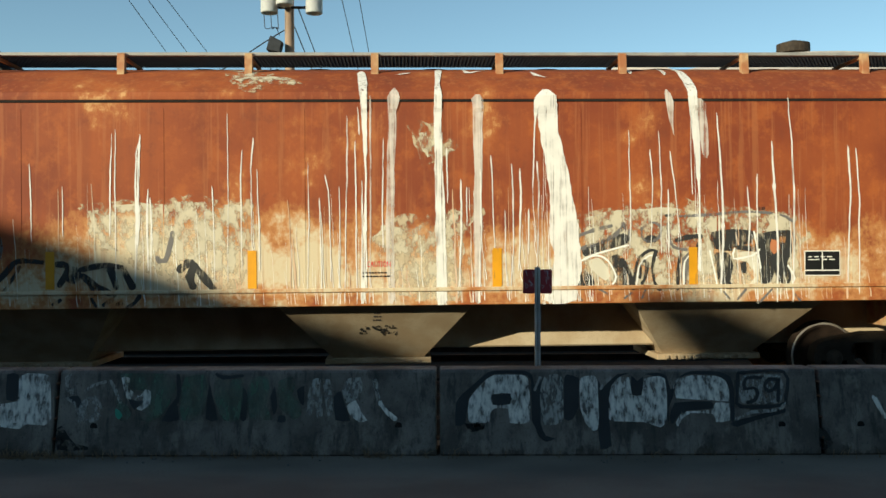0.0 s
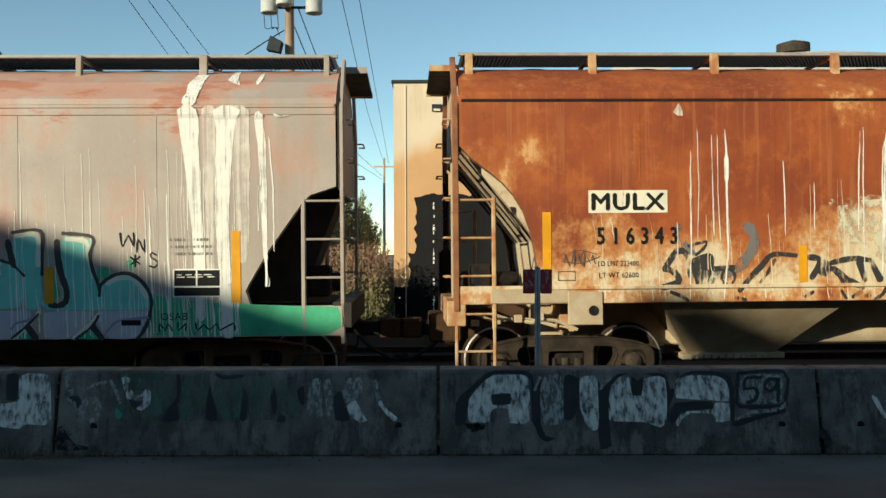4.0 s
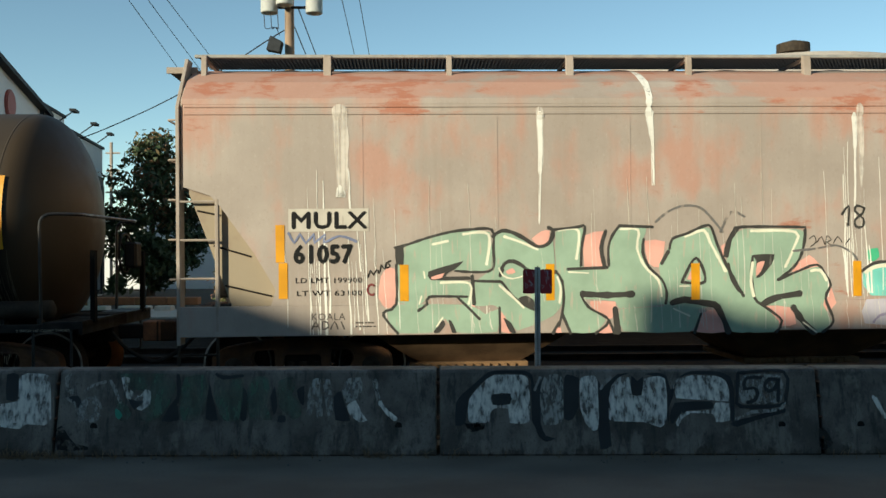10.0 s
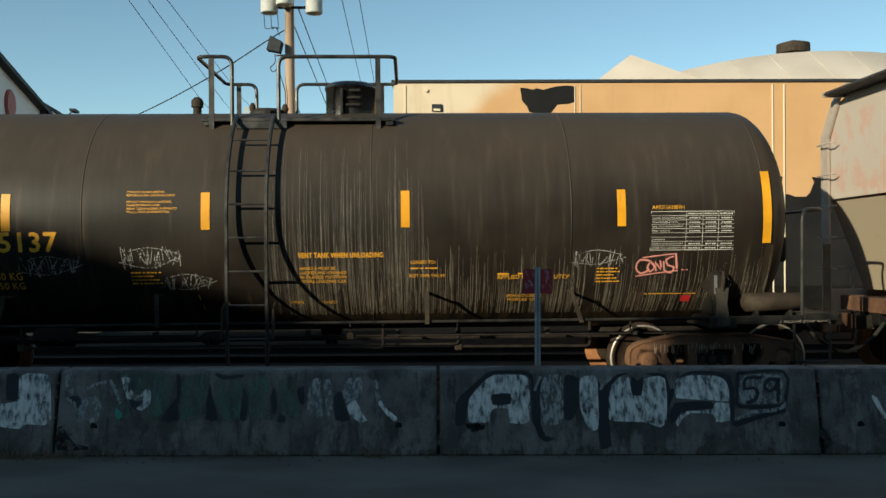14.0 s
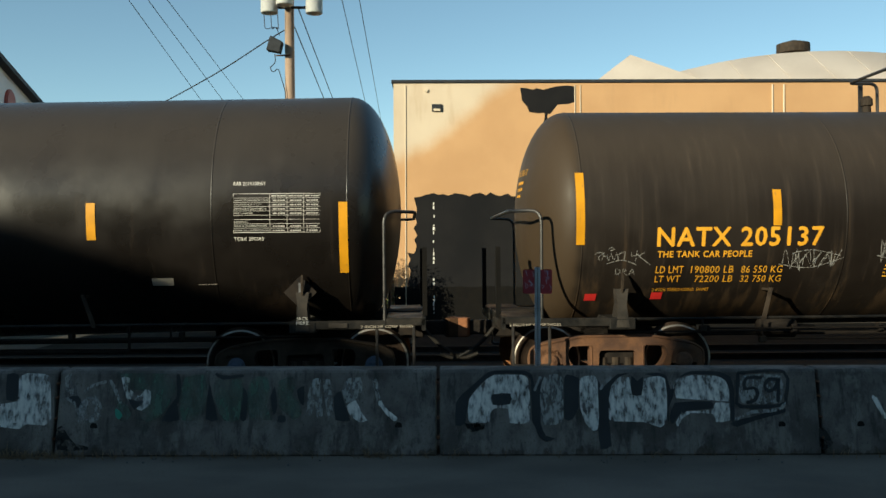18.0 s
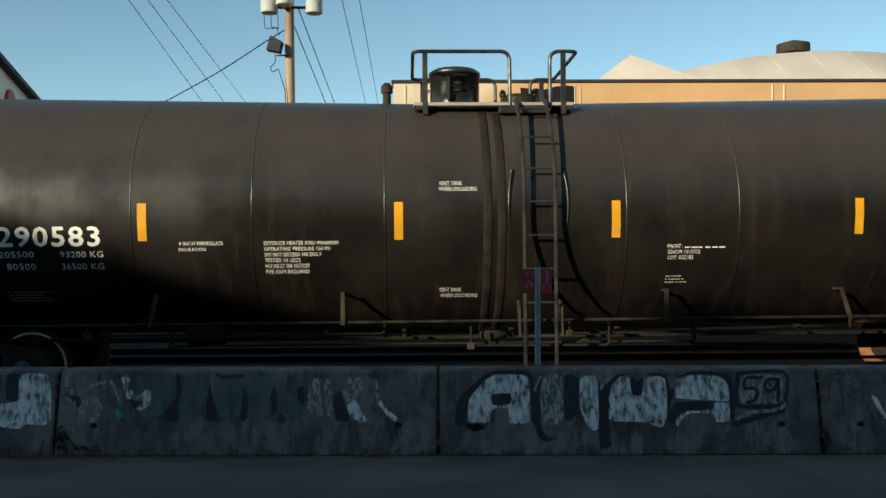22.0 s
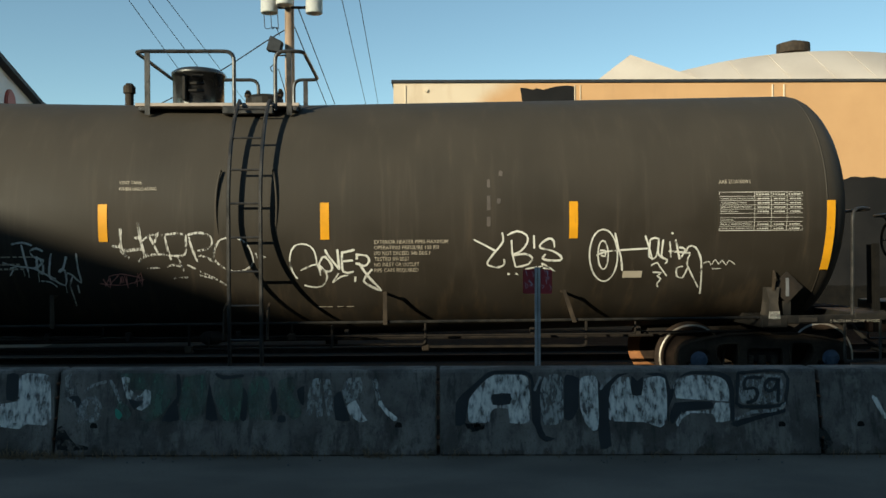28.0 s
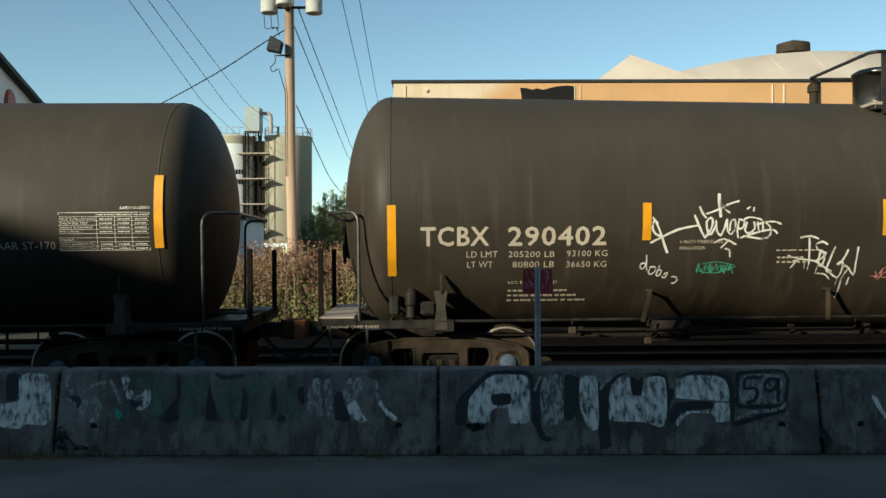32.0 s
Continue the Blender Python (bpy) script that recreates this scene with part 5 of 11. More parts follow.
    # ends
    for e in (-1, 1):
        x = e * h
        for s in (-1, 1):
            bm = B()
            y, pw = s * (W - 0.03), (0.036 if style == "rust" else 0.078)
            if style == "rust":
                prism(bm, [(y - 0.05, sill0 - 0.1), (y + 0.05, sill0 - 0.1), (y + 0.05, eave - 0.1), (s * 1.02 + 0.05, zb - 0.06), (s * 1.02 - 0.05, zb - 0.06), (y - 0.05, eave - 0.1)], "x", x - pw, x + pw, 0.006)
            else:
                prism(bm, [(s * 1.60, sill0 - 0.1), (s * 1.60, eave - 0.05), (s * 1.08, zb - 0.06), (s * 0.86, zb - 0.06), (s * 1.36, eave - 0.10), (s * 1.36, sill0 - 0.1)], "x", x - 0.022, x + 0.022, 0.004)
            part("corner_post", bm, POSTRUST if style == "rust" else trim, car)
        xi = x - e * 0.48
        for s in (-1, 1):
            y = s * (W - 0.02)
            lad = part("ladder", tube(B(), [(xi, y, 0.95), (xi, y, 2.60)], 0.03, 6), trim, car, "steel ladder with round rungs")
            for k in range(4):
                z = 1.13 + 0.48 * k
                part("rung", tube(B(), [(x, y, z), (xi, y, z)], 0.016, 6), trim, lad)
            for k in range(5):
                z = 1.6 + 0.5 * k
                part("grab_iron", tube(B(), bend([(x + e * 0.05, s * 1.5, z), (x + e * 0.14, s * 1.5, z), (x + e * 0.14, s * 1.02, z), (x + e * 0.05, s * 1.02, z)], 0.05), 0.013, 6), trim, lad)
            # the grey car's steps are coloured dark brown for the shade below its sill
            part("sill_step", tube(tube(B(), bend([(x, y, sill0), (x, y, 0.42), (xi, y, 0.42), (xi, y, sill0)], 0.05), 0.022, 6), [(x, y, 0.66), (xi, y, 0.66)], 0.016, 6), trim if style == "rust" else BROWNSTEEL, car)
        narrow = style == "grey" and e < 0
        bm = box(B(), x - 0.12, x + 0.12, -0.8 if narrow else -W, 0.8 if narrow else W, 0.98, 1.20 if narrow else 1.3, 0.01)
        box(bm, x - e * 1.47 - 0.10, x - e * 1.47 + 0.10, -1.2, 1.2, 0.86, 1.2, 0.01)
        # the grey car's right sill is coloured dark to go with its shaded end
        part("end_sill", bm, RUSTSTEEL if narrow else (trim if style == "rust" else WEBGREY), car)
        rod = CREAM if style == "rust" else DARKSTEEL
        for k in range(4):
            xa = x - e * (0.25 + 0.28 * k)
            part("brake_rod", tube(B(), bend([(xa, -1.35, 1.12 - 0.03 * k), (xa - e * 0.22, -1.32, 1.02), (xa - e * 0.48, -1.38, 1.05 - 0.05 * k)], 0.08), 0.022, 5), rod, car)
            part("lever", box(B(), xa - 0.06, xa + 0.05, -1.40, -1.34, 0.96 + 0.02 * k, 1.04 + 0.03 * k, 0.01), rod, car)
        xv = e * (h - 0.35)
        for y in (-0.95, 0.95):
            if style == "rust":
                part("end_stile", box(B(), x - 0.02, x + 0.02, y * 0.79 - 0.03, y * 0.79 + 0.03, 0.95, 3.12, 0.006), CREAM if y < 0 else DARKSTEEL, car)
                part("end_stile", box(B(), x - 0.05, x + 0.03, y * 1.24 - 0.04, y * 1.24 + 0.04, 0.95, 3.0, 0.006), DARKSTEEL, car) if y > 0 else None
                for k in range(4):
                    part("end_rung", tube(B(), [(x, y * 0.79, 1.13 + 0.44 * k), (x, y * 1.60, 1.13 + 0.44 * k)], 0.014, 6), trim, car)
        part("brake_valve", box(B(), x - e * 0.40 - 0.15, x - e * 0.40 + 0.15, -0.55, -0.1, 1.32, 1.75, 0.03), DARKSTEEL, car)
        if not narrow:
            part("air_reservoir", lathe(B(), [(-0.45, 0.08), (-0.40, 0.14), (0.40, 0.14), (0.45, 0.08)], "x", 14, (x - e * 0.62, 0.7, 1.48)), DARKSTEEL, car, "", True)
        # coupler coloured dark brown for the shade between the cars
        coupler(car, x + e * 0.06, e, GATEBROWN)
        truck(car, e * (h - 1.47), frame_mat, BROWNSTEEL)
    return car


def tank_car(label, half, R, zc, paint_mat, frame_mat, cap_mat, shell, lx, L, sag=0.0, seams=(), rings=()):
    """A tank car: shell, seams, end platforms with rails, manway platform, ladder, side sill, trucks."""
    car = thing("tank_car", label, "tank car", "train")
    cyl = shell - 0.66
    prof = [(-shell + 0.66 * (1 - math.cos(a)), R * math.sin(a) + 0.001) for a in [math.pi / 2 * i / 12 for i in range(13)]]
    prof += [(-x, r) for x, r in prof[::-1]]
    prof[13:13] = [(-cyl + cyl * k / 8.0, R + 0.001) for k in range(1, 16)]
    bm = lathe(B(), prof, "x", 96, (0, 0, zc), False)
    for v in bm.verts:
        v.co.z += dip(v.co.x, sag)
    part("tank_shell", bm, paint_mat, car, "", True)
    for x in (-cyl,) + tuple(seams) + (cyl,):
        bm = B()
        lathe(bm, [(x - 0.012, R - 0.01), (x - 0.010, R + 0.003), (x + 0.010, R + 0.003), (x + 0.012, R - 0.01)], "x", 96, (0, 0, zc + dip(x, sag)), False)
        part("girth_seam", bm, paint_mat, car, "", True)
    for x in rings:     # rolled edges of the insulation jacket
        part("jacket_ring", lathe(B(), [(x - 0.075, R - 0.01), (x - 0.06, R + 0.003), (x - 0.02, R + 0.009), (x + 0.03, R + 0.010), (x + 0.05, R + 0.003), (x + 0.055, R - 0.01)], "x", 96, (0, 0, zc + dip(x, sag)), False), DARKSTEEL, car, "", True)
    for y in (-1.40, 1.40):
        part("side_sill", tube(B(), [(-half + 1.7, y, 1.03), (half - 1.7, y, 1.03)], 0.020), BLACK, car)
    for s in (-1, 1):
        a, b = (-half, -half + 2.9) if s < 0 else (half - 2.9, half)
        part("stub_sill", box(B(), a, b, -0.30, 0.30, 0.72, 1.10, 0.02), DARKSTEEL, car)
        e0, e1 = (-half, -half + 0.50) if s < 0 else (half - 0.50, half)
        f0, f1 = (e1, -half + 1.72) if s < 0 else (half - 1.72, e0)
        for y in (-1.42, 1.42):
            part("end_sill_channel", box(B(), f0, f1, y - 0.03, y + 0.03, 0.945, 1.055, 0.008), BLACK, car)
        bm = box(B(), e0, e1, -1.45, 1.45, 0.98, 1.08, 0.012)
        box(bm, min(s * half, s * half - s * 0.05), max(s * half, s * half - s * 0.05), -1.45, 1.45, 0.92, 1.09)
        part("end_platform", bm, BLACK, car, "end platform")
        # pale plate on the left platform puts its sunlit top into the colour
        if s < 0 and L > 0:
            part("lit_deck_plate", box(B(), min(s * half - s * 0.02, s * half - s * 0.46), max(s * half - s * 0.02, s * half - s * 0.46), -1.44, 1.44, 1.081, 1.105, 0.006), GREYPART, car, "pale deck of the end platform, its sunlit tone put into the colour")
        xo = s * (half - 0.10)
        bm = tube(B(), bend([(xo - s * 0.42, -1.42, 0.95), (xo - s * 0.42, -1.46, 2.44), (xo - s * 0.02, -1.20, 2.44), (xo - s * 0.02, 1.20, 2.44), (xo - s * 0.42, 1.46, 2.44), (xo - s * 0.42, 1.42, 0.95)], 0.16), 0.022, 8)
        part("end_handrail", bm, RAILBLACK, car)
        for y in (-1.05, 1.05):
            part("end_post", box(B(), xo + s * 0.10 - 0.03, xo + s * 0.10 + 0.03, y - 0.05, y + 0.05, 1.05, 1.98), NEARBLACK, car)
        for y in (-1.42, 1.42):
            bm = B()
            tube(bm, bend([(s * half - s * 0.62, y, 1.0), (s * half - s * 0.62, y, 0.45), (s * half - s * 0.15, y, 0.45), (s * half - s * 0.15, y, 1.0)], 0.05), 0.02, 6)
            part("sill_step", bm, RAILBLACK, car)
        # bolster saddle
        xb = s * (half - 1.56)
        for y in (-1, 1):
            bm = hexa(B(), [(xb - 0.085, y * 1.47, 0.93), (xb + 0.085, y * 1.47, 0.93), (xb + 0.085, y * 1.15, 0.93), (xb - 0.085, y * 1.15, 0.93)], [(xb - 0.055, y * 1.44, 1.22), (xb + 0.055, y * 1.44, 1.22), (xb + 0.055, y * 1.2, 1.22), (xb - 0.055, y * 1.2, 1.22)])
            hexa(bm, [(xb - 0.055, y * 1.44, 1.22), (xb + 0.055, y * 1.44, 1.22), (xb + 0.055, y * 1.2, 1.22), (xb - 0.055, y * 1.2, 1.22)], [(xb - 0.085, y * 1.42, 1.42), (xb + 0.085, y * 1.42, 1.42), (xb + 0.085, y * 1.3, 1.42), (xb - 0.085, y * 1.3, 1.42)])
            part("bolster_web", bm, WEBGREY, car, "flared bolster bracket under the tank")
            part("stiffener", prism(B(), [(y * 1.44, 1.38), (y * 1.49, 1.54), (y * 1.44, 1.64), (y * 1.40, 1.38)], "x", xb - 0.012, xb + 0.012), BROWNSTEEL, car)
        part("bolster", box(B(), xb - 0.17, xb + 0.17, -1.46, 1.46, 0.90, 1.05, 0.012), BLACK, car)
        # right couplers coloured as sunlit rust, left ones as shaded steel
        coupler(car, s * half, s, COUPLERRUST if s > 0 else GATEBROWN)
        truck(car, xb, frame_mat, cap_mat)
    # inclined supports along the side
    for x, lean in ((-half * 0.52, 0.10), (-half * 0.24, 0.0), (half * 0.24, 0.0), (half * 0.52, -0.14)):
        low = [(x - 0.028, -1.45, 1.0), (x + 0.028, -1.45, 1.0), (x + 0.028, -1.425, 1.0), (x - 0.028, -1.425, 1.0)]
        high = [(x + lean - 0.024, -1.46, 1.42), (x + lean + 0.024, -1.46, 1.42), (x + lean + 0.024, -1.435, 1.42), (x + lean - 0.024, -1.435, 1.42)]
        bm = hexa(B(), low, high)
        box(bm, x + lean - 0.012, x + lean + 0.012, -1.44, -1.15, 1.38, 1.41)
        part("jacket_support", bm, BROWNSTEEL, car)
    # manway platform, its rails and the ladder that leads up to it; L turns them about
    top = zc + R
    k_rail, k_post, k_end, k_hoop, k_hpost, k_hend, k_man, zrail, lw = (0.31, 1.62, 1.85, -0.30, -0.57, -0.76, 1.20, 0.62, 0.245) if L < 0 else (0.27, 1.40, 1.56, -0.27, -0.45, -0.64, 0.955, 0.49, 0.195)
    mx = lx - L * k_man

    def rel(k):
        return lx - L * k
    zp, zr = top - 0.19, top + zrail
    deck_mat = GREYPART if L > 0 else RAILBLACK
    for y in (-0.74, 0.74):
        part("top_platform", box(B(), min(rel(k_hend + 0.06), rel(k_end)), max(rel(k_hend + 0.06), rel(k_end)), y - 0.22, y + 0.22, zp - 0.045, zp, 0.006), deck_mat, car, "grating walkway beside the manway")
    for k in (k_hend + 0.14, 0.1, k_end - 0.08):
        part("platform_bearer", box(B(), rel(k) - 0.05, rel(k) + 0.05, -0.95, 0.95, zp - 0.10, zp - 0.045, 0.006), RAILBLACK, car)
    part("ladder_head", box(B(), min(rel(-0.24), rel(0.42)), max(rel(-0.24), rel(0.42)), -0.99, -0.80, zp - 0.15, zp - 0.046, 0.008), RAILBLACK, car)
    mw = part("manway", lathe(B(), [(top - 0.10, 0.355), (top + 0.34, 0.355), (top + 0.34, 0.372), (top + 0.385, 0.372), (top + 0.43, 0.30), (top + 0.445, 0.0)], "z", 32, (mx, 0, 0), False), GLOSSBLACK, car, "round manway drum with a hinged lid", True)
    for k in range(3):
        part("hinge", box(B(), mx - 0.06 + 0.03 * k, mx + 0.16, -0.40, -0.34, top + 0.06 + 0.10 * k, top + 0.10 + 0.10 * k, 0.01), BLACK, mw)
    for dx in (-0.10,):
        part("hinge_post", box(B(), mx + dx - 0.02, mx + dx + 0.02, -0.44, -0.34, top - 0.06, top + 0.30, 0.008), BLACK, mw)
    part("safety_rail", tube(B(), bend([(rel(k_rail), -0.95, zp - 0.1), (rel(k_rail), -0.95, zr), (rel(k_end), -0.95, zr), (rel(k_end), 0.95, zr), (rel(k_rail), 0.95, zr), (rel(k_rail), 0.95, zp - 0.1)], 0.13, 5), 0.026, 8), RAILBLACK, car, "tubular rail round the manway")
    part("safety_rail", tube(B(), bend([(rel(k_hoop), -0.95, zp - 0.1), (rel(k_hoop), -0.95, zr), (rel(k_hend), -0.95, zr), (rel(k_hend), 0.95, zr), (rel(k_hoop), 0.95, zr), (rel(k_hoop), 0.95, zp - 0.1)], 0.13, 5), 0.026, 8), RAILBLACK, car, "tubular grab hoop beside the ladder")
    for y in (-0.95, 0.95):
        for k in (k_post, k_hpost):
            part("rail_post", box(B(), rel(k) - 0.034, rel(k) + 0.034, y - 0.014, y + 0.014, zp - 0.16, zr + 0.02), RAILBLACK, car)
    part("valve_bonnet", lathe(B(), [(top - 0.1, 0.26), (top + 0.02, 0.26), (top + 0.03, 0.22), (top + 0.07, 0.20), (top + 0.09, 0.05)], "z", 20, (rel(0.02), 0.0, 0)), BLACK, car)
    for k, r, hh in ((0.26, 0.05, 0.10), (-0.20, 0.045, 0.12), (1.93 if L > 0 else -0.98, 0.085, 0.20)):
        part("valve", lathe(B(), [(top - 0.1, r * 0.7), (top + hh * 0.5, r * 0.7), (top + hh * 0.55, r), (top + hh, r), (top + hh + 0.05, r * 0.5)], "z", 14, (rel(k), 0.0, 0)), BROWNSTEEL, car)
    stand = R + 0.13
    arc = [(-0.93, zp - 0.03)]
    for i in range(14):
        a = math.radians(56 - 4.3 * i)
        arc.append((-stand * math.cos(a), zc + stand * math.sin(a)))
    arc += [(-stand, zc - 0.1), (-stand, 1.2), (-stand + 0.02, 0.42)]
    lad = part("side_ladder", tube(B(), [(lx - lw, p[0], p[1]) for p in arc], 0.026, 6), RAILBLACK, car, "black steel ladder up the tank side")
    part("stile", tube(B(), [(lx + lw, p[0], p[1]) for p in arc], 0.026, 6), RAILBLACK, lad)
    for k in range(9):
        z = 0.44 + 0.4185 * k
        y = -stand if z < zc else -math.sqrt(max(0.3, stand ** 2 - (z - zc) ** 2))
        if z < zp - 0.05:
            part("rung", tube(B(), [(lx - lw, y, z), (lx + lw, y, z)], 0.015, 6), RAILBLACK, lad)
    for s in (-1, 1):
        xk = lx + s * (lw + 0.07)
        part("ladder_bracket", prism(B(), [(-stand - 0.02, 0.86), (-stand + 0.04, 0.86), (-stand + 0.20, 1.30), (-stand + 0.02, 1.22)], "x", xk - 0.012, xk + 0.012), BROWNSTEEL, lad)
        if L > 0:
            xs = lx + s * 0.325
            arch = [(xs + s * 0.05 * (1 - (v / 0.46) ** 2), -math.sqrt(R * R - (v + 0.03) ** 2) - 0.004, zc + 0.03 + v) for v in [-0.46 + 0.0575 * q for q in range(17)]]
            part("jacket_flange", tube(B(), arch, 0.016, 6), paint_mat, car, "", True)
    # pipes and brake rigging under the belly
    part("train_line", tube(B(), [(-half + 1.5, -0.9, 0.81), (half - 1.5, -0.9, 0.81)], 0.022, 6), DARKSTEEL, car)
    part("brake_rod", tube(B(), [(-half + 2.6, -0.5, 0.74), (half - 2.6, -0.5, 0.74)], 0.025, 6), DARKSTEEL, car)
    for k in range(9):
        x = -half * 0.6 + half * 1.2 * k / 8 + 0.13 * (k % 3)
        part("pipe_hanger", box(B(), x - 0.03, x + 0.03, -0.98, -0.86, 0.78, 0.90, 0.008), DARKSTEEL, car)
    part("brake_cylinder", lathe(B(), [(-0.30, 0.10), (-0.26, 0.14), (0.2, 0.14), (0.24, 0.05), (0.5, 0.03)], "x", 14, (-half * 0.45, -0.75, 0.84)), DARKSTEEL, car, "", True)
    for k, (xa, xb, y, z, r) in enumerate(((-0.62, -0.18, -1.18, 0.88, 0.013), (-0.50, 0.30, -1.05, 0.72, 0.016), (0.10, 0.62, -1.18, 0.84, 0.013), (-0.05, 0.16, -1.25, 0.70, 0.018), (0.30, 0.55, -0.95, 0.66, 0.020))):
        part("rigging_rod", tube(B(), bend([(half * xa, y, 1.0), (half * xa, y, z), (half * xb, y + 0.05, z - 0.02), (half * xb, y + 0.05, 0.98)], 0.06), r, 6), DARKSTEEL, car)
        part("rod_clevis", box(B(), half * xa - 0.05, half * xa + 0.05, y - 0.03, y + 0.03, z - 0.05, z + 0.04, 0.012), BROWNSTEEL, car)
    part("outlet_valve", lathe(B(), [(-0.16, 0.05), (-0.10, 0.09), (0.06, 0.09), (0.10, 0.06), (0.20, 0.05)], "x", 14, (lx - 0.55, -1.02, 0.82)), DARKSTEEL, car, "", True)
    part("valve_lever", box(B(), lx - 0.60, lx - 0.575, -1.16, -1.12, 0.66, 0.86, 0.008), DARKSTEEL, car)
    part("bottom_outlet", lathe(B(), [(0.62, 0.09), (0.72, 0.09), (0.74, 0.14), (0.95, 0.18)], "z", 14, (lx + 0.9, 0, 0)), DARKSTEEL, car)
    return car


def stripe(car, x, z0, z1, wrap, w=0.11):
    part("reflective_stripe", plate(B(), x - w / 2, x + w / 2, z0, z1, wrap, 0.005, 8), YELLOW, car)

# ---- the cars of the train, by their place along it ----
BLUECAP = worn("faded blue bearing cap", (0.030, 0.055, 0.10), (0.055, 0.075, 0.11), 0.75)
car_a = hopper_car("rust-red covered hopper with cream patches, spill streaks and faded graffiti", 8.43, "rust")
CARS.append((car_a, -0.905))
car_b = hopper_car("grey covered hopper with mint and turquoise graffiti and pink rust bloom", 8.21, "grey")
CARS.append((car_b, -18.973))
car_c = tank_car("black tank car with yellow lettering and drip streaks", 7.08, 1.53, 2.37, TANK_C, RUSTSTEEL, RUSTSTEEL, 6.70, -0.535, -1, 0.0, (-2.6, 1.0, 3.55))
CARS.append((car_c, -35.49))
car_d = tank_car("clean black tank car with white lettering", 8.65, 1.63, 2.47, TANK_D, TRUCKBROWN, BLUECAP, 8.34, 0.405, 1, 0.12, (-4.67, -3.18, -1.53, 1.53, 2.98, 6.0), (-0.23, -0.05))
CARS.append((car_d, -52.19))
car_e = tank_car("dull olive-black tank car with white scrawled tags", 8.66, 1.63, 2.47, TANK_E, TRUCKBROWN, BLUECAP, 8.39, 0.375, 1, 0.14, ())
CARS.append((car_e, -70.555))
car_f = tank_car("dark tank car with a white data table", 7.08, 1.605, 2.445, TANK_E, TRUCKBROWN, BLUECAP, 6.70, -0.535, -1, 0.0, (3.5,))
CARS.append((car_f, -87.216))

# ---- lettering and graffiti ----
MINT = paint("mint spray paint", (0.30, 0.40, 0.30), 0.6, 0.1, (0.42, 0.38, 0.30), 0.02)
TURQ = paint("turquoise spray paint", (0.20, 0.58, 0.50), 0.55, 0.1, (0.42, 0.50, 0.42), 0.0)
LILAC = paint("lilac spray paint", (0.48, 0.44, 0.50), 0.6, 0.1)
PINK = paint("pink spray paint", (0.72, 0.36, 0.30), 0.6, 0.12)
LEAF = paint("green spray paint", (0.07, 0.38, 0.20), 0.6, 0.2)
HILITE = paint("cream spray highlight", (0.74, 0.70, 0.56), 0.6, 0.1)
VIOLET = paint("violet spray line", (0.30, 0.25, 0.36), 0.6, 0.1)
WINE = paint("wine red stencil", (0.18, 0.03, 0.03), 0.6, 0.1)
BLUETAG = paint("faded blue tag", (0.17, 0.19, 0.30), 0.6, 0.2)
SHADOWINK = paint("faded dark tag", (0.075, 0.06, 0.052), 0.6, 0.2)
CHALK = paint("chalk white marker", (0.62, 0.60, 0.56), 0.7, 0.1)
DIMCHALK = streaked("thin chalk marker", (0.36, 0.345, 0.32), 0.34, 0.56, (1, 1, 1), 40.0, 0.8)
PINKTAG = paint("salmon marker", (0.66, 0.26, 0.22), 0.6, 0.1)
GREENTAG = paint("green marker", (0.06, 0.30, 0.20), 0.6, 0.1)
BROKENSPRAY = streaked("broken white spray tag", (0.60, 0.58, 0.54), 0.42, 0.54, (1, 1, 0.12), 55.0, 0.85)
SPRAY = streaked("white spray tag", (0.72, 0.70, 0.64), 0.30, 0.50, (1, 1, 0.5), 15.0, 0.93)
FADED = streaked("faded black spray", (0.026, 0.025, 0.024), 0.36, 0.52, (1, 1, 0.22), 16.0, 0.94)
FADED2 = streaked("faded grey spray", (0.17, 0.155, 0.15), 0.40, 0.54, (1, 1, 0.25), 9.0, 0.85)
RUSTSPOT = paint("rust spot", (0.42, 0.15, 0.06), 0.8, 0.2)
PALEGREY = paint("pale worn grey paint", (0.50, 0.45, 0.385), 0.65, 0.1, (0.42, 0.36, 0.30), 0.03)
CREAM_PATCH = paint("pale cream paint", (0.66, 0.60, 0.47), 0.7, 0.1, (0.46, 0.22, 0.10), 0.02)
BLEACHED = streaked("bleached cream paint", (0.62, 0.54, 0.39), 0.43, 0.56, (1, 1, 0.6), 7.0, 0.93)
FEATHERED = streaked("thin bleached cream paint", (0.58, 0.46, 0.30), 0.47, 0.62, (1, 1, 0.7), 9.0, 0.85)
MILK = streaked("thin milky film", (0.82, 0.74, 0.66), 0.28, 0.60, (1, 1, 0.03), 18.0, 0.72)
WHITEWASH = streaked("worn pale grey-white paint", (0.90, 0.85, 0.77), 0.32, 0.60, (1, 1, 0.35), 24.0, 0.93, 0.85)
DIMWHITE = streaked("ghosted white paint", (0.48, 0.46, 0.42), 0.34, 0.62, (1, 1, 0.4), 32.0, 0.80, 0.85)
TEAL = streaked("ghosted teal paint", (0.12, 0.19, 0.14), 0.34, 0.62, (1, 1, 0.3), 10.0, 0.8, 0.85)
SOOT = streaked("dark damp stain", (0.014, 0.014, 0.013), 0.36, 0.52, (1, 1, 1), 14.0, 0.95, 0.9)
OUTLINE = paint("weathered black outline", (0.040, 0.036, 0.032), 0.75, 0.2, (0.12, 0.11, 0.095), -0.02)
DULLINK = paint("dull black outline", (0.03, 0.032, 0.034), 0.85, 0.2)


def barrier_wrap(u, v, lift):
    y = -4.33 - (0.785 - v) * 0.2
    return (u, y - lift, v)


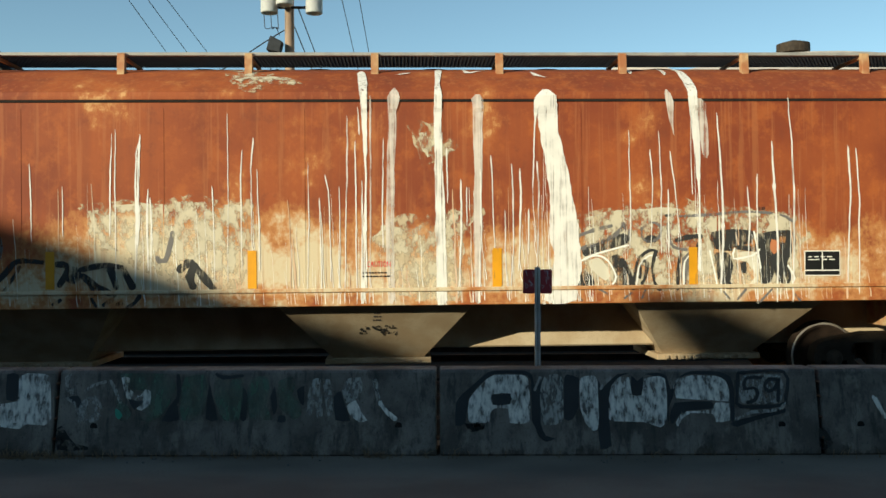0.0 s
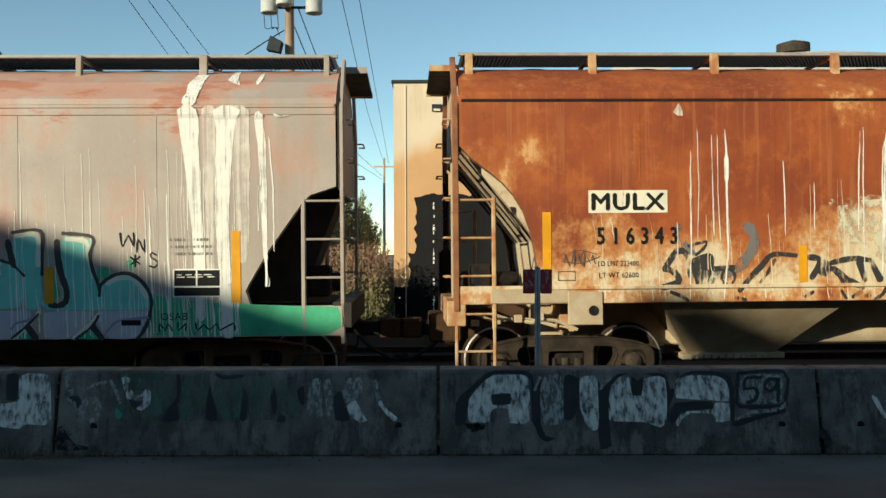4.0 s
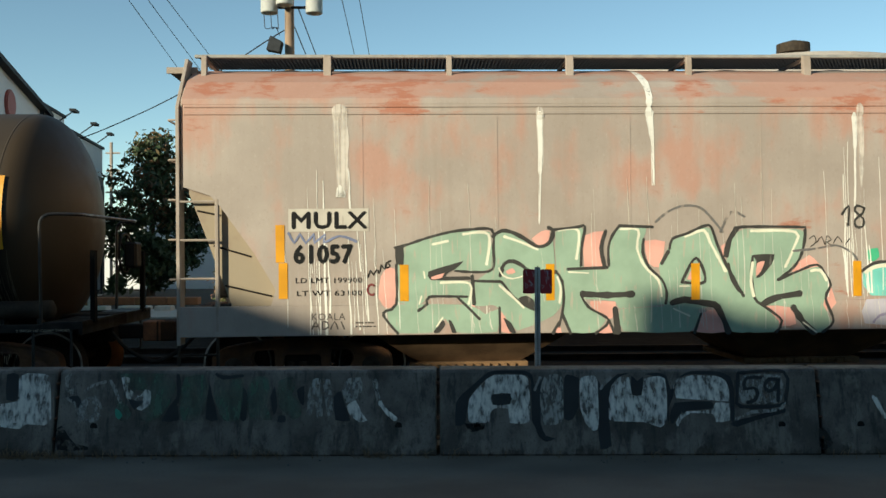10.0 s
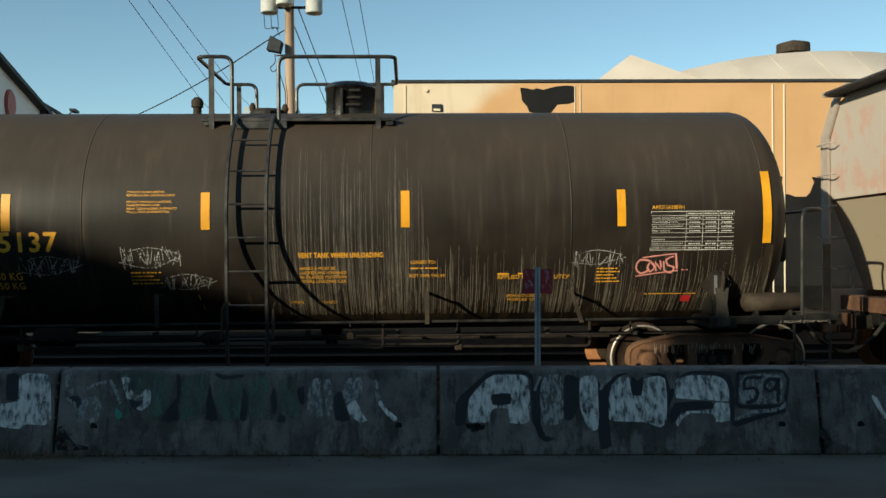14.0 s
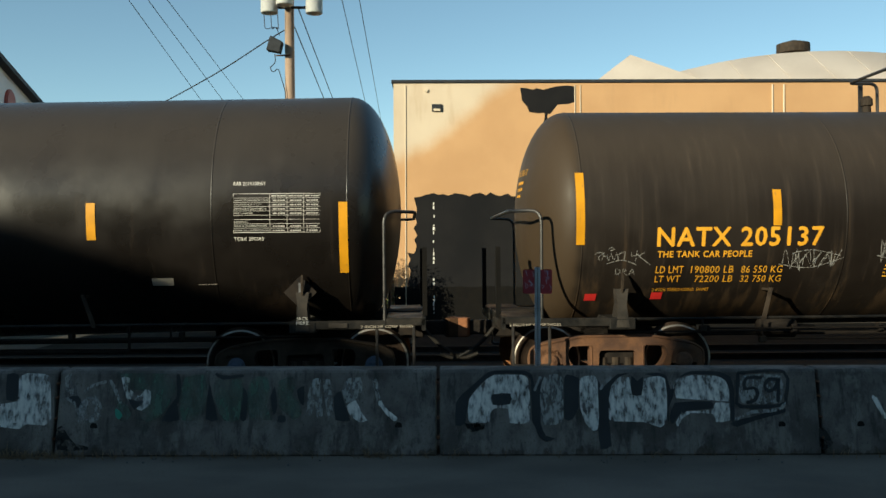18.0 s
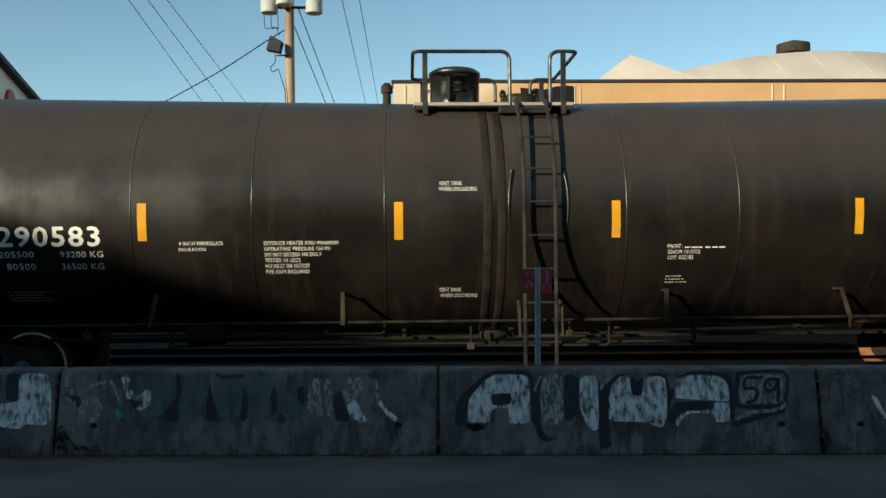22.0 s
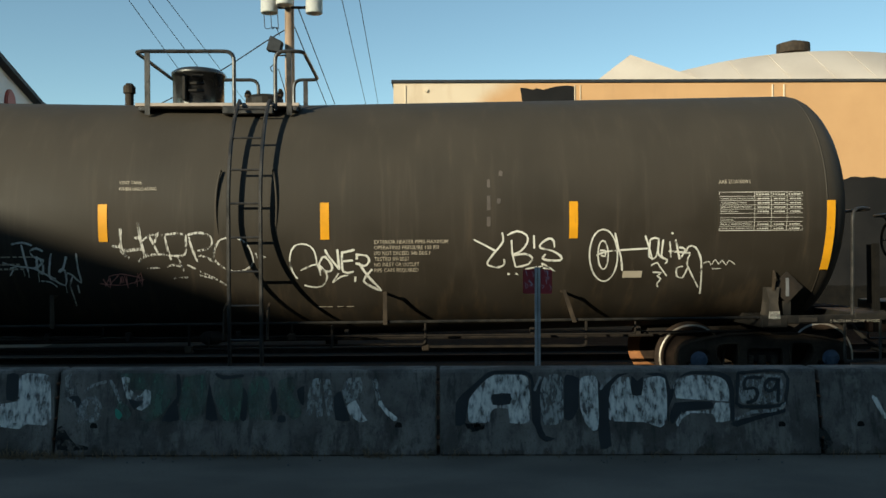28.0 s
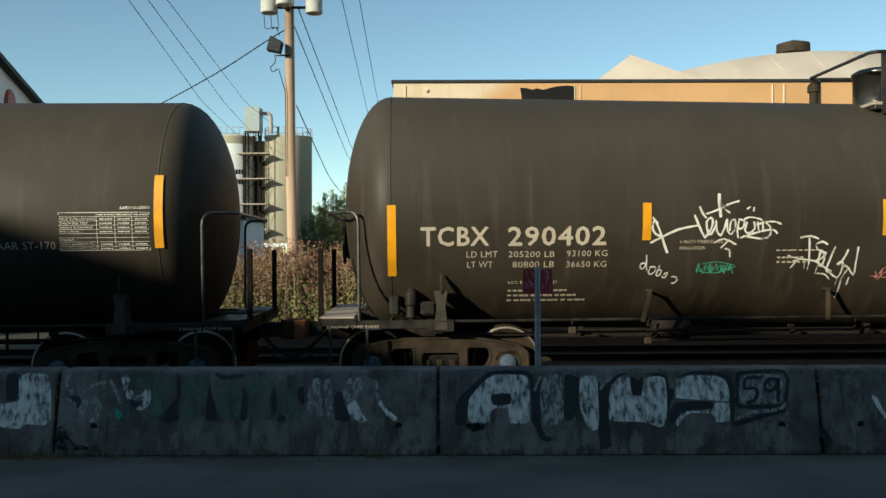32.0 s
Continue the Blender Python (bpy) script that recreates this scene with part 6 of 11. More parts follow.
def hopper_wrap(eave, up):
    """Up the side sheet and then over the curve of the roof."""
    knee = [(eave - 0.19, 1.60), (eave - 0.17, 1.617), (eave + 0.02, 1.617), (eave + 0.06, 1.60), (eave + up - 0.34, 1.35), (eave + up - 0.17, 1.05), (eave + up - 0.04, 0.60), (eave + up, 0.0)]

    def f(u, v, lift):
        y = float(np.interp(v, [k[0] for k in knee], [k[1] for k in knee]))
        return (u, -y - 0.5 * lift, v + (0.6 * lift if v > knee[3][0] else 0.0))
    return f, [k[0] for k in knee[:7]]


def slabs(pts, cuts):
    """The polygon cut into level strips."""
    out = []
    for lo, hi in zip([-99.0] + cuts, cuts + [99.0]):
        q = pts
        for lim, sign in ((lo, 1), (hi, -1)):
            r = []
            for a, b in zip(q, q[1:] + q[:1]):
                ia, ib = sign * (a[1] - lim) >= 0, sign * (b[1] - lim) >= 0
                if ia:
                    r.append(a)
                if ia != ib:
                    s = (lim - a[1]) / (b[1] - a[1])
                    r.append((a[0] + (b[0] - a[0]) * s, lim))
            q = r
            if len(q) < 3:
                break
        if len(q) >= 3:
            out.append(q)
    return out


SIDE = {"a": (car_a, *hopper_wrap(3.88, 0.58)), "b": (car_b, *hopper_wrap(3.80, 0.64)), "c": (car_c, round_wrap(1.53,2.37)), "d": (car_d, round_wrap(1.63, 2.47, 0.12)),
        "e": (car_e, round_wrap(1.63, 2.47, 0.14)), "f": (car_f, round_wrap(1.605,2.445)), "w": (None, barrier_wrap)}


def owner(side, pts):
    """The car, or the barrier block on which the mark lies."""
    if side[0]:
        return side[0]
    x = sum(p[0] for p in pts) / len(pts)
    return BARRIERS[max(0, min(5, int(math.floor((x + 0.05) / 3.575)) + 3))]


def blob(side, name, fill, edge, width, pts, label="", lift=0.008):
    """A painted area with a sprayed outline."""
    wrap, home = side[1], owner(side, pts)
    q = []
    for a, b in zip(pts, pts[1:] + pts[:1]):
        for s in (0, 0.5):
            q.append((a[0] + (b[0] - a[0]) * s, a[1] + (b[1] - a[1]) * s))
    # soften the corners a little
    r = [tuple(0.76 * q[i][k] + 0.12 * (q[i - 1][k] + q[(i + 1) % len(q)][k]) for k in (0, 1)) for i in range(len(q))]
    bm = B()
    for q in slabs(r, side[2]) if len(side) > 2 else [r]:
        patch(bm, q, wrap, lift)
    ob = part(name, bm, fill, home, label)
    if edge:
        part("outline", ribbon(B(), r + r[:2], width, wrap, lift + 0.003, rough=0.15), edge, ob)
    return ob


def cream_patch(side, pts, seed, lift=0.008):
    """A bleached area with a torn edge and a thinner fringe round it."""
    rnd = random.Random(seed)
    cu, cv = sum(p[0] for p in pts) / len(pts), sum(p[1] for p in pts) / len(pts)
    for mat, grow, jag, more in ((FEATHERED, 0.08, 0.025, 0.0), (BLEACHED, -0.03, 0.02, 0.0007)):
        q, sway = [], 0.0
        for a, b in zip(pts, pts[1:] + pts[:1]):
            n = max(2, int(math.hypot(b[0] - a[0], b[1] - a[1]) / 0.05))
            for i in range(n):
                u, v = a[0] + (b[0] - a[0]) * i / n, a[1] + (b[1] - a[1]) * i / n
                d = math.hypot(u - cu, v - cv) or 1.0
                sway = 0.78 * sway + rnd.gauss(0, jag)
                k = (grow + sway) / d
                q.append((u + (u - cu) * k, max(1.30, v + (v - cv) * k)))
        bm = B()
        for strip in slabs(q, side[2]):
            patch(bm, strip, side[1], lift + more)
        part("cream_patch", bm, mat, side[0])


def spill(side, mat, pts):
    """A spilled run of slurry along (u, v, width), its edges uneven and its foot broken into threads."""
    rnd = random.Random(int(1000 * (abs(pts[0][0]) + pts[0][1])))
    lift = (0.0132 if side[0] is car_a else 0.0086) + (0.0 if mat is MILK else 0.0007)
    LIFT[0] = (LIFT[0] + 0.00013) % 0.0006
    path = []
    for (u0, v0, w0), (u1, v1, w1) in zip(pts, pts[1:]):
        n = max(2, int(math.hypot(u1 - u0, v1 - v0) / 0.05))
        path += [(u0 + (u1 - u0) * k / n, v0 + (v1 - v0) * k / n, w0 + (w1 - w0) * k / n) for k in range(n)]
    path.append(pts[-1])
    bm, prev, sway, ja, jb = B(), None, 0.0, 1.0, 1.0
    for i, (u, v, w) in enumerate(path):
        sway = 0.8 * sway + rnd.uniform(-0.003, 0.003)
        end = 0.35 if i in (0, len(path) - 1) else 1.0
        ja, jb = [0.8 * j + 0.2 * rnd.uniform(0.62, 1.38) for j in (ja, jb)]
        if w < 0.05:
            w *= 0.58
        a, b = w * 0.5 * end * ja, w * 0.5 * end * jb
        cur = (bm.verts.new(side[1](u + sway - a, v, lift + LIFT[0])), bm.verts.new(side[1](u + sway + b, v, lift + LIFT[0])))
        if prev:
            bm.faces.new((prev[0], cur[0], cur[1], prev[1]))
        prev = cur
    widest = max(p[2] for p in pts)
    ob = part("spill_streak" if mat is not MILK else "milky_film", bm, mat, side[0])
    if widest > 0.09 and mat is SPILLBAND and len(path) > 12:
        bm = B()
        for k in range(int(6 + widest * 30)):
            u, v, w = path[rnd.randrange(len(path) // 5, len(path))]
            u += rnd.uniform(-0.62, 0.62) * w + rnd.uniform(-0.02, 0.02)
            v1 = max(pts[-1][1], v - rnd.uniform(0.2, 1.1))
            ribbon(bm, [(u + rnd.uniform(-0.012, 0.012), v1), (u + rnd.uniform(-0.006, 0.006), (v + v1) / 2), (u, v)], rnd.uniform(0.005, 0.014), side[1], lift + 0.0008, taper=True, rough=0.3)
        part("spill_run", bm, SPILL, ob)["kind"] = "stuff"
    return ob


def strokes(side, name, mat, width, lists, label=""):
    if name == "painted_tag" or name == "panel_border":
        bm = B()
        edge = name == "panel_border"
        for pts in lists:
            ribbon(bm, pts, width * (0.7 if edge else 1.0), side[1], 0.017 if edge else 0.012, rough=0.0 if edge else 0.22, smooth=not edge)
        return part(name, bm, mat, owner(side, lists[0]), label)
    for pts in lists:
        part(name, ribbon(B(), pts, width, side[1], 0.012, rough=0.22), mat, owner(side, pts), label)


def words(side, text, u, v, height, length, mat, bold=0.0):
    return lettering(text, u, v, height, side[1], mat, side[0], length, bold, 0.014)


def lines_of_bars(side, u0, u1, v0, v1, n, mat, w):
    bm = B()
    step = (v1 - v0) / n
    for k in range(n):
        bars(bm, u0, u0 + (u1 - u0) * (1 - 0.25 * ((k * 7) % 3) / 2), v0 + step * k, step * 0.38, side[1], w * 2, 0.0165)
    ob = part("small_print", bm, mat, side[0])
    ob["kind"] = "stuff"
    return ob


def sticker(side, name, mat, u0, u1, v0, v1, label=""):
    return part(name, plate(B(), u0, u1, v0, v1, side[1], 0.0155 if "stripe" in name else 0.0135, 8), mat, side[0], label)


TABLE_ROWS = ("STUB SILL INSPECTION", "88.B.2 INSPECTION", "LINING", "", "PRD VALVE", "SERVICE EQUIPMENT", "THICKNESS TEST", "TANK QUALIFICATION")


def data_table(side, u0, u1, v0, v1, mat):
    """A stencilled inspection table: ruled frame, columns, row titles, and entries too small to read."""
    rows, cols = len(TABLE_ROWS), (0.0, 0.42, 0.62, 0.81, 1.0)
    tab = part("data_table", ribbon(B(), [(u0, v0), (u1, v0), (u1, v1), (u0, v1), (u0, v0)], 0.007, side[1], 0.008, smooth=False), mat, side[0], "ruled inspection table")
    for k in range(1, rows + 1):
        v = v0 + (v1 - v0) * k / (rows + 1)
        part("rule_line", plate(B(), u0, u1, v - 0.002, v + 0.002, side[1], 0.008, 1), mat, tab)
    for c in cols[1:-1]:
        u = u0 + (u1 - u0) * c
        part("rule_line", plate(B(), u - 0.0022, u + 0.0022, v0, v1, side[1], 0.0085, 8), mat, tab)
    bm, step = B(), (v1 - v0) / (rows + 1)
    for k, title in enumerate(TABLE_ROWS):
        if not title:
            continue
        v = v0 + step * (k + 0.30)
        lettering(title, u0 + 0.012, v, step * 0.36, side[1], mat, tab, (u1 - u0) * 0.40 * min(1.0, len(title) / 20 + 0.08), 0, 0.009)
        if title != "LINING":
            for a, b in zip(cols[1:], cols[2:]):
                bars(bm, u0 + (u1 - u0) * (a + 0.035), u0 + (u1 - u0) * (b - 0.02), v, step * 0.26, side[1], 5, 0.0088)
    for a, b in zip(cols[1:], cols[2:]):
        bars(bm, u0 + (u1 - u0) * (a + 0.02), u0 + (u1 - u0) * (b - 0.01), v1 - step * 0.66, step * 0.26, side[1], 5, 0.0088)
    part("small_print", bm, mat, tab)["kind"] = "stuff"


sticker(SIDE["a"], "mark_panel", CREAM_PATCH, -6.751, -5.74, 2.392, 2.679)
words(SIDE["a"], "MULX", -6.702, 2.434, 0.203, 0.921, INK, 0.045)
words(SIDE["a"], "5 1 6 3 4 3", -6.64, 1.999, 0.208, 1.018, INK, 0.03)
words(SIDE["a"], "LD LMT 223400", -6.634, 1.718, 0.068, 0.516, INK, 0.01)
words(SIDE["a"], "LT WT 62600", -6.621, 1.571, 0.068, 0.502, INK, 0.01)
sticker(SIDE["a"], "reflective_stripe", YELLOW, -7.339, -7.229, 1.483, 2.407)
sticker(SIDE["a"], "reflective_stripe", YELLOW, -4.054, -3.944, 1.494, 1.961)
sticker(SIDE["a"], "reflective_stripe", YELLOW, -1.581, -1.471, 1.481, 1.953)
sticker(SIDE["a"], "reflective_stripe", YELLOW, 1.473, 1.583, 1.465, 1.942)
sticker(SIDE["a"], "reflective_stripe", YELLOW, 1.483, 1.593, 1.489, 1.958)
sticker(SIDE["a"], "reflective_stripe", YELLOW, 3.977, 4.087, 1.476, 1.949)
sticker(SIDE["a"], "data_panel", INK, 5.472, 5.929, 1.577, 1.885)
strokes(SIDE["a"], "panel_border", WHITE, 0.02, [[(5.474, 1.887), (5.929, 1.885), (5.927, 1.574), (5.472, 1.577), (5.474, 1.887)], [(5.473, 1.641), (5.928, 1.639)], [(5.701, 1.871), (5.7, 1.648)]])
lines_of_bars(SIDE["a"], 5.519, 5.883, 1.771, 1.842, 2, WHITE, 2)
strokes(SIDE["a"], "panel_border", SHADOWINK, 0.016, [[(-7.142, 1.545), (-6.93, 1.545), (-6.93, 1.656), (-7.142, 1.656), (-7.142, 1.545)]])
words(SIDE["a"], "CAUTION", -0.101, 1.738, 0.07, 0.294, REDTAPE, 0.01)
lines_of_bars(SIDE["a"], -0.157, 0.192, 1.611, 1.701, 2, INK, 4)
sticker(SIDE["b"], "mark_panel", PALEGREY, -6.844, -5.846, 2.186, 2.47)
words(SIDE["b"], "MULX", -6.794, 2.227, 0.201, 0.927, INK, 0.045)
words(SIDE["b"], "61057", -6.774, 1.795, 0.221, 0.717, INK, 0.045)
words(SIDE["b"], "LD LMT 199900", -6.76, 1.543, 0.066, 0.828, INK, 0.01)
words(SIDE["b"], "LT WT 63100", -6.746, 1.383, 0.065, 0.814, INK, 0.01)
words(SIDE["b"], "C", -5.876, 1.378, 0.153, 0.091, WINE, 0.022)
sticker(SIDE["b"], "reflective_stripe", YELLOW, -7.005, -6.895, 1.802, 2.27)
sticker(SIDE["b"], "reflective_stripe", YELLOW, -6.97, -6.86, 1.349, 1.795)
sticker(SIDE["b"], "reflective_stripe", YELLOW, -5.463, -5.353, 1.305, 1.761)
sticker(SIDE["b"], "reflective_stripe", YELLOW, -3.624, -3.514, 1.294, 1.753)
sticker(SIDE["b"], "reflective_stripe", YELLOW, -1.768, -1.658, 1.283, 1.745)
sticker(SIDE["b"], "reflective_stripe", YELLOW, 0.328, 0.438, 1.306, 1.757)
strokes(SIDE["b"], "painted_tag", INK, 0.018, [[(-5.862, 1.609), (-5.827, 1.693), (-5.792, 1.636), (-5.75, 1.706), (-5.722, 1.657)], [(-5.708, 1.678), (-5.694, 1.762), (-5.652, 1.706), (-5.631, 1.79)], [(-5.575, 1.811), (-5.617, 1.79), (-5.582, 1.748), (-5.624, 1.72)]])
strokes(SIDE["b"], "painted_tag", BLUETAG, 0.03, [[(-6.844, 2.172), (-6.773, 2.046), (-6.703, 2.157), (-6.633, 2.045), (-6.527, 2.157), (-6.527, 2.045), (-6.386, 2.149), (-6.408, 2.045), (-6.211, 2.128), (-6.001, 2.057)]])
words(SIDE["b"], "KOALA", -6.565, 1.078, 0.088, 0.42, SHADOWINK, 0.012)
strokes(SIDE["b"], "painted_tag", SHADOWINK, 0.018, [[(-6.563, 0.965), (-6.515, 1.06), (-6.47, 0.965)], [(-6.54, 1.0), (-6.49, 1.0)], [(-6.43, 1.06), (-6.43, 0.965), (-6.36, 0.99), (-6.37, 1.05), (-6.43, 1.06)], [(-6.33, 0.965), (-6.28, 1.06), (-6.24, 0.965)], [(-6.20, 1.06), (-6.16, 0.965)]])
lines_of_bars(SIDE["b"], -6.02, -5.754, 0.985, 1.08, 2, SHADOWINK, 3)
sticker(SIDE["b"], "reflective_stripe", YELLOW, 2.432, 2.542, 1.301, 1.758)
sticker(SIDE["b"], "reflective_stripe", YELLOW, 4.552, 4.662, 1.324, 1.77)
sticker(SIDE["b"], "reflective_stripe", YELLOW, 6.84, 6.95, 1.31, 2.203)
sticker(SIDE["b"], "data_panel", INK, 6.123, 6.703, 1.393, 1.725)
strokes(SIDE["b"], "panel_border", WHITE, 0.03, [[(6.125, 1.728), (6.703, 1.725), (6.701, 1.39), (6.123, 1.393), (6.125, 1.728)], [(6.124, 1.514), (6.702, 1.511)], [(6.41, 1.726), (6.409, 1.52)]])
lines_of_bars(SIDE["b"], 6.167, 6.667, 1.628, 1.683, 2, WHITE, 2)
lines_of_bars(SIDE["b"], 6.083, 6.741, 1.906, 2.168, 3, FADED2, 6)
strokes(SIDE["b"], "painted_tag", INK, 0.022, [[(5.475, 2.186), (5.503, 2.015), (5.574, 2.157), (5.644, 2.014), (5.638, 2.185)], [(5.679, 1.943), (5.694, 2.114), (5.771, 1.943), (5.772, 2.099)], [(5.92, 1.907), (5.863, 1.942), (5.849, 1.886), (5.934, 1.828), (5.898, 1.757), (5.834, 1.779)], [(5.601, 1.887), (5.714, 1.801)], [(5.714, 1.893), (5.608, 1.794)], [(5.658, 1.915), (5.657, 1.772)]])
words(SIDE["b"], "OSAB", 5.966, 1.102, 0.09, 0.327, INK, 0.01)
strokes(SIDE["b"], "painted_tag", INK, 0.02, [[(5.951, 0.96), (5.951, 1.059), (6.022, 0.974), (6.051, 1.059), (6.107, 0.973)], [(6.179, 1.065), (6.178, 0.972), (6.278, 1.057), (6.264, 0.972)], [(6.392, 1.056), (6.42, 0.971), (6.492, 1.042), (6.563, 0.97), (6.65, 1.055), (6.692, 0.969), (6.85, 1.053), (6.879, 0.967)]])
blob(SIDE["b"], "graffiti_background", LEAF, None, 0, [(5.814, 1.437), (6.388, 1.319), (7.663, 1.258), (8.18, 1.252), (8.19, 1.07), (8.18, 0.89), (5.694, 0.897), (5.83, 1.257)])
sticker(SIDE["b"], "small_plate", INK, 5.484, 5.722, 1.04, 1.107)
blob(SIDE["w"], "graffiti_outline", DULLINK, None, 0, [(0.106, 0.278), (0.113, 0.502), (0.177, 0.579), (0.252, 0.635), (0.391, 0.759), (0.456, 0.79), (0.776, 0.794), (0.839, 0.753), (0.862, 0.613), (0.923, 0.695), (0.951, 0.757), (0.915, 0.613), (0.902, 0.307), (0.947, 0.195), (1.051, 0.175), (0.95, 0.14), (0.878, 0.196), (0.849, 0.297), (0.823, 0.307), (0.828, 0.727), (0.749, 0.763), (0.466, 0.764), (0.326, 0.645), (0.23, 0.538), (0.207, 0.298)], lift=0.006)
blob(SIDE["w"], "graffiti_outline", DULLINK, None, 0, [(1.136, 0.726), (1.159, 0.757), (1.285, 0.726), (1.271, 0.612), (1.265, 0.448), (1.209, 0.346), (1.124, 0.321)], lift=0.006)
blob(SIDE["w"], "graffiti_outline", DULLINK, None, 0, [(1.456, 0.735), (1.483, 0.612), (1.55, 0.684), (1.638, 0.756), (1.767, 0.766), (1.659, 0.735), (1.57, 0.652), (1.541, 0.346), (1.567, 0.093), (1.451, 0.069), (1.437, 0.245)], lift=0.006)
blob(SIDE["w"], "graffiti_outline", DULLINK, None, 0, [(1.766, 0.755), (1.826, 0.683), (1.883, 0.745), (1.874, 0.559), (1.762, 0.554)], lift=0.006)
blob(SIDE["w"], "graffiti_outline", DULLINK, None, 0, [(1.873, 0.755), (2.023, 0.77), (2.106, 0.744), (2.13, 0.589), (2.234, 0.744), (2.333, 0.785), (2.599, 0.779), (2.708, 0.732), (2.731, 0.608), (2.716, 0.322), (2.678, 0.312), (2.688, 0.608), (2.658, 0.701), (2.576, 0.748), (2.32, 0.754), (2.233, 0.723), (2.175, 0.641), (2.147, 0.528), (2.101, 0.446), (2.104, 0.314), (2.083, 0.324), (2.102, 0.559), (2.089, 0.723)], lift=0.006)
blob(SIDE["w"], "graffiti_outline", DULLINK, None, 0, [(2.146, 0.502), (2.528, 0.511), (2.528, 0.435), (2.279, 0.425), (2.18, 0.364), (2.134, 0.293), (2.105, 0.344)], lift=0.006)
blob(SIDE["w"], "graffiti_outline", DULLINK, None, 0, [(2.716, 0.332), (2.877, 0.363), (3.201, 0.453), (3.207, 0.402), (2.939, 0.342), (2.722, 0.267), (2.672, 0.302)], lift=0.006)
blob(SIDE["w"], "graffiti_outline", DULLINK, None, 0, [(0.442, 0.583), (0.644, 0.593), (0.642, 0.475), (0.446, 0.465)], lift=0.006)
blob(SIDE["w"], "graffiti_letter", WHITEWASH, None, 0, [(0.222, 0.308), (0.235, 0.533), (0.326, 0.635), (0.412, 0.717), (0.477, 0.753), (0.743, 0.753), (0.796, 0.727), (0.813, 0.562), (0.808, 0.327), (0.755, 0.307), (0.612, 0.307), (0.615, 0.45), (0.472, 0.45), (0.434, 0.399), (0.439, 0.318)])
blob(SIDE["w"], "graffiti_letter", DIMWHITE, None, 0, [(0.907, 0.307), (0.904, 0.603), (0.94, 0.732), (1.063, 0.762), (1.126, 0.736), (1.124, 0.336), (1.055, 0.296), (0.955, 0.296)])
blob(SIDE["w"], "graffiti_letter", WHITEWASH, None, 0, [(1.279, 0.695), (1.312, 0.736), (1.425, 0.746), (1.45, 0.704), (1.452, 0.356), (1.437, 0.255), (1.395, 0.235), (1.324, 0.306), (1.276, 0.448)])
blob(SIDE["w"], "graffiti_letter", WHITEWASH, None, 0, [(1.541, 0.346), (1.549, 0.529), (1.575, 0.652), (1.658, 0.73), (1.754, 0.735), (1.762, 0.554), (1.863, 0.554), (1.887, 0.719), (2.021, 0.739), (2.089, 0.718), (2.096, 0.559), (2.083, 0.324), (2.027, 0.263), (1.872, 0.324), (1.567, 0.325)])
blob(SIDE["w"], "graffiti_letter", WHITEWASH, None, 0, [(2.158, 0.528), (2.186, 0.651), (2.243, 0.718), (2.325, 0.744), (2.575, 0.738), (2.657, 0.696), (2.683, 0.608), (2.68, 0.496), (2.528, 0.516)])
blob(SIDE["w"], "graffiti_letter", WHITEWASH, None, 0, [(2.537, 0.496), (2.68, 0.496), (2.674, 0.322), (2.536, 0.313), (2.531, 0.394), (2.304, 0.405), (2.222, 0.349), (2.186, 0.273), (2.156, 0.303), (2.226, 0.415), (2.278, 0.415), (2.522, 0.425)])
blob(SIDE["w"], "graffiti_letter", DIMWHITE, None, 0, [(2.783, 0.748), (3.194, 0.757), (3.194, 0.556), (3.14, 0.484), (2.785, 0.475), (2.769, 0.557)])
blob(SIDE["w"], "graffiti_letter", WHITEWASH, None, 0, [(-4.138, 0.34), (-4.155, 0.508), (-3.975, 0.507), (-3.998, 0.739), (-3.927, 0.78), (-3.734, 0.769), (-3.698, 0.728), (-3.654, 0.349), (-3.713, 0.298), (-3.894, 0.319), (-3.941, 0.268), (-4.133, 0.289)])
blob(SIDE["w"], "graffiti_detail", DULLINK, None, 0, [(-4.119, 0.781), (-3.996, 0.78), (-3.972, 0.528), (-4.103, 0.518)], lift=0.006)
blob(SIDE["w"], "graffiti_detail", DULLINK, None, 0, [(0.447, 0.578), (0.639, 0.588), (0.637, 0.48), (0.451, 0.471)], lift=0.012)
strokes(SIDE["w"], "graffiti_outline", DULLINK, 0.03, [[(2.774, 0.763), (3.206, 0.772), (3.209, 0.545), (3.149, 0.469), (2.778, 0.46), (2.753, 0.547), (2.774, 0.763)]])
strokes(SIDE["w"], "graffiti_detail", DULLINK, 0.032, [[(2.989, 0.721), (2.85, 0.716), (2.827, 0.618), (2.913, 0.628), (2.946, 0.577), (2.915, 0.515), (2.844, 0.495)], [(3.142, 0.7), (3.062, 0.705), (3.015, 0.644), (3.054, 0.597), (3.12, 0.633), (3.154, 0.716), (3.131, 0.505)]])
strokes(SIDE["w"], "graffiti_outline", DIMWHITE, 0.028, [[(2.728, 0.343), (2.88, 0.408), (3.04, 0.418), (3.158, 0.443), (3.194, 0.494)], [(0.857, 0.613), (0.89, 0.685), (0.913, 0.726)], [(1.473, 0.622), (1.529, 0.684), (1.573, 0.725)], [(2.142, 0.61), (2.177, 0.672), (2.222, 0.713)], [(0.429, 0.42), (0.439, 0.333)]])
blob(SIDE["w"], "graffiti_letter", DIMWHITE, None, 0, [(-3.551, 0.624), (-3.567, 0.748), (-3.49, 0.779), (-3.481, 0.676), (-3.422, 0.603), (-3.494, 0.573)])
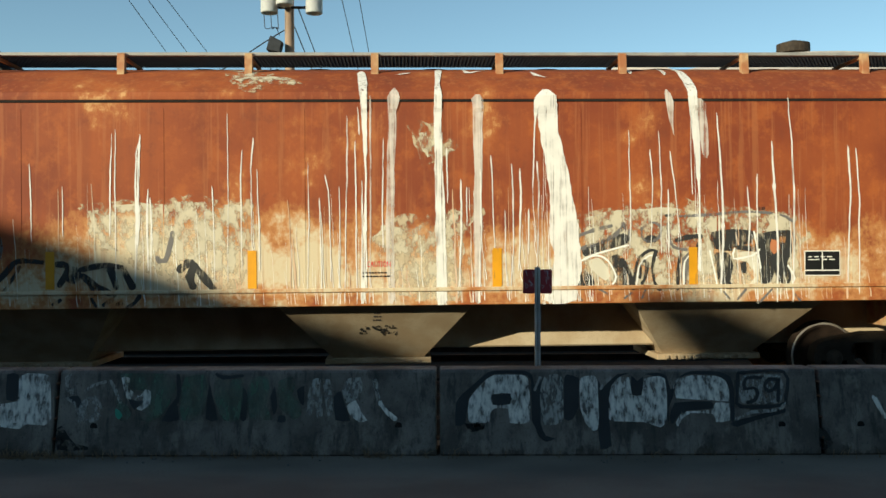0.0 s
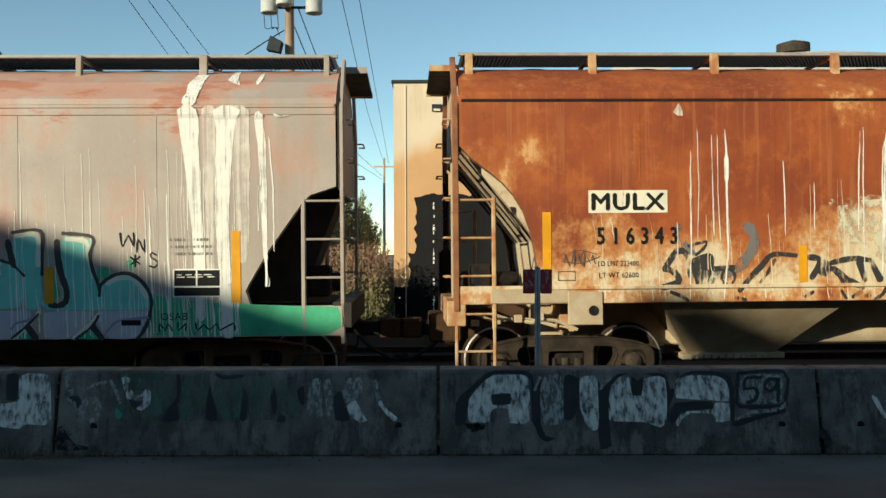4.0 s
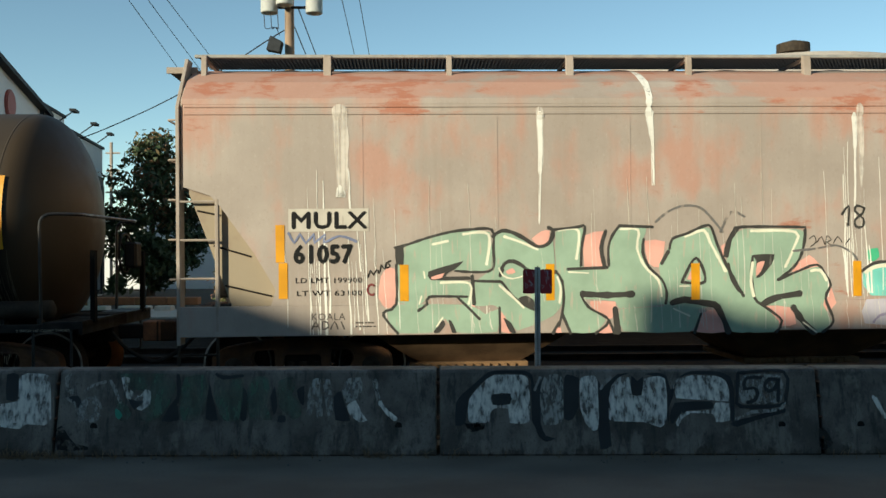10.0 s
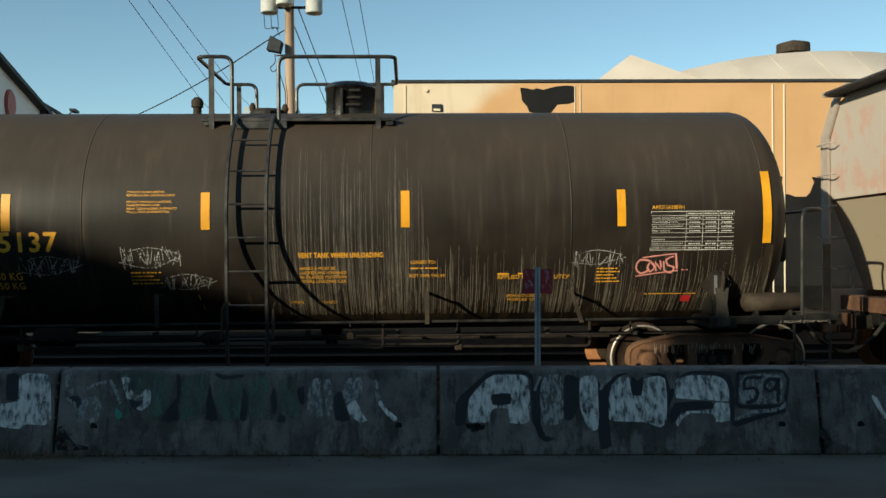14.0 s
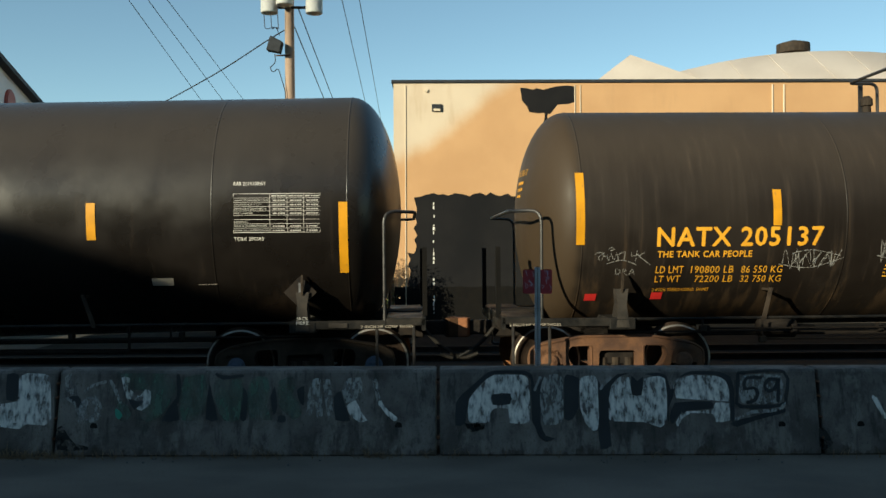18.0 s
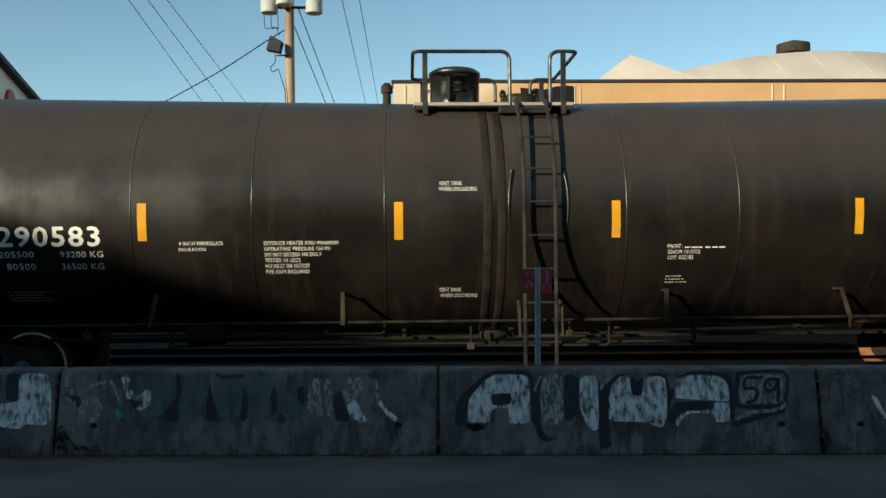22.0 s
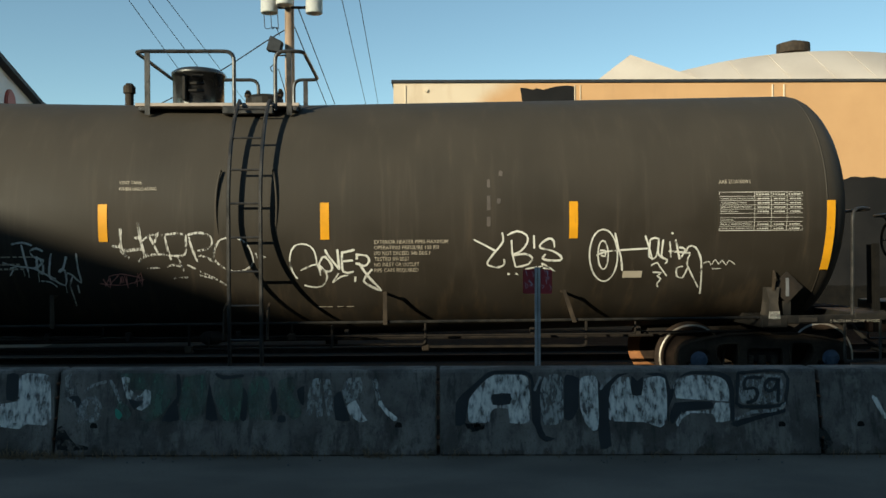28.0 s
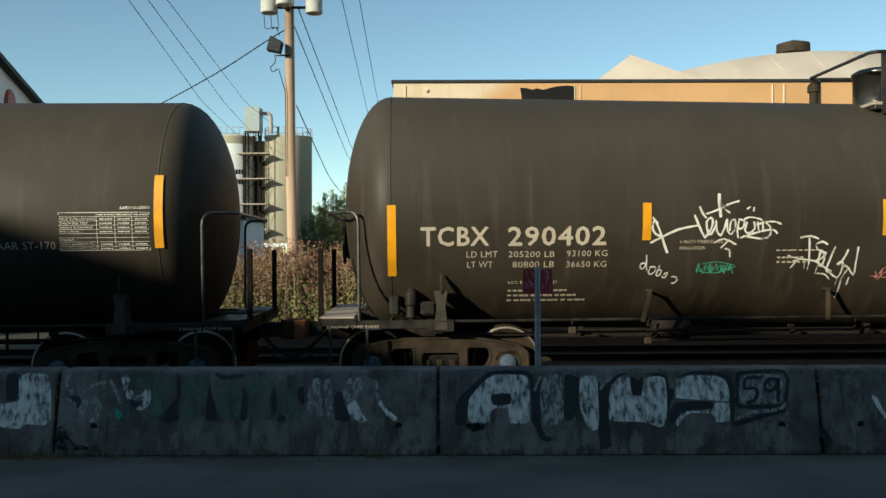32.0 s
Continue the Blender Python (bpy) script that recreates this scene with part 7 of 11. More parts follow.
strokes(SIDE["w"], "graffiti_letter", DIMWHITE, 0.06, [[(-3.31, 0.536), (-3.365, 0.49), (-3.37, 0.419), (-3.328, 0.358), (-3.275, 0.358), (-3.226, 0.408), (-3.232, 0.49), (-3.278, 0.536), (-3.31, 0.536)]])
strokes(SIDE["w"], "graffiti_letter", DIMWHITE, 0.03, [[(-3.359, 0.614), (-3.289, 0.665), (-3.174, 0.696)], [(-3.523, 0.547), (-3.439, 0.491), (-3.393, 0.378), (-3.389, 0.338)], [(-3.132, 0.706), (-3.078, 0.623), (-3.022, 0.51)]])
blob(SIDE["w"], "graffiti_detail", DULLINK, None, 0, [(-3.535, 0.563), (-3.419, 0.573), (-3.382, 0.511), (-3.419, 0.44)], lift=0.0065)
blob(SIDE["w"], "graffiti_letter", TEAL, None, 0, [(-3.09, 0.778), (-2.557, 0.777), (-2.505, 0.622), (-2.565, 0.488), (-2.643, 0.376), (-2.756, 0.326), (-2.863, 0.357), (-2.746, 0.499), (-2.743, 0.612), (-2.945, 0.623)])
blob(SIDE["w"], "graffiti_letter", WHITEWASH, None, 0, [(-3.04, 0.747), (-2.943, 0.736), (-2.957, 0.633), (-2.845, 0.556), (-2.797, 0.633), (-2.743, 0.612), (-2.74, 0.489), (-2.826, 0.428), (-2.881, 0.459), (-2.971, 0.541)])
blob(SIDE["w"], "graffiti_detail", DULLINK, None, 0, [(-2.962, 0.551), (-2.864, 0.52), (-2.791, 0.53), (-2.889, 0.428)], lift=0.012)
blob(SIDE["w"], "graffiti_letter", TEAL, None, 0, [(-3.069, 0.572), (-2.968, 0.489), (-2.899, 0.418), (-2.956, 0.326), (-3.043, 0.357)])
blob(SIDE["w"], "graffiti_letter", GREENTAG, None, 0, [(-3.071, 0.459), (-3.028, 0.439), (-2.992, 0.388), (-3.026, 0.347), (-3.066, 0.388)])
blob(SIDE["w"], "graffiti_detail", DULLINK, None, 0, [(-2.65, 0.326), (-2.507, 0.57), (-2.451, 0.335)], lift=0.0065)
blob(SIDE["w"], "graffiti_letter", TEAL, None, 0, [(-2.443, 0.745), (-2.241, 0.766), (-2.212, 0.621), (-2.25, 0.335), (-2.451, 0.335), (-2.474, 0.55)])
blob(SIDE["w"], "graffiti_letter", TEAL, None, 0, [(-2.159, 0.714), (-1.888, 0.734), (-1.873, 0.62), (-1.902, 0.334), (-2.05, 0.334), (-2.109, 0.457), (-2.159, 0.61)])
blob(SIDE["w"], "graffiti_letter", TEAL, None, 0, [(-1.803, 0.744), (-1.649, 0.743), (-1.628, 0.619), (-1.665, 0.466), (-1.575, 0.338), (-1.819, 0.354), (-1.854, 0.558)])
blob(SIDE["w"], "graffiti_letter", TEAL, None, 0, [(-1.557, 0.712), (-1.409, 0.743), (-1.38, 0.66), (-1.43, 0.568), (-1.349, 0.511), (-1.319, 0.393), (-1.396, 0.338), (-1.548, 0.465)])
blob(SIDE["w"], "graffiti_detail", DULLINK, None, 0, [(-2.201, 0.714), (-2.167, 0.569), (-2.092, 0.334), (-2.229, 0.335)], lift=0.0065)
blob(SIDE["w"], "graffiti_detail", DULLINK, None, 0, [(-1.885, 0.672), (-1.828, 0.569), (-1.839, 0.334), (-1.902, 0.334)], lift=0.0065)
blob(SIDE["w"], "graffiti_detail", DULLINK, None, 0, [(-1.626, 0.558), (-1.582, 0.671), (-1.548, 0.455), (-1.587, 0.374)], lift=0.0065)
blob(SIDE["w"], "graffiti_detail", DULLINK, None, 0, [(-1.54, 0.389), (-1.472, 0.389), (-1.469, 0.323), (-1.554, 0.323)], lift=0.0065)
blob(SIDE["w"], "graffiti_detail", DULLINK, None, 0, [(-1.384, 0.619), (-1.301, 0.67), (-1.305, 0.465), (-1.349, 0.506)], lift=0.0065)
blob(SIDE["w"], "graffiti_detail", DULLINK, None, 0, [(-1.032, 0.567), (-0.959, 0.618), (-0.913, 0.454), (-0.858, 0.331), (-1.016, 0.332)], lift=0.0065)
strokes(SIDE["w"], "graffiti_detail", DULLINK, 0.035, [[(-2.135, 0.765), (-2.069, 0.734), (-1.889, 0.749)], [(-2.497, 0.756), (-2.478, 0.622), (-2.493, 0.509)]])
blob(SIDE["w"], "graffiti_letter", DIMWHITE, None, 0, [(-1.276, 0.557), (-1.228, 0.722), (-1.153, 0.732), (-1.138, 0.567), (-1.123, 0.373), (-1.186, 0.363), (-1.201, 0.536), (-1.229, 0.393), (-1.281, 0.383)])
blob(SIDE["w"], "graffiti_letter", DIMWHITE, None, 0, [(-1.142, 0.721), (-1.063, 0.721), (-1.043, 0.567), (-1.028, 0.383), (-1.08, 0.362), (-1.112, 0.556)])
blob(SIDE["w"], "graffiti_letter", DIMWHITE, None, 0, [(-0.954, 0.607), (-0.919, 0.721), (-0.77, 0.741), (-0.757, 0.617), (-0.809, 0.54), (-0.861, 0.505), (-0.914, 0.489)])
blob(SIDE["w"], "graffiti_letter", WHITEWASH, None, 0, [(-0.914, 0.474), (-0.82, 0.535), (-0.765, 0.412), (-0.7, 0.336), (-0.784, 0.321), (-0.87, 0.382)])
strokes(SIDE["w"], "graffiti_letter", DIMWHITE, 0.045, [[(-0.642, 0.699), (-0.619, 0.591), (-0.597, 0.494)]])
strokes(SIDE["w"], "graffiti_letter", WHITEWASH, 0.04, [[(-0.597, 0.504), (-0.532, 0.422), (-0.447, 0.351)]])
strokes(SIDE["w"], "painted_tag", WHITEWASH, 0.035, [[(4.025, 0.543), (4.06, 0.472), (4.122, 0.359)], [(4.05, 0.528), (4.088, 0.441)]])
blob(SIDE["w"], "chipped_foot", SOOT, None, 0, [(-3.615, 0.267), (-3.555, 0.308), (-3.495, 0.217), (-3.425, 0.136), (-3.298, 0.116), (-3.284, 0.08), (-3.598, 0.071)], lift=0.005)
blob(SIDE["w"], "damp_stain", SOOT, None, 0, [(0.186, 0.319), (0.322, 0.298), (0.418, 0.348), (0.385, 0.257), (0.248, 0.227)], lift=0.0055)
blob(SIDE["w"], "damp_stain", SOOT, None, 0, [(3.491, 0.27), (3.553, 0.259), (3.624, 0.118), (3.524, 0.058), (3.486, 0.099)], lift=0.005)
blob(SIDE["a"], "faded_graffiti", FADED, None, 0, [(2.598, 1.931), (2.757, 1.994), (3.01, 2.092), (3.148, 2.141), (3.234, 2.083), (3.197, 1.997), (2.987, 1.942), (2.799, 1.894), (2.633, 1.831)])
blob(SIDE["a"], "faded_graffiti", FADED, None, 0, [(2.942, 1.828), (3.073, 1.884), (3.158, 1.726), (3.264, 1.51), (3.198, 1.418), (3.011, 1.47), (2.991, 1.656)])
blob(SIDE["a"], "faded_graffiti", FADED, None, 0, [(2.451, 1.647), (2.638, 1.688), (2.745, 1.587), (2.787, 1.472), (2.507, 1.475), (2.45, 1.54)])
blob(SIDE["a"], "faded_graffiti", FADED, None, 0, [(3.407, 2.074), (3.48, 2.117), (3.596, 2.08), (3.559, 2.016), (3.428, 2.003)])
blob(SIDE["a"], "faded_graffiti", FADED, None, 0, [(4.25, 2.146), (4.535, 2.18), (4.834, 2.156), (4.795, 1.984), (4.554, 1.957), (4.539, 1.885), (4.262, 1.924)])
blob(SIDE["a"], "faded_graffiti", FADED, None, 0, [(4.291, 1.887), (4.495, 1.886), (4.559, 1.712), (4.491, 1.497), (4.643, 1.417), (4.373, 1.405), (4.332, 1.643)])
blob(SIDE["a"], "faded_graffiti", FADED, None, 0, [(4.574, 1.741), (4.72, 1.768), (4.718, 1.596), (4.609, 1.64)])
blob(SIDE["a"], "faded_graffiti", FADED, None, 0, [(4.848, 2.127), (5.34, 2.174), (5.367, 1.993), (5.299, 1.849), (5.239, 1.742), (5.31, 1.561), (5.258, 1.446), (5.134, 1.491), (5.077, 1.635), (5.039, 1.492), (4.892, 1.45), (4.895, 1.709), (4.824, 1.926)])
blob(SIDE["a"], "faded_graffiti", FADED2, None, 0, [(3.876, 1.819), (4.044, 1.933), (4.102, 1.889), (4.068, 1.444), (3.85, 1.432)])
blob(SIDE["a"], "faded_graffiti", CREAM_PATCH, None, 0, [(2.682, 1.788), (2.827, 1.836), (2.92, 1.728), (2.976, 1.585), (2.91, 1.528), (2.81, 1.6), (2.71, 1.702)], lift=0.011)
blob(SIDE["a"], "faded_graffiti", RUSTSPOT, None, 0, [(5.038, 2.054), (5.14, 2.01), (5.161, 1.923), (5.072, 1.837), (5.021, 1.924)], lift=0.013)
blob(SIDE["a"], "faded_graffiti", CREAM_PATCH, None, 0, [(4.597, 1.885), (4.831, 1.897), (4.887, 1.709), (4.87, 1.493), (4.724, 1.452), (4.857, 1.58), (4.756, 1.71), (4.727, 1.768), (4.596, 1.77)], lift=0.011)
strokes(SIDE["a"], "faded_graffiti", FADED2, 0.05, [[(2.556, 2.103), (2.758, 2.173), (2.99, 2.228)], [(2.612, 1.945), (2.829, 2.015), (3.046, 2.12), (3.148, 2.227)], [(3.134, 2.256), (3.206, 2.155), (3.233, 2.054)]])
strokes(SIDE["a"], "faded_graffiti", FADED2, 0.035, [[(3.372, 2.182), (3.482, 2.267), (3.59, 2.238), (3.625, 2.151), (3.566, 2.052), (3.443, 2.024), (3.378, 2.096), (3.365, 2.189)], [(3.867, 2.343), (4.281, 2.362), (4.72, 2.395), (5.158, 2.356), (5.319, 2.268)], [(3.713, 2.258), (3.726, 2.079), (3.783, 1.949), (3.949, 1.919)], [(2.528, 2.132), (2.555, 1.946)]])
strokes(SIDE["a"], "faded_graffiti", FADED, 0.04, [[(3.256, 1.424), (3.295, 1.682), (3.347, 1.824), (3.478, 1.916), (3.565, 1.901)], [(3.55, 1.894), (3.512, 1.722), (3.532, 1.507), (3.603, 1.413)], [(3.344, 1.566), (3.375, 1.767), (3.44, 1.752), (3.416, 1.58), (3.372, 1.495)], [(3.876, 1.862), (3.838, 1.719), (3.828, 1.418)], [(3.685, 2.352), (3.773, 2.366)], [(4.866, 2.43), (4.954, 2.436)]])
strokes(SIDE["a"], "faded_graffiti", FADED, 0.06, [[(3.115, 1.798), (3.215, 1.625), (3.256, 1.439)], [(3.813, 2.035), (3.958, 2.077), (4.133, 2.09)], [(4.103, 1.99), (4.094, 1.889)], [(4.569, 1.942), (4.787, 1.926)]])
strokes(SIDE["a"], "faded_graffiti", FADED2, 0.03, [[(2.492, 1.461), (2.534, 1.375), (2.606, 1.288)], [(3.146, 1.311), (3.241, 1.381)], [(4.417, 1.383), (4.503, 1.282)], [(4.598, 1.28), (4.709, 1.409)], [(4.889, 1.248), (5.045, 1.405)], [(5.28, 1.453), (5.337, 1.344), (5.41, 1.257)], [(3.37, 1.308), (3.415, 1.408)], [(2.823, 1.429), (2.93, 1.371)]])
strokes(SIDE["a"], "faded_graffiti", FADED, 0.1, [[(-2.419, 1.723), (-2.321, 1.806), (-2.238, 1.778), (-2.295, 1.638), (-2.254, 1.511)], [(-2.238, 1.778), (-2.128, 1.636), (-2.004, 1.48)]])
strokes(SIDE["a"], "faded_graffiti", FADED2, 0.06, [[(-2.681, 1.852), (-2.598, 1.837), (-2.542, 1.991), (-2.499, 2.187)], [(-2.695, 1.88), (-2.667, 1.824)]])
strokes(SIDE["a"], "faded_graffiti", FADED, 0.085, [[(-5.649, 1.886), (-5.564, 1.907), (-5.48, 1.821), (-5.439, 1.572)], [(-5.656, 1.872), (-5.757, 1.724)], [(-5.785, 1.689), (-5.651, 1.624), (-5.603, 1.539), (-5.653, 1.483), (-5.816, 1.442)]])
blob(SIDE["a"], "faded_graffiti", FADED, None, 0, [(-5.444, 1.806), (-5.209, 1.889), (-5.132, 1.811), (-5.176, 1.605), (-5.285, 1.422), (-5.391, 1.458), (-5.424, 1.679)])
strokes(SIDE["a"], "faded_graffiti", FADED, 0.04, [[(-5.478, 1.963), (-5.244, 2.018), (-5.294, 1.919), (-5.387, 1.849)], [(-5.056, 1.533), (-5.034, 1.632), (-4.941, 1.66), (-4.885, 1.588), (-4.914, 1.489), (-5.014, 1.476), (-5.056, 1.54)], [(-4.572, 1.457), (-4.428, 1.669), (-4.362, 1.782)], [(-5.71, 1.384), (-5.569, 1.326), (-5.485, 1.268)]])
strokes(SIDE["a"], "faded_graffiti", FADED2, 0.13, [[(-5.141, 1.591), (-4.927, 1.631), (-4.784, 1.743), (-4.654, 1.92), (-4.631, 2.098), (-4.722, 2.212)]])
strokes(SIDE["a"], "faded_graffiti", FADED2, 0.09, [[(-5.597, 2.212), (-5.521, 1.963), (-5.422, 1.877)], [(-5.17, 1.534), (-5.271, 1.393), (-5.314, 1.28)]])
strokes(SIDE["a"], "faded_graffiti", FADED, 0.065, [[(-5.154, 1.669), (-4.884, 1.688)], [(-4.823, 1.388), (-4.678, 1.565), (-4.534, 1.705), (-4.39, 1.846), (-4.068, 1.829)], [(-3.639, 1.732), (-3.35, 1.787), (-3.091, 1.756)]])
strokes(SIDE["a"], "faded_graffiti", FADED, 0.085, [[(-3.911, 1.806), (-3.782, 1.784), (-3.819, 1.663), (-3.885, 1.549)], [(-3.603, 1.661), (-3.425, 1.516), (-3.224, 1.421)], [(-3.264, 1.743), (-3.195, 1.514)], [(-3.12, 1.756), (-2.993, 1.512)]])
blob(SIDE["a"], "faded_graffiti", FADED, None, 0, [(-3.818, 1.791), (-3.674, 1.776), (-3.596, 1.661), (-3.705, 1.548), (-3.812, 1.591)])
strokes(SIDE["a"], "faded_graffiti", FADED, 0.05, [[(-3.498, 1.374), (-3.442, 1.281)], [(-3.355, 1.294), (-3.239, 1.364)], [(-3.19, 1.299), (-3.132, 1.32)], [(-3.067, 1.262), (-2.966, 1.325), (-2.907, 1.411)], [(-3.539, 1.589), (-3.455, 1.431)], [(-3.966, 1.308), (-3.872, 1.364)], [(-4.873, 1.304), (-4.745, 1.274)]])
spill(SIDE["a"], SPILLBAND, [(-0.177, 4.302, 0.1), (-0.142, 4.054, 0.114), (-0.128, 3.881, 0.086), (-0.123, 3.668, 0.072), (-0.111, 3.385, 0.057), (-0.108, 2.96, 0.043), (-0.121, 2.252, 0.036), (-0.157, 1.277, 0.057)])
spill(SIDE["a"], SPILLBAND, [(0.841, 4.378, 0.1), (0.8, 4.054, 0.064), (0.8, 3.879, 0.1), (0.806, 2.955, 0.1), (0.828, 2.245, 0.129), (0.836, 1.535, 0.129), (0.833, 1.252, 0.143)])
spill(SIDE["a"], SPILLBAND, [(2.17, 3.954, 0.229), (2.185, 3.805, 0.257), (2.21, 3.448, 0.243), (2.264, 3.091, 0.257), (2.332, 2.733, 0.286), (2.385, 2.233, 0.372), (2.431, 1.804, 0.343), (2.318, 1.249, 0.429)])
spill(SIDE["a"], SPILLBAND, [(2.056, 3.877, 0.072), (2.024, 3.449, 0.029), (1.995, 2.699, 0.021)])
spill(SIDE["a"], SPILLBAND, [(4.066, 4.418, 0.057), (4.05, 4.206, 0.107), (4.044, 3.998, 0.129), (4.042, 3.801, 0.114), (4.075, 3.442, 0.1), (4.107, 3.082, 0.064), (4.124, 2.579, 0.036), (4.099, 1.645, 0.029)])
spill(SIDE["a"], SPILLBAND, [(4.354, 3.657, 0.021), (4.378, 3.225, 0.036), (4.409, 2.721, 0.043), (4.426, 2.217, 0.05), (4.387, 1.355, 0.043)])
spill(SIDE["a"], SPILLBAND, [(5.059, 3.294, 0.029), (5.089, 2.717, 0.05), (5.126, 2.067, 0.043), (5.116, 1.239, 0.036)])
spill(SIDE["a"], SPILLBAND, [(5.263, 3.857, 0.014), (5.316, 3.365, 0.029), (5.346, 2.715, 0.043), (5.321, 1.236, 0.029)])
spill(SIDE["a"], SPILLBAND, [(6.051, 3.232, 0.043), (6.081, 2.638, 0.036), (6.03, 1.481, 0.021)])
spill(SIDE["a"], SPILLBAND, [(6.154, 3.203, 0.029), (6.191, 2.565, 0.029), (6.176, 1.335, 0.021)])
spill(SIDE["a"], SPILLBAND, [(4.871, 2.876, 0.029), (4.853, 1.22, 0.021)])
spill(SIDE["a"], SPILLBAND, [(4.738, 2.719, 0.021), (4.762, 2.286, 0.036), (4.742, 1.783, 0.021)])
spill(SIDE["a"], SPILLBAND, [(3.219, 3.445, 0.014), (3.235, 2.226, 0.029), (3.225, 1.94, 0.014)])
spill(SIDE["a"], SPILLBAND, [(3.602, 3.429, 0.014), (3.631, 2.725, 0.029), (3.622, 1.865, 0.021)])
spill(SIDE["a"], SPILLBAND, [(3.491, 3.192, 0.029), (3.523, 2.798, 0.021), (3.493, 1.938, 0.014)])
spill(SIDE["a"], SPILLBAND, [(3.745, 3.177, 0.029), (3.812, 2.652, 0.021), (3.878, 2.006, 0.014)])
spill(SIDE["a"], SPILLBAND, [(3.718, 2.689, 0.029), (3.725, 1.936, 0.036)])
spill(SIDE["a"], SPILLBAND, [(-0.335, 3.633, 0.014), (-0.331, 3.244, 0.029), (-0.36, 2.254, 0.021), (-0.383, 1.28, 0.021)])
spill(SIDE["a"], SPILLBAND, [(-0.2, 3.739, 0.014), (-0.182, 3.385, 0.029)])
spill(SIDE["a"], SPILLBAND, [(-0.239, 3.315, 0.021), (-0.229, 2.748, 0.029), (-0.228, 1.278, 0.021)])
spill(SIDE["a"], SPILLBAND, [(0.115, 3.349, 0.021), (0.102, 2.746, 0.029), (0.103, 1.967, 0.021)])
spill(SIDE["a"], SPILLBAND, [(-0.158, 2.819, 0.029), (-0.149, 2.253, 0.043), (-0.171, 1.277, 0.036)])
spill(SIDE["a"], SPILLBAND, [(-0.825, 3.07, 0.014), (-0.824, 2.258, 0.021), (-0.845, 1.412, 0.021)])
spill(SIDE["a"], SPILLBAND, [(-0.615, 2.892, 0.029), (-0.568, 2.68, 0.021), (-0.549, 1.55, 0.021)])
spill(SIDE["a"], SPILLBAND, [(-0.688, 2.61, 0.021), (-0.672, 1.974, 0.029), (-0.663, 1.41, 0.021)])
spill(SIDE["a"], SPILLBAND, [(-0.441, 2.75, 0.014), (-0.433, 1.972, 0.021), (-0.467, 1.28, 0.014)])
spill(SIDE["a"], SPILLBAND, [(0.908, 3.225, 0.029), (0.916, 2.528, 0.021)])
spill(SIDE["a"], SPILLBAND, [(1.082, 2.826, 0.036), (1.091, 2.243, 0.043), (1.047, 1.391, 0.029)])
spill(SIDE["a"], SPILLBAND, [(1.159, 2.74, 0.021), (1.162, 2.242, 0.021)])
spill(SIDE["a"], SPILLBAND, [(1.463, 3.13, 0.029), (1.487, 2.667, 0.021), (1.508, 1.884, 0.021)])
spill(SIDE["a"], SPILLBAND, [(1.726, 3.022, 0.021), (1.743, 2.594, 0.036), (1.737, 1.953, 0.021), (1.703, 1.384, 0.029)])
spill(SIDE["a"], SPILLBAND, [(1.833, 2.964, 0.029), (1.844, 2.665, 0.043), (1.806, 1.668, 0.021)])
spill(SIDE["a"], SPILLBAND, [(1.935, 2.45, 0.036), (1.937, 1.88, 0.029)])
spill(SIDE["a"], SPILLBAND, [(1.635, 2.438, 0.029), (1.637, 1.954, 0.021), (1.66, 1.313, 0.021)])
spill(SIDE["a"], SPILLBAND, [(2.048, 3.056, 0.036), (2.073, 2.663, 0.029), (2.036, 1.808, 0.021)])
spill(SIDE["a"], SPILLBAND, [(1.332, 2.953, 0.029), (1.34, 2.241, 0.043), (1.302, 1.26, 0.036)])
spill(SIDE["a"], SPILLBAND, [(-2.891, 3.409, 0.021), (-2.906, 3.255, 0.05), (-2.924, 2.694, 0.043), (-2.934, 2.274, 0.057), (-2.96, 1.575, 0.036)])
spill(SIDE["a"], SPILLBAND, [(-2.934, 3.241, 0.021), (-2.951, 2.765, 0.036), (-2.936, 1.994, 0.036)])
spill(SIDE["a"], SPILLBAND, [(-3.237, 3.424, 0.014), (-3.26, 2.976, 0.029), (-3.273, 2.137, 0.021)])
spill(SIDE["a"], SPILLBAND, [(-3.195, 3.466, 0.014), (-3.207, 2.766, 0.021), (-3.194, 1.577, 0.014)])
spill(SIDE["a"], SPILLBAND, [(-2.799, 2.729, 0.021), (-2.815, 2.413, 0.043), (-2.807, 1.713, 0.029)])
spill(SIDE["a"], SPILLBAND, [(-2.772, 2.623, 0.029), (-2.761, 2.273, 0.036), (-2.781, 1.433, 0.021)])
spill(SIDE["a"], SPILLBAND, [(-3.847, 2.77, 0.014), (-3.837, 2.142, 0.021)])
spill(SIDE["a"], SPILLBAND, [(-4.242, 3.051, 0.014), (-4.224, 2.633, 0.029), (-4.221, 2.075, 0.014)])
spill(SIDE["a"], SPILLBAND, [(-1.642, 3.214, 0.021), (-1.66, 2.687, 0.029), (-1.654, 1.702, 0.014)])
spill(SIDE["a"], SPILLBAND, [(-1.502, 3.355, 0.036), (-1.533, 2.967, 0.021), (-1.526, 1.982, 0.014)])
spill(SIDE["a"], SPILLBAND, [(-2.015, 2.759, 0.029), (-1.998, 2.267, 0.021), (-1.989, 1.565, 0.014)])
spill(SIDE["a"], SPILLBAND, [(-1.82, 3.673, 0.014), (-1.813, 2.758, 0.014), (-1.822, 1.563, 0.014)])
spill(SIDE["a"], SPILLBAND, [(-1.456, 2.967, 0.014), (-1.44, 2.263, 0.029), (-1.431, 1.699, 0.021)])
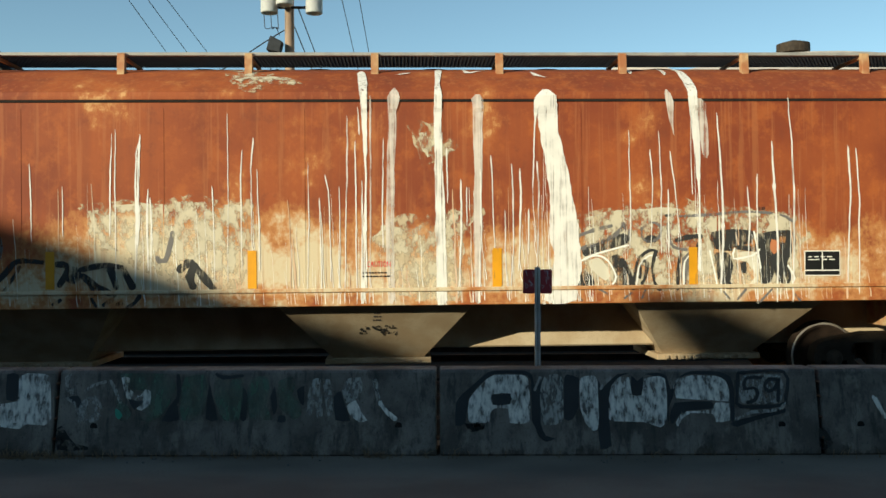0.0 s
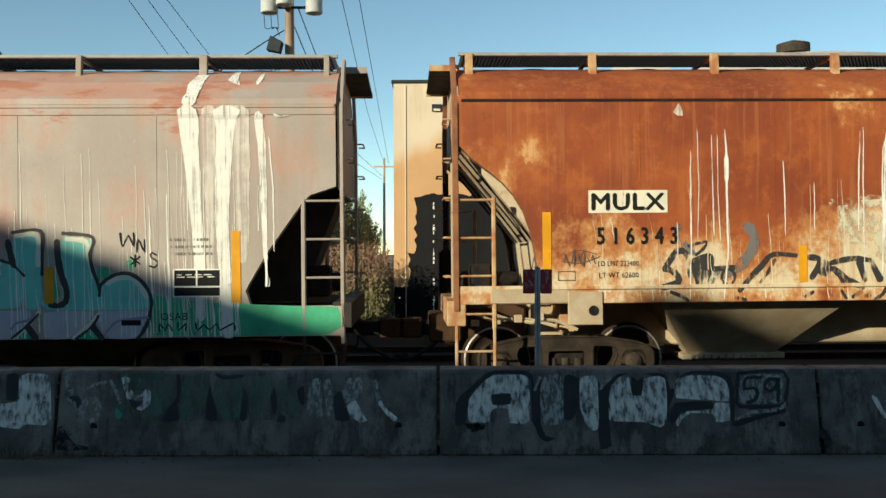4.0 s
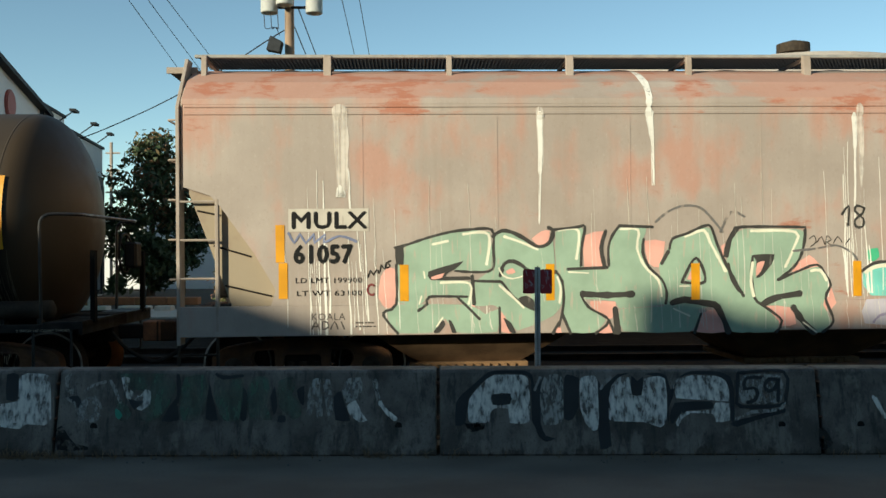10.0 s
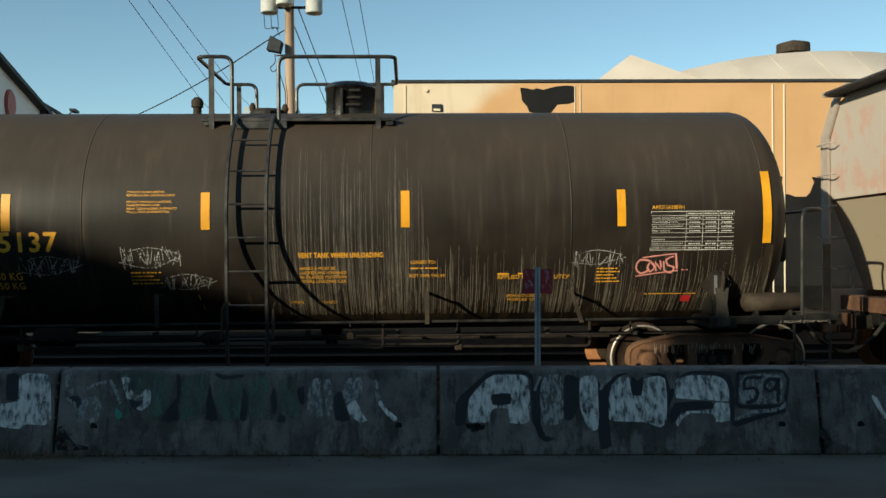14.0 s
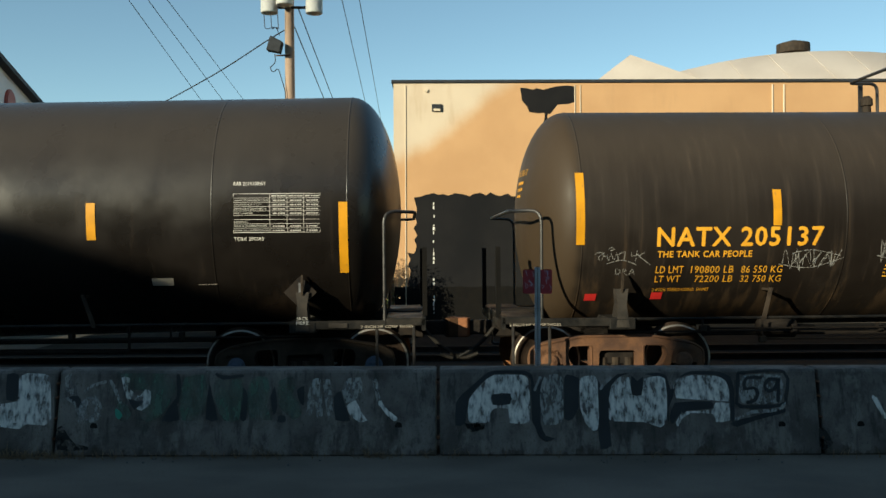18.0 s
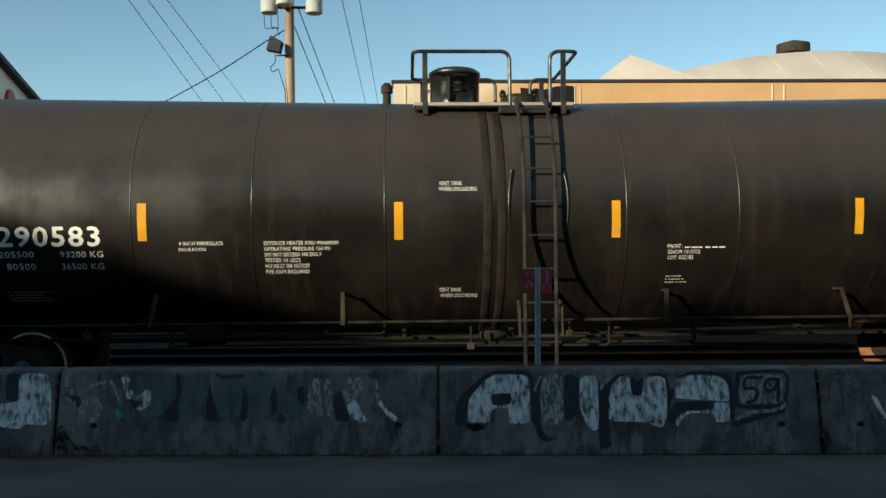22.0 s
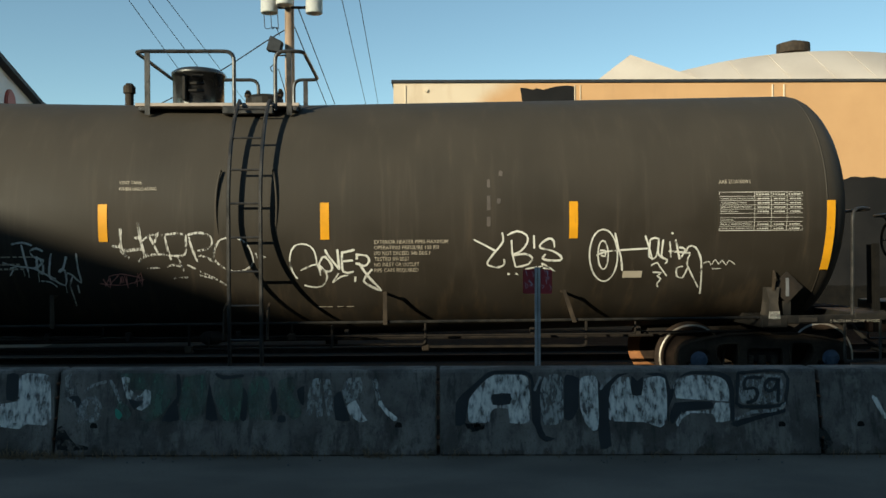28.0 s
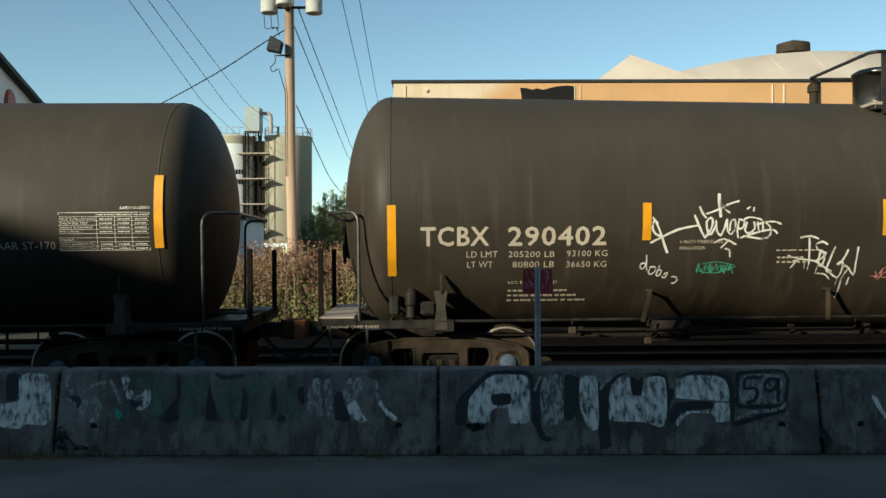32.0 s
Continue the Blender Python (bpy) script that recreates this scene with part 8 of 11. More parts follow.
spill(SIDE["a"], MILK, [(0.261, 3.978, 0.072), (0.254, 3.866, 0.172), (0.231, 3.667, 0.107), (0.21, 2.958, 0.1), (0.19, 2.25, 0.1), (0.196, 1.273, 0.086)])
spill(SIDE["a"], MILK, [(0.254, 3.88, 0.043), (0.228, 3.313, 0.036), (0.204, 2.25, 0.043), (0.196, 1.273, 0.057)])
spill(SIDE["a"], MILK, [(1.306, 3.893, 0.172), (1.311, 3.665, 0.129), (1.304, 2.953, 0.107), (1.283, 2.241, 0.079), (1.281, 1.261, 0.072)])
spill(SIDE["a"], MILK, [(1.341, 3.864, 0.043), (1.34, 2.952, 0.036), (1.312, 2.241, 0.043)])
spill(SIDE["a"], MILK, [(4.123, 3.837, 0.157), (4.177, 3.441, 0.129), (4.216, 3.081, 0.072)])
spill(SIDE["a"], MILK, [(3.71, 3.95, 0.072), (3.737, 3.802, 0.1), (3.771, 3.55, 0.05), (3.798, 3.371, 0.021)])
spill(SIDE["a"], MILK, [(-0.043, 3.881, 0.043), (-0.044, 2.96, 0.036), (-0.073, 1.276, 0.036)])
spill(SIDE["a"], SPILLBAND, [(0.272, 4.222, 0.029), (0.382, 4.246, 0.1), (0.464, 4.27, 0.036)])
spill(SIDE["a"], SPILLBAND, [(1.154, 4.406, 0.021), (1.222, 4.258, 0.1), (1.333, 4.298, 0.072), (1.5, 4.35, 0.029)])
spill(SIDE["a"], SPILLBAND, [(2.053, 4.294, 0.021), (2.12, 4.21, 0.1), (2.229, 4.174, 0.036)])
spill(SIDE["a"], SPILLBAND, [(3.45, 4.418, 0.021), (3.368, 4.242, 0.086)])
spill(SIDE["a"], SPILLBAND, [(3.86, 4.418, 0.029), (3.816, 4.218, 0.072)])
spill(SIDE["a"], SPILLBAND, [(3.032, 4.418, 0.021), (3.15, 4.418, 0.057), (3.387, 4.418, 0.029)])
cream_patch(SIDE["a"], [(2.435, 2.261), (2.833, 2.408), (3.339, 2.469), (3.846, 2.437), (4.282, 2.376), (4.793, 2.416), (5.341, 2.325), (5.485, 2.064), (5.387, 1.849), (5.368, 1.445), (2.449, 1.476)], 21, 0.0060)
cream_patch(SIDE["a"], [(-3.574, 2.475), (-2.884, 2.554), (-2.329, 2.578), (-1.634, 2.532), (-1.567, 2.123), (-1.711, 1.562), (-2.337, 1.533), (-2.958, 1.784), (-3.508, 2.069)], 22, 0.0060)
strokes(SIDE["a"], "faded_graffiti", SPILL, 0.022, [[(2.596, 1.788), (2.791, 1.858), (2.942, 1.785), (3.041, 1.584), (2.997, 1.491)], [(3.299, 1.452), (3.346, 1.724), (3.477, 1.852), (3.564, 1.822)], [(3.908, 1.467), (3.926, 1.776), (4.073, 1.889)], [(4.568, 1.928), (4.552, 1.799), (4.801, 1.84), (4.89, 1.911)], [(4.247, 1.902), (4.303, 1.643), (4.344, 1.427)], [(4.819, 2.142), (4.861, 1.925), (4.902, 1.673)], [(5.253, 1.706), (5.34, 1.546), (5.28, 1.431)], [(2.64, 1.816), (2.828, 1.886), (3.204, 1.983)]])
cream_patch(SIDE["a"], [(0.519, 3.439), (0.612, 3.496), (0.711, 3.467), (0.811, 3.509), (0.881, 3.381), (0.979, 3.225), (1.05, 3.182), (0.949, 3.125), (0.779, 3.097), (0.636, 3.056), (0.553, 3.212)], 23, 0.008)
cream_patch(SIDE["a"], [(-0.023, 2.167), (0.091, 2.251), (0.402, 2.248), (0.687, 2.331), (1.007, 2.443), (1.221, 2.455), (1.298, 2.355), (1.24, 2.256), (1.112, 2.186), (1.122, 1.745), (1.047, 1.306), (0.253, 1.315), (0.186, 1.754), (0.004, 2.039)], 24, 0.008)
cream_patch(SIDE["a"], [(-1.824, 4.158), (-1.912, 4.458), (-1.411, 4.226), (-1.027, 4.134), (-0.988, 4.074), (-1.365, 4.038), (-1.689, 4.058)], 25, 0.008)
spill(SIDE["a"], SPILLBAND, [(-5.438, 3.179, 0.014), (-5.443, 2.666, 0.029), (-5.442, 1.954, 0.029), (-5.456, 1.278, 0.021)])
spill(SIDE["a"], SPILLBAND, [(-5.349, 3.45, 0.014), (-5.335, 2.737, 0.014), (-5.356, 2.025, 0.014)])
spill(SIDE["a"], SPILLBAND, [(-5.164, 3.378, 0.014), (-5.156, 2.736, 0.021), (-5.148, 2.094, 0.021)])
spill(SIDE["a"], SPILLBAND, [(-5.092, 3.377, 0.014), (-5.085, 2.664, 0.014), (-5.063, 2.022, 0.021)])
spill(SIDE["a"], SPILLBAND, [(-4.991, 3.448, 0.014), (-4.974, 3.02, 0.057), (-4.972, 2.52, 0.043), (-4.964, 1.879, 0.036), (-5.027, 1.273, 0.029)])
spill(SIDE["a"], SPILLBAND, [(-5.618, 2.276, 0.014), (-5.608, 1.742, 0.021)])
spill(SIDE["a"], MILK, [(-5.589, 3.778, 0.021), (-5.59, 3.664, 0.114), (-5.562, 3.621, 0.072), (-5.533, 3.693, 0.021)])
blob(SIDE["b"], "graffiti_background", LEAF, None, 0, [(0.875, 1.785), (0.98, 1.826), (1.12, 1.853), (1.225, 1.796), (1.35, 1.738), (1.237, 1.655), (1.11, 1.501), (1.013, 1.601), (0.93, 1.686)])
blob(SIDE["b"], "graffiti_background", LEAF, None, 0, [(0.514, 1.901), (0.667, 1.928), (0.68, 1.801), (0.61, 1.746), (0.513, 1.761)])
blob(SIDE["b"], "graffiti_background", LEAF, None, 0, [(5.17, 1.73), (5.286, 1.786), (5.371, 1.699), (5.255, 1.6), (5.197, 1.573)])
blob(SIDE["b"], "graffiti_background", LEAF, None, 0, [(5.532, 1.834), (5.633, 1.883), (5.675, 1.782), (5.588, 1.712)])
blob(SIDE["b"], "graffiti_background", LEAF, None, 0, [(4.538, 1.793), (4.653, 1.778), (4.722, 1.535), (4.75, 1.42), (4.663, 1.336), (4.577, 1.365)])
blob(SIDE["b"], "graffiti_lower_band", LILAC, None, 0, [(0.439, 1.284), (1.458, 1.272), (1.506, 1.131), (1.491, 1.011), (1.288, 0.972), (1.078, 0.925), (0.437, 0.933)])
blob(SIDE["b"], "graffiti_lower_band", LILAC, None, 0, [(1.753, 1.269), (2.175, 1.264), (2.195, 1.123), (2.151, 0.918), (1.694, 0.924)])
blob(SIDE["b"], "graffiti_lower_band", LILAC, None, 0, [(2.626, 1.259), (3.406, 1.25), (3.546, 1.021), (3.332, 0.967), (3.189, 0.898), (2.708, 0.904)])
blob(SIDE["b"], "graffiti_lower_band", LILAC, None, 0, [(3.463, 1.249), (4.447, 1.238), (4.338, 1.061), (4.15, 0.886), (3.616, 0.893), (3.56, 1.021)])
blob(SIDE["b"], "graffiti_lower_band", LILAC, None, 0, [(4.512, 1.237), (5.172, 1.23), (5.055, 1.053), (4.831, 0.877), (4.544, 0.881)])
blob(SIDE["b"], "graffiti_lower_band", LILAC, None, 0, [(5.194, 1.23), (5.836, 1.222), (5.791, 1.044), (5.695, 0.873), (5.334, 0.871), (5.178, 1.087)])
blob(SIDE["b"], "graffiti_background", LEAF, None, 0, [(1.528, 1.271), (1.606, 1.376), (1.677, 1.46), (1.733, 1.368), (1.732, 1.234), (1.694, 0.924), (1.512, 0.926), (1.499, 1.131)], lift=0.0085)
blob(SIDE["b"], "graffiti_background", LEAF, None, 0, [(2.203, 1.264), (2.577, 1.26), (2.651, 0.912), (2.172, 0.918)], lift=0.0085)
blob(SIDE["b"], "graffiti_background", LEAF, None, 0, [(4.15, 0.886), (4.345, 1.047), (4.515, 0.888)], lift=0.0085)
blob(SIDE["b"], "graffiti_background", LEAF, None, 0, [(4.917, 0.876), (5.134, 1.045), (5.305, 0.871)], lift=0.0085)
blob(SIDE["b"], "graffiti_letter", TURQ, None, 0, [(0.456, 1.621), (0.561, 1.69), (0.679, 1.724), (0.819, 1.722), (0.916, 1.672), (0.999, 1.594), (1.082, 1.474), (1.139, 1.572), (1.237, 1.648), (1.35, 1.71), (1.42, 1.738), (1.322, 1.795), (1.274, 1.873), (1.254, 1.979), (1.17, 1.994), (1.087, 2.065), (1.06, 2.234), (1.158, 2.191), (1.242, 2.275), (1.334, 2.331), (1.411, 2.309), (1.459, 2.224), (1.578, 2.216), (1.584, 2.089), (1.625, 1.961), (1.688, 1.904), (1.738, 1.975), (1.774, 2.08), (1.79, 2.306), (2.148, 2.303), (2.139, 2.042), (2.082, 1.929), (2.011, 1.831), (1.911, 1.705), (2.009, 1.605), (2.113, 1.491), (2.162, 1.377), (2.231, 1.285), (0.453, 1.291)], lift=0.0102)
blob(SIDE["b"], "graffiti_letter", TURQ, None, 0, [(2.153, 2.07), (2.281, 2.182), (2.423, 2.252), (2.564, 2.279), (2.691, 2.249), (2.79, 2.178), (2.888, 2.049), (2.965, 1.914), (2.977, 1.68), (2.911, 1.504), (2.945, 1.362), (3.008, 1.269), (2.245, 1.277), (2.19, 1.405), (2.121, 1.512), (2.073, 1.76), (2.11, 1.971)], lift=0.0102)
blob(SIDE["b"], "graffiti_letter", TURQ, None, 0, [(2.965, 1.95), (3.008, 2.07), (3.102, 2.175), (3.237, 2.259), (3.358, 2.287), (3.472, 2.243), (3.556, 2.157), (3.619, 2.015), (3.632, 1.887), (3.768, 1.9), (3.91, 1.884), (4.052, 1.855), (4.166, 1.811), (4.251, 1.725), (4.315, 1.667), (4.318, 1.247), (2.98, 1.262), (2.925, 1.433), (2.962, 1.609)], lift=0.0102)
blob(SIDE["b"], "graffiti_letter", TURQ, None, 0, [(4.163, 2.181), (4.492, 2.2), (4.509, 1.736), (4.519, 1.244), (4.304, 1.247), (4.301, 1.688), (4.202, 1.796), (4.168, 1.953)], lift=0.0102)
blob(SIDE["b"], "graffiti_letter", TURQ, None, 0, [(4.772, 2.162), (5.138, 2.116), (5.107, 1.909), (5.134, 1.73), (5.211, 1.515), (5.284, 1.6), (5.414, 1.663), (5.559, 1.676), (5.688, 1.61), (5.788, 1.488), (5.837, 1.366), (5.843, 1.229), (4.504, 1.245), (4.513, 1.38), (4.591, 1.322), (4.677, 1.3), (4.763, 1.327), (4.822, 1.434), (4.78, 1.591), (4.732, 1.805), (4.749, 2.005)], lift=0.0102)
strokes(SIDE["b"], "graffiti_highlight", HILITE, 0.054, [[(0.491, 1.613), (0.595, 1.668), (0.721, 1.695), (0.839, 1.68), (0.944, 1.609), (1.027, 1.516)], [(1.466, 2.181), (1.536, 2.167), (1.577, 2.011), (1.646, 1.926)], [(1.845, 2.263), (2.099, 2.268), (2.111, 2.084)], [(2.224, 2.076), (2.338, 2.182), (2.479, 2.237), (2.635, 2.236), (2.775, 2.135), (2.901, 1.978)], [(3.022, 2.034), (3.116, 2.147), (3.244, 2.231), (3.372, 2.251), (3.485, 2.186), (3.576, 2.029)]])
strokes(SIDE["b"], "graffiti_highlight", HILITE, 0.06, [[(4.205, 2.159), (4.463, 2.164), (4.474, 1.794)], [(4.821, 2.119), (5.058, 2.081), (5.085, 1.902), (5.162, 1.644)], [(5.312, 1.564), (5.443, 1.627), (5.587, 1.633), (5.702, 1.553), (5.794, 1.395)], [(2.361, 1.559), (2.369, 1.743), (2.434, 1.855)], [(3.219, 1.834), (3.248, 1.912)], [(1.341, 2.309), (1.417, 2.266)], [(3.668, 1.872), (3.853, 1.856), (4.009, 1.819)]])
strokes(SIDE["b"], "graffiti_highlight", HILITE, 0.05, [[(1.471, 1.117), (1.528, 1.264), (1.635, 1.425)], [(2.158, 0.946), (2.195, 1.123), (2.147, 1.321), (2.078, 1.463)], [(4.165, 0.9), (4.374, 1.082), (4.483, 1.224)], [(4.903, 0.891), (5.12, 1.081), (5.208, 1.187)], [(2.995, 1.326), (3.066, 1.396), (3.294, 1.493), (3.378, 1.293), (3.503, 1.064)], [(3.407, 1.427), (3.692, 1.431)], [(2.503, 1.656), (2.687, 1.725), (2.743, 1.654)]])
strokes(SIDE["b"], "graffiti_outline", OUTLINE, 0.036, [[(1.06, 2.234), (1.102, 2.177), (1.158, 2.233), (1.243, 2.303), (1.355, 2.359), (1.439, 2.316), (1.48, 2.231), (1.585, 2.223), (1.591, 2.082), (1.632, 1.954), (1.688, 1.904), (1.745, 1.975)], [(1.797, 2.306), (2.148, 2.303), (2.146, 2.028)], [(0.442, 1.621), (0.561, 1.704), (0.68, 1.738), (0.833, 1.736), (0.93, 1.679), (1.013, 1.58), (1.082, 1.474), (1.139, 1.572), (1.251, 1.655), (1.42, 1.738)], [(2.082, 1.929), (2.01, 1.817), (1.897, 1.705), (2.009, 1.605), (2.12, 1.491)]])
strokes(SIDE["b"], "graffiti_outline", OUTLINE, 0.044, [[(2.168, 2.07), (2.281, 2.189), (2.423, 2.266), (2.565, 2.3), (2.706, 2.264), (2.804, 2.192), (2.902, 2.049), (2.972, 1.914)], [(2.972, 1.914), (3.015, 2.048), (3.102, 2.175), (3.237, 2.274), (3.358, 2.308), (3.486, 2.258), (3.57, 2.157), (3.626, 2.015), (3.632, 1.873)], [(4.163, 2.202), (4.507, 2.221), (4.526, 1.95), (4.523, 1.679)], [(4.772, 2.19), (5.138, 2.138), (5.107, 1.931), (5.141, 1.73), (5.218, 1.515), (5.217, 1.415)], [(5.218, 1.529), (5.298, 1.607), (5.429, 1.677), (5.588, 1.683), (5.717, 1.603), (5.817, 1.473), (5.852, 1.33), (5.828, 1.151), (5.754, 0.973), (5.681, 0.881)]])
strokes(SIDE["b"], "graffiti_outline", OUTLINE, 0.032, [[(3.632, 1.887), (3.768, 1.907), (3.924, 1.891), (4.067, 1.847), (4.181, 1.796), (4.308, 1.667)], [(3.389, 1.761), (3.496, 1.817), (3.632, 1.873)], [(2.925, 1.454), (2.996, 1.481), (3.302, 1.549), (3.406, 1.286), (3.546, 1.014)], [(3.386, 1.463), (3.728, 1.474)], [(2.531, 1.699), (2.716, 1.775), (2.785, 1.654)], [(2.531, 1.699), (2.544, 1.543)], [(4.475, 1.195), (4.338, 1.054), (4.151, 0.9)], [(5.208, 1.172), (5.127, 1.038), (4.917, 0.876)]])
strokes(SIDE["b"], "graffiti_outline", OUTLINE, 0.045, [[(3.728, 1.46), (3.764, 1.523), (3.85, 1.544), (3.928, 1.472), (3.941, 1.4), (3.891, 1.337), (3.812, 1.324), (3.763, 1.374), (3.735, 1.452)], [(1.498, 0.934), (1.506, 1.131), (1.557, 1.342), (1.67, 1.46), (1.753, 1.339), (1.731, 1.128), (1.687, 0.931)], [(2.158, 0.925), (2.188, 1.109), (2.217, 1.257)], [(2.162, 1.42), (2.232, 1.334), (2.344, 1.283), (2.626, 1.28)], [(3.546, 1.007), (3.403, 0.959), (3.261, 0.911)]])
strokes(SIDE["b"], "graffiti_outline", OUTLINE, 0.075, [[(0.99, 2.185), (1.024, 2.079), (1.093, 1.994), (1.198, 1.951), (1.254, 1.944)], [(1.282, 1.936), (1.309, 1.837), (1.371, 1.766)], [(1.768, 2.243), (1.753, 2.073), (1.717, 1.975)], [(4.706, 2.091), (4.719, 1.877), (4.76, 1.663), (4.822, 1.484), (4.807, 1.341), (4.706, 1.292), (4.62, 1.322)], [(2.605, 1.273), (2.639, 1.103), (2.687, 0.919)], [(4.112, 2.096), (4.139, 1.953), (4.181, 1.796)], [(4.345, 1.04), (4.444, 0.896)], [(5.134, 1.03), (5.248, 0.886)], [(3.417, 0.98), (3.488, 0.894)], [(2.982, 1.538), (3.017, 1.453)]])
strokes(SIDE["b"], "graffiti_outline", OUTLINE, 0.06, [[(2.447, 1.756), (2.476, 1.862), (2.547, 1.918), (2.617, 1.875), (2.645, 1.782), (2.602, 1.712)]])
blob(SIDE["b"], "graffiti_detail", OUTLINE, None, 0, [(3.269, 1.89), (3.326, 1.918), (3.39, 1.846), (3.382, 1.761), (3.325, 1.748), (3.276, 1.805)], lift=0.013)
blob(SIDE["b"], "graffiti_detail", OUTLINE, None, 0, [(2.081, 1.887), (2.086, 1.548), (2.002, 1.633), (1.939, 1.704)], lift=0.013)
strokes(SIDE["b"], "graffiti_detail", VIOLET, 0.03, [[(0.59, 0.966), (0.674, 1.056), (0.87, 1.082), (1.044, 1.08), (1.134, 0.938)], [(1.78, 1.184), (1.92, 1.126), (2.032, 1.026), (2.073, 0.926)], [(2.879, 1.029), (3.007, 1.099), (3.134, 1.083), (3.263, 1.138), (3.404, 1.094)], [(3.617, 1.02), (3.745, 0.99), (3.844, 0.904)], [(4.152, 1.014), (4.202, 1.084), (4.331, 1.111), (4.432, 1.181)], [(5.299, 0.957), (5.394, 1.07), (5.495, 1.112), (5.64, 1.124), (5.813, 1.137)]])
blob(SIDE["b"], "graffiti_background", PINK, None, 0, [(-5.704, 1.624), (-5.633, 1.722), (-5.507, 1.735), (-5.511, 1.255), (-5.637, 1.2), (-5.741, 1.342)])
blob(SIDE["b"], "graffiti_background", PINK, None, 0, [(-3.808, 2.073), (-3.672, 2.172), (-3.558, 2.185), (-3.588, 2.015), (-3.723, 1.987)])
blob(SIDE["b"], "graffiti_background", PINK, None, 0, [(-3.144, 2.132), (-2.858, 2.179), (-2.903, 1.952), (-2.877, 1.695), (-3.149, 1.683)])
blob(SIDE["b"], "graffiti_background", PINK, None, 0, [(-2.386, 2.054), (-2.069, 2.044), (-2.174, 1.674), (-2.317, 1.732)])
blob(SIDE["b"], "graffiti_background", PINK, None, 0, [(-1.391, 1.967), (-1.29, 2.009), (-1.335, 1.78)])
blob(SIDE["b"], "graffiti_background", PINK, None, 0, [(-0.509, 1.657), (-0.23, 1.856), (-0.114, 1.726), (-0.014, 1.566), (0.128, 1.205), (-0.056, 1.063)])
blob(SIDE["b"], "graffiti_background", PINK, None, 0, [(-4.686, 1.33), (-4.517, 1.258), (-4.518, 1.116)])
blob(SIDE["b"], "graffiti_background", PINK, None, 0, [(-3.088, 1.284), (-2.716, 1.28), (-2.747, 1.081), (-2.84, 1.032), (-3.039, 1.184)])
blob(SIDE["b"], "graffiti_background", PINK, None, 0, [(-2.826, 1.032), (-2.763, 0.867), (-2.999, 0.87)])
blob(SIDE["b"], "graffiti_background", PINK, None, 0, [(-1.646, 1.118), (-1.457, 1.18), (-1.287, 0.849), (-1.735, 0.854)])
blob(SIDE["b"], "graffiti_background", PINK, None, 0, [(-0.834, 1.209), (-0.47, 1.19), (-0.4, 0.952), (-0.604, 0.912)])
blob(SIDE["b"], "graffiti_background", PINK, None, 0, [(-3.52, 0.884), (-3.468, 1.047), (-3.42, 0.876)])
blob(SIDE["b"], "graffiti_background", PINK, None, 0, [(-4.248, 1.219), (-4.052, 1.04), (-3.996, 0.883), (-4.209, 0.886)])
blob(SIDE["b"], "graffiti_letter", MINT, None, 0, [(-5.498, 1.975), (-5.244, 2.043), (-4.962, 2.125), (-4.679, 2.18), (-4.304, 2.191), (-4.294, 1.68), (-4.528, 1.661), (-4.81, 1.678), (-4.654, 1.783), (-4.824, 1.756), (-5.106, 1.681), (-5.107, 1.561), (-4.613, 1.556), (-4.536, 1.506), (-4.538, 1.251), (-4.616, 1.217), (-4.742, 1.345), (-5.109, 1.349), (-5.194, 1.258), (-5.518, 1.255)], lift=0.0102)
blob(SIDE["b"], "graffiti_letter", MINT, None, 0, [(-5.637, 1.186), (-5.517, 1.269), (-4.545, 1.258), (-4.391, 1.115), (-4.22, 1.219), (-4.209, 0.886), (-4.775, 0.893), (-4.9, 1.107), (-5.042, 0.897), (-5.499, 0.902), (-5.59, 1.002)], lift=0.0102)
blob(SIDE["b"], "graffiti_letter", MINT, None, 0, [(-4.297, 2.106), (-4.198, 2.162), (-4.077, 2.146), (-3.9, 2.074), (-3.773, 2.002), (-3.673, 1.98), (-3.588, 2.015), (-3.53, 2.114), (-3.505, 1.744), (-3.505, 1.673), (-3.428, 1.587), (-3.4, 1.458), (-3.417, 1.238), (-3.511, 1.104), (-4.01, 0.883), (-4.22, 1.212), (-4.298, 1.248), (-4.539, 1.216), (-4.529, 1.555), (-4.287, 1.68)], lift=0.0102)
blob(SIDE["b"], "graffiti_letter", MINT, None, 0, [(-3.515, 2.185), (-3.201, 2.211), (-3.129, 2.196), (-3.175, 1.954), (-3.17, 1.726), (-3.134, 1.676), (-2.863, 1.673), (-2.827, 1.694), (-2.817, 1.951), (-2.758, 2.129), (-2.685, 2.221), (-2.312, 2.204), (-2.386, 2.054), (-2.38, 1.876), (-2.296, 1.675), (-2.153, 1.552), (-2.09, 1.373), (-2.092, 1.223), (-2.48, 1.192), (-2.71, 1.18), (-2.723, 1.28), (-3.181, 1.314), (-3.089, 1.206), (-2.84, 1.039), (-3.013, 0.871), (-3.328, 0.875), (-3.425, 1.139), (-3.4, 1.458), (-3.491, 1.672)], lift=0.0102)
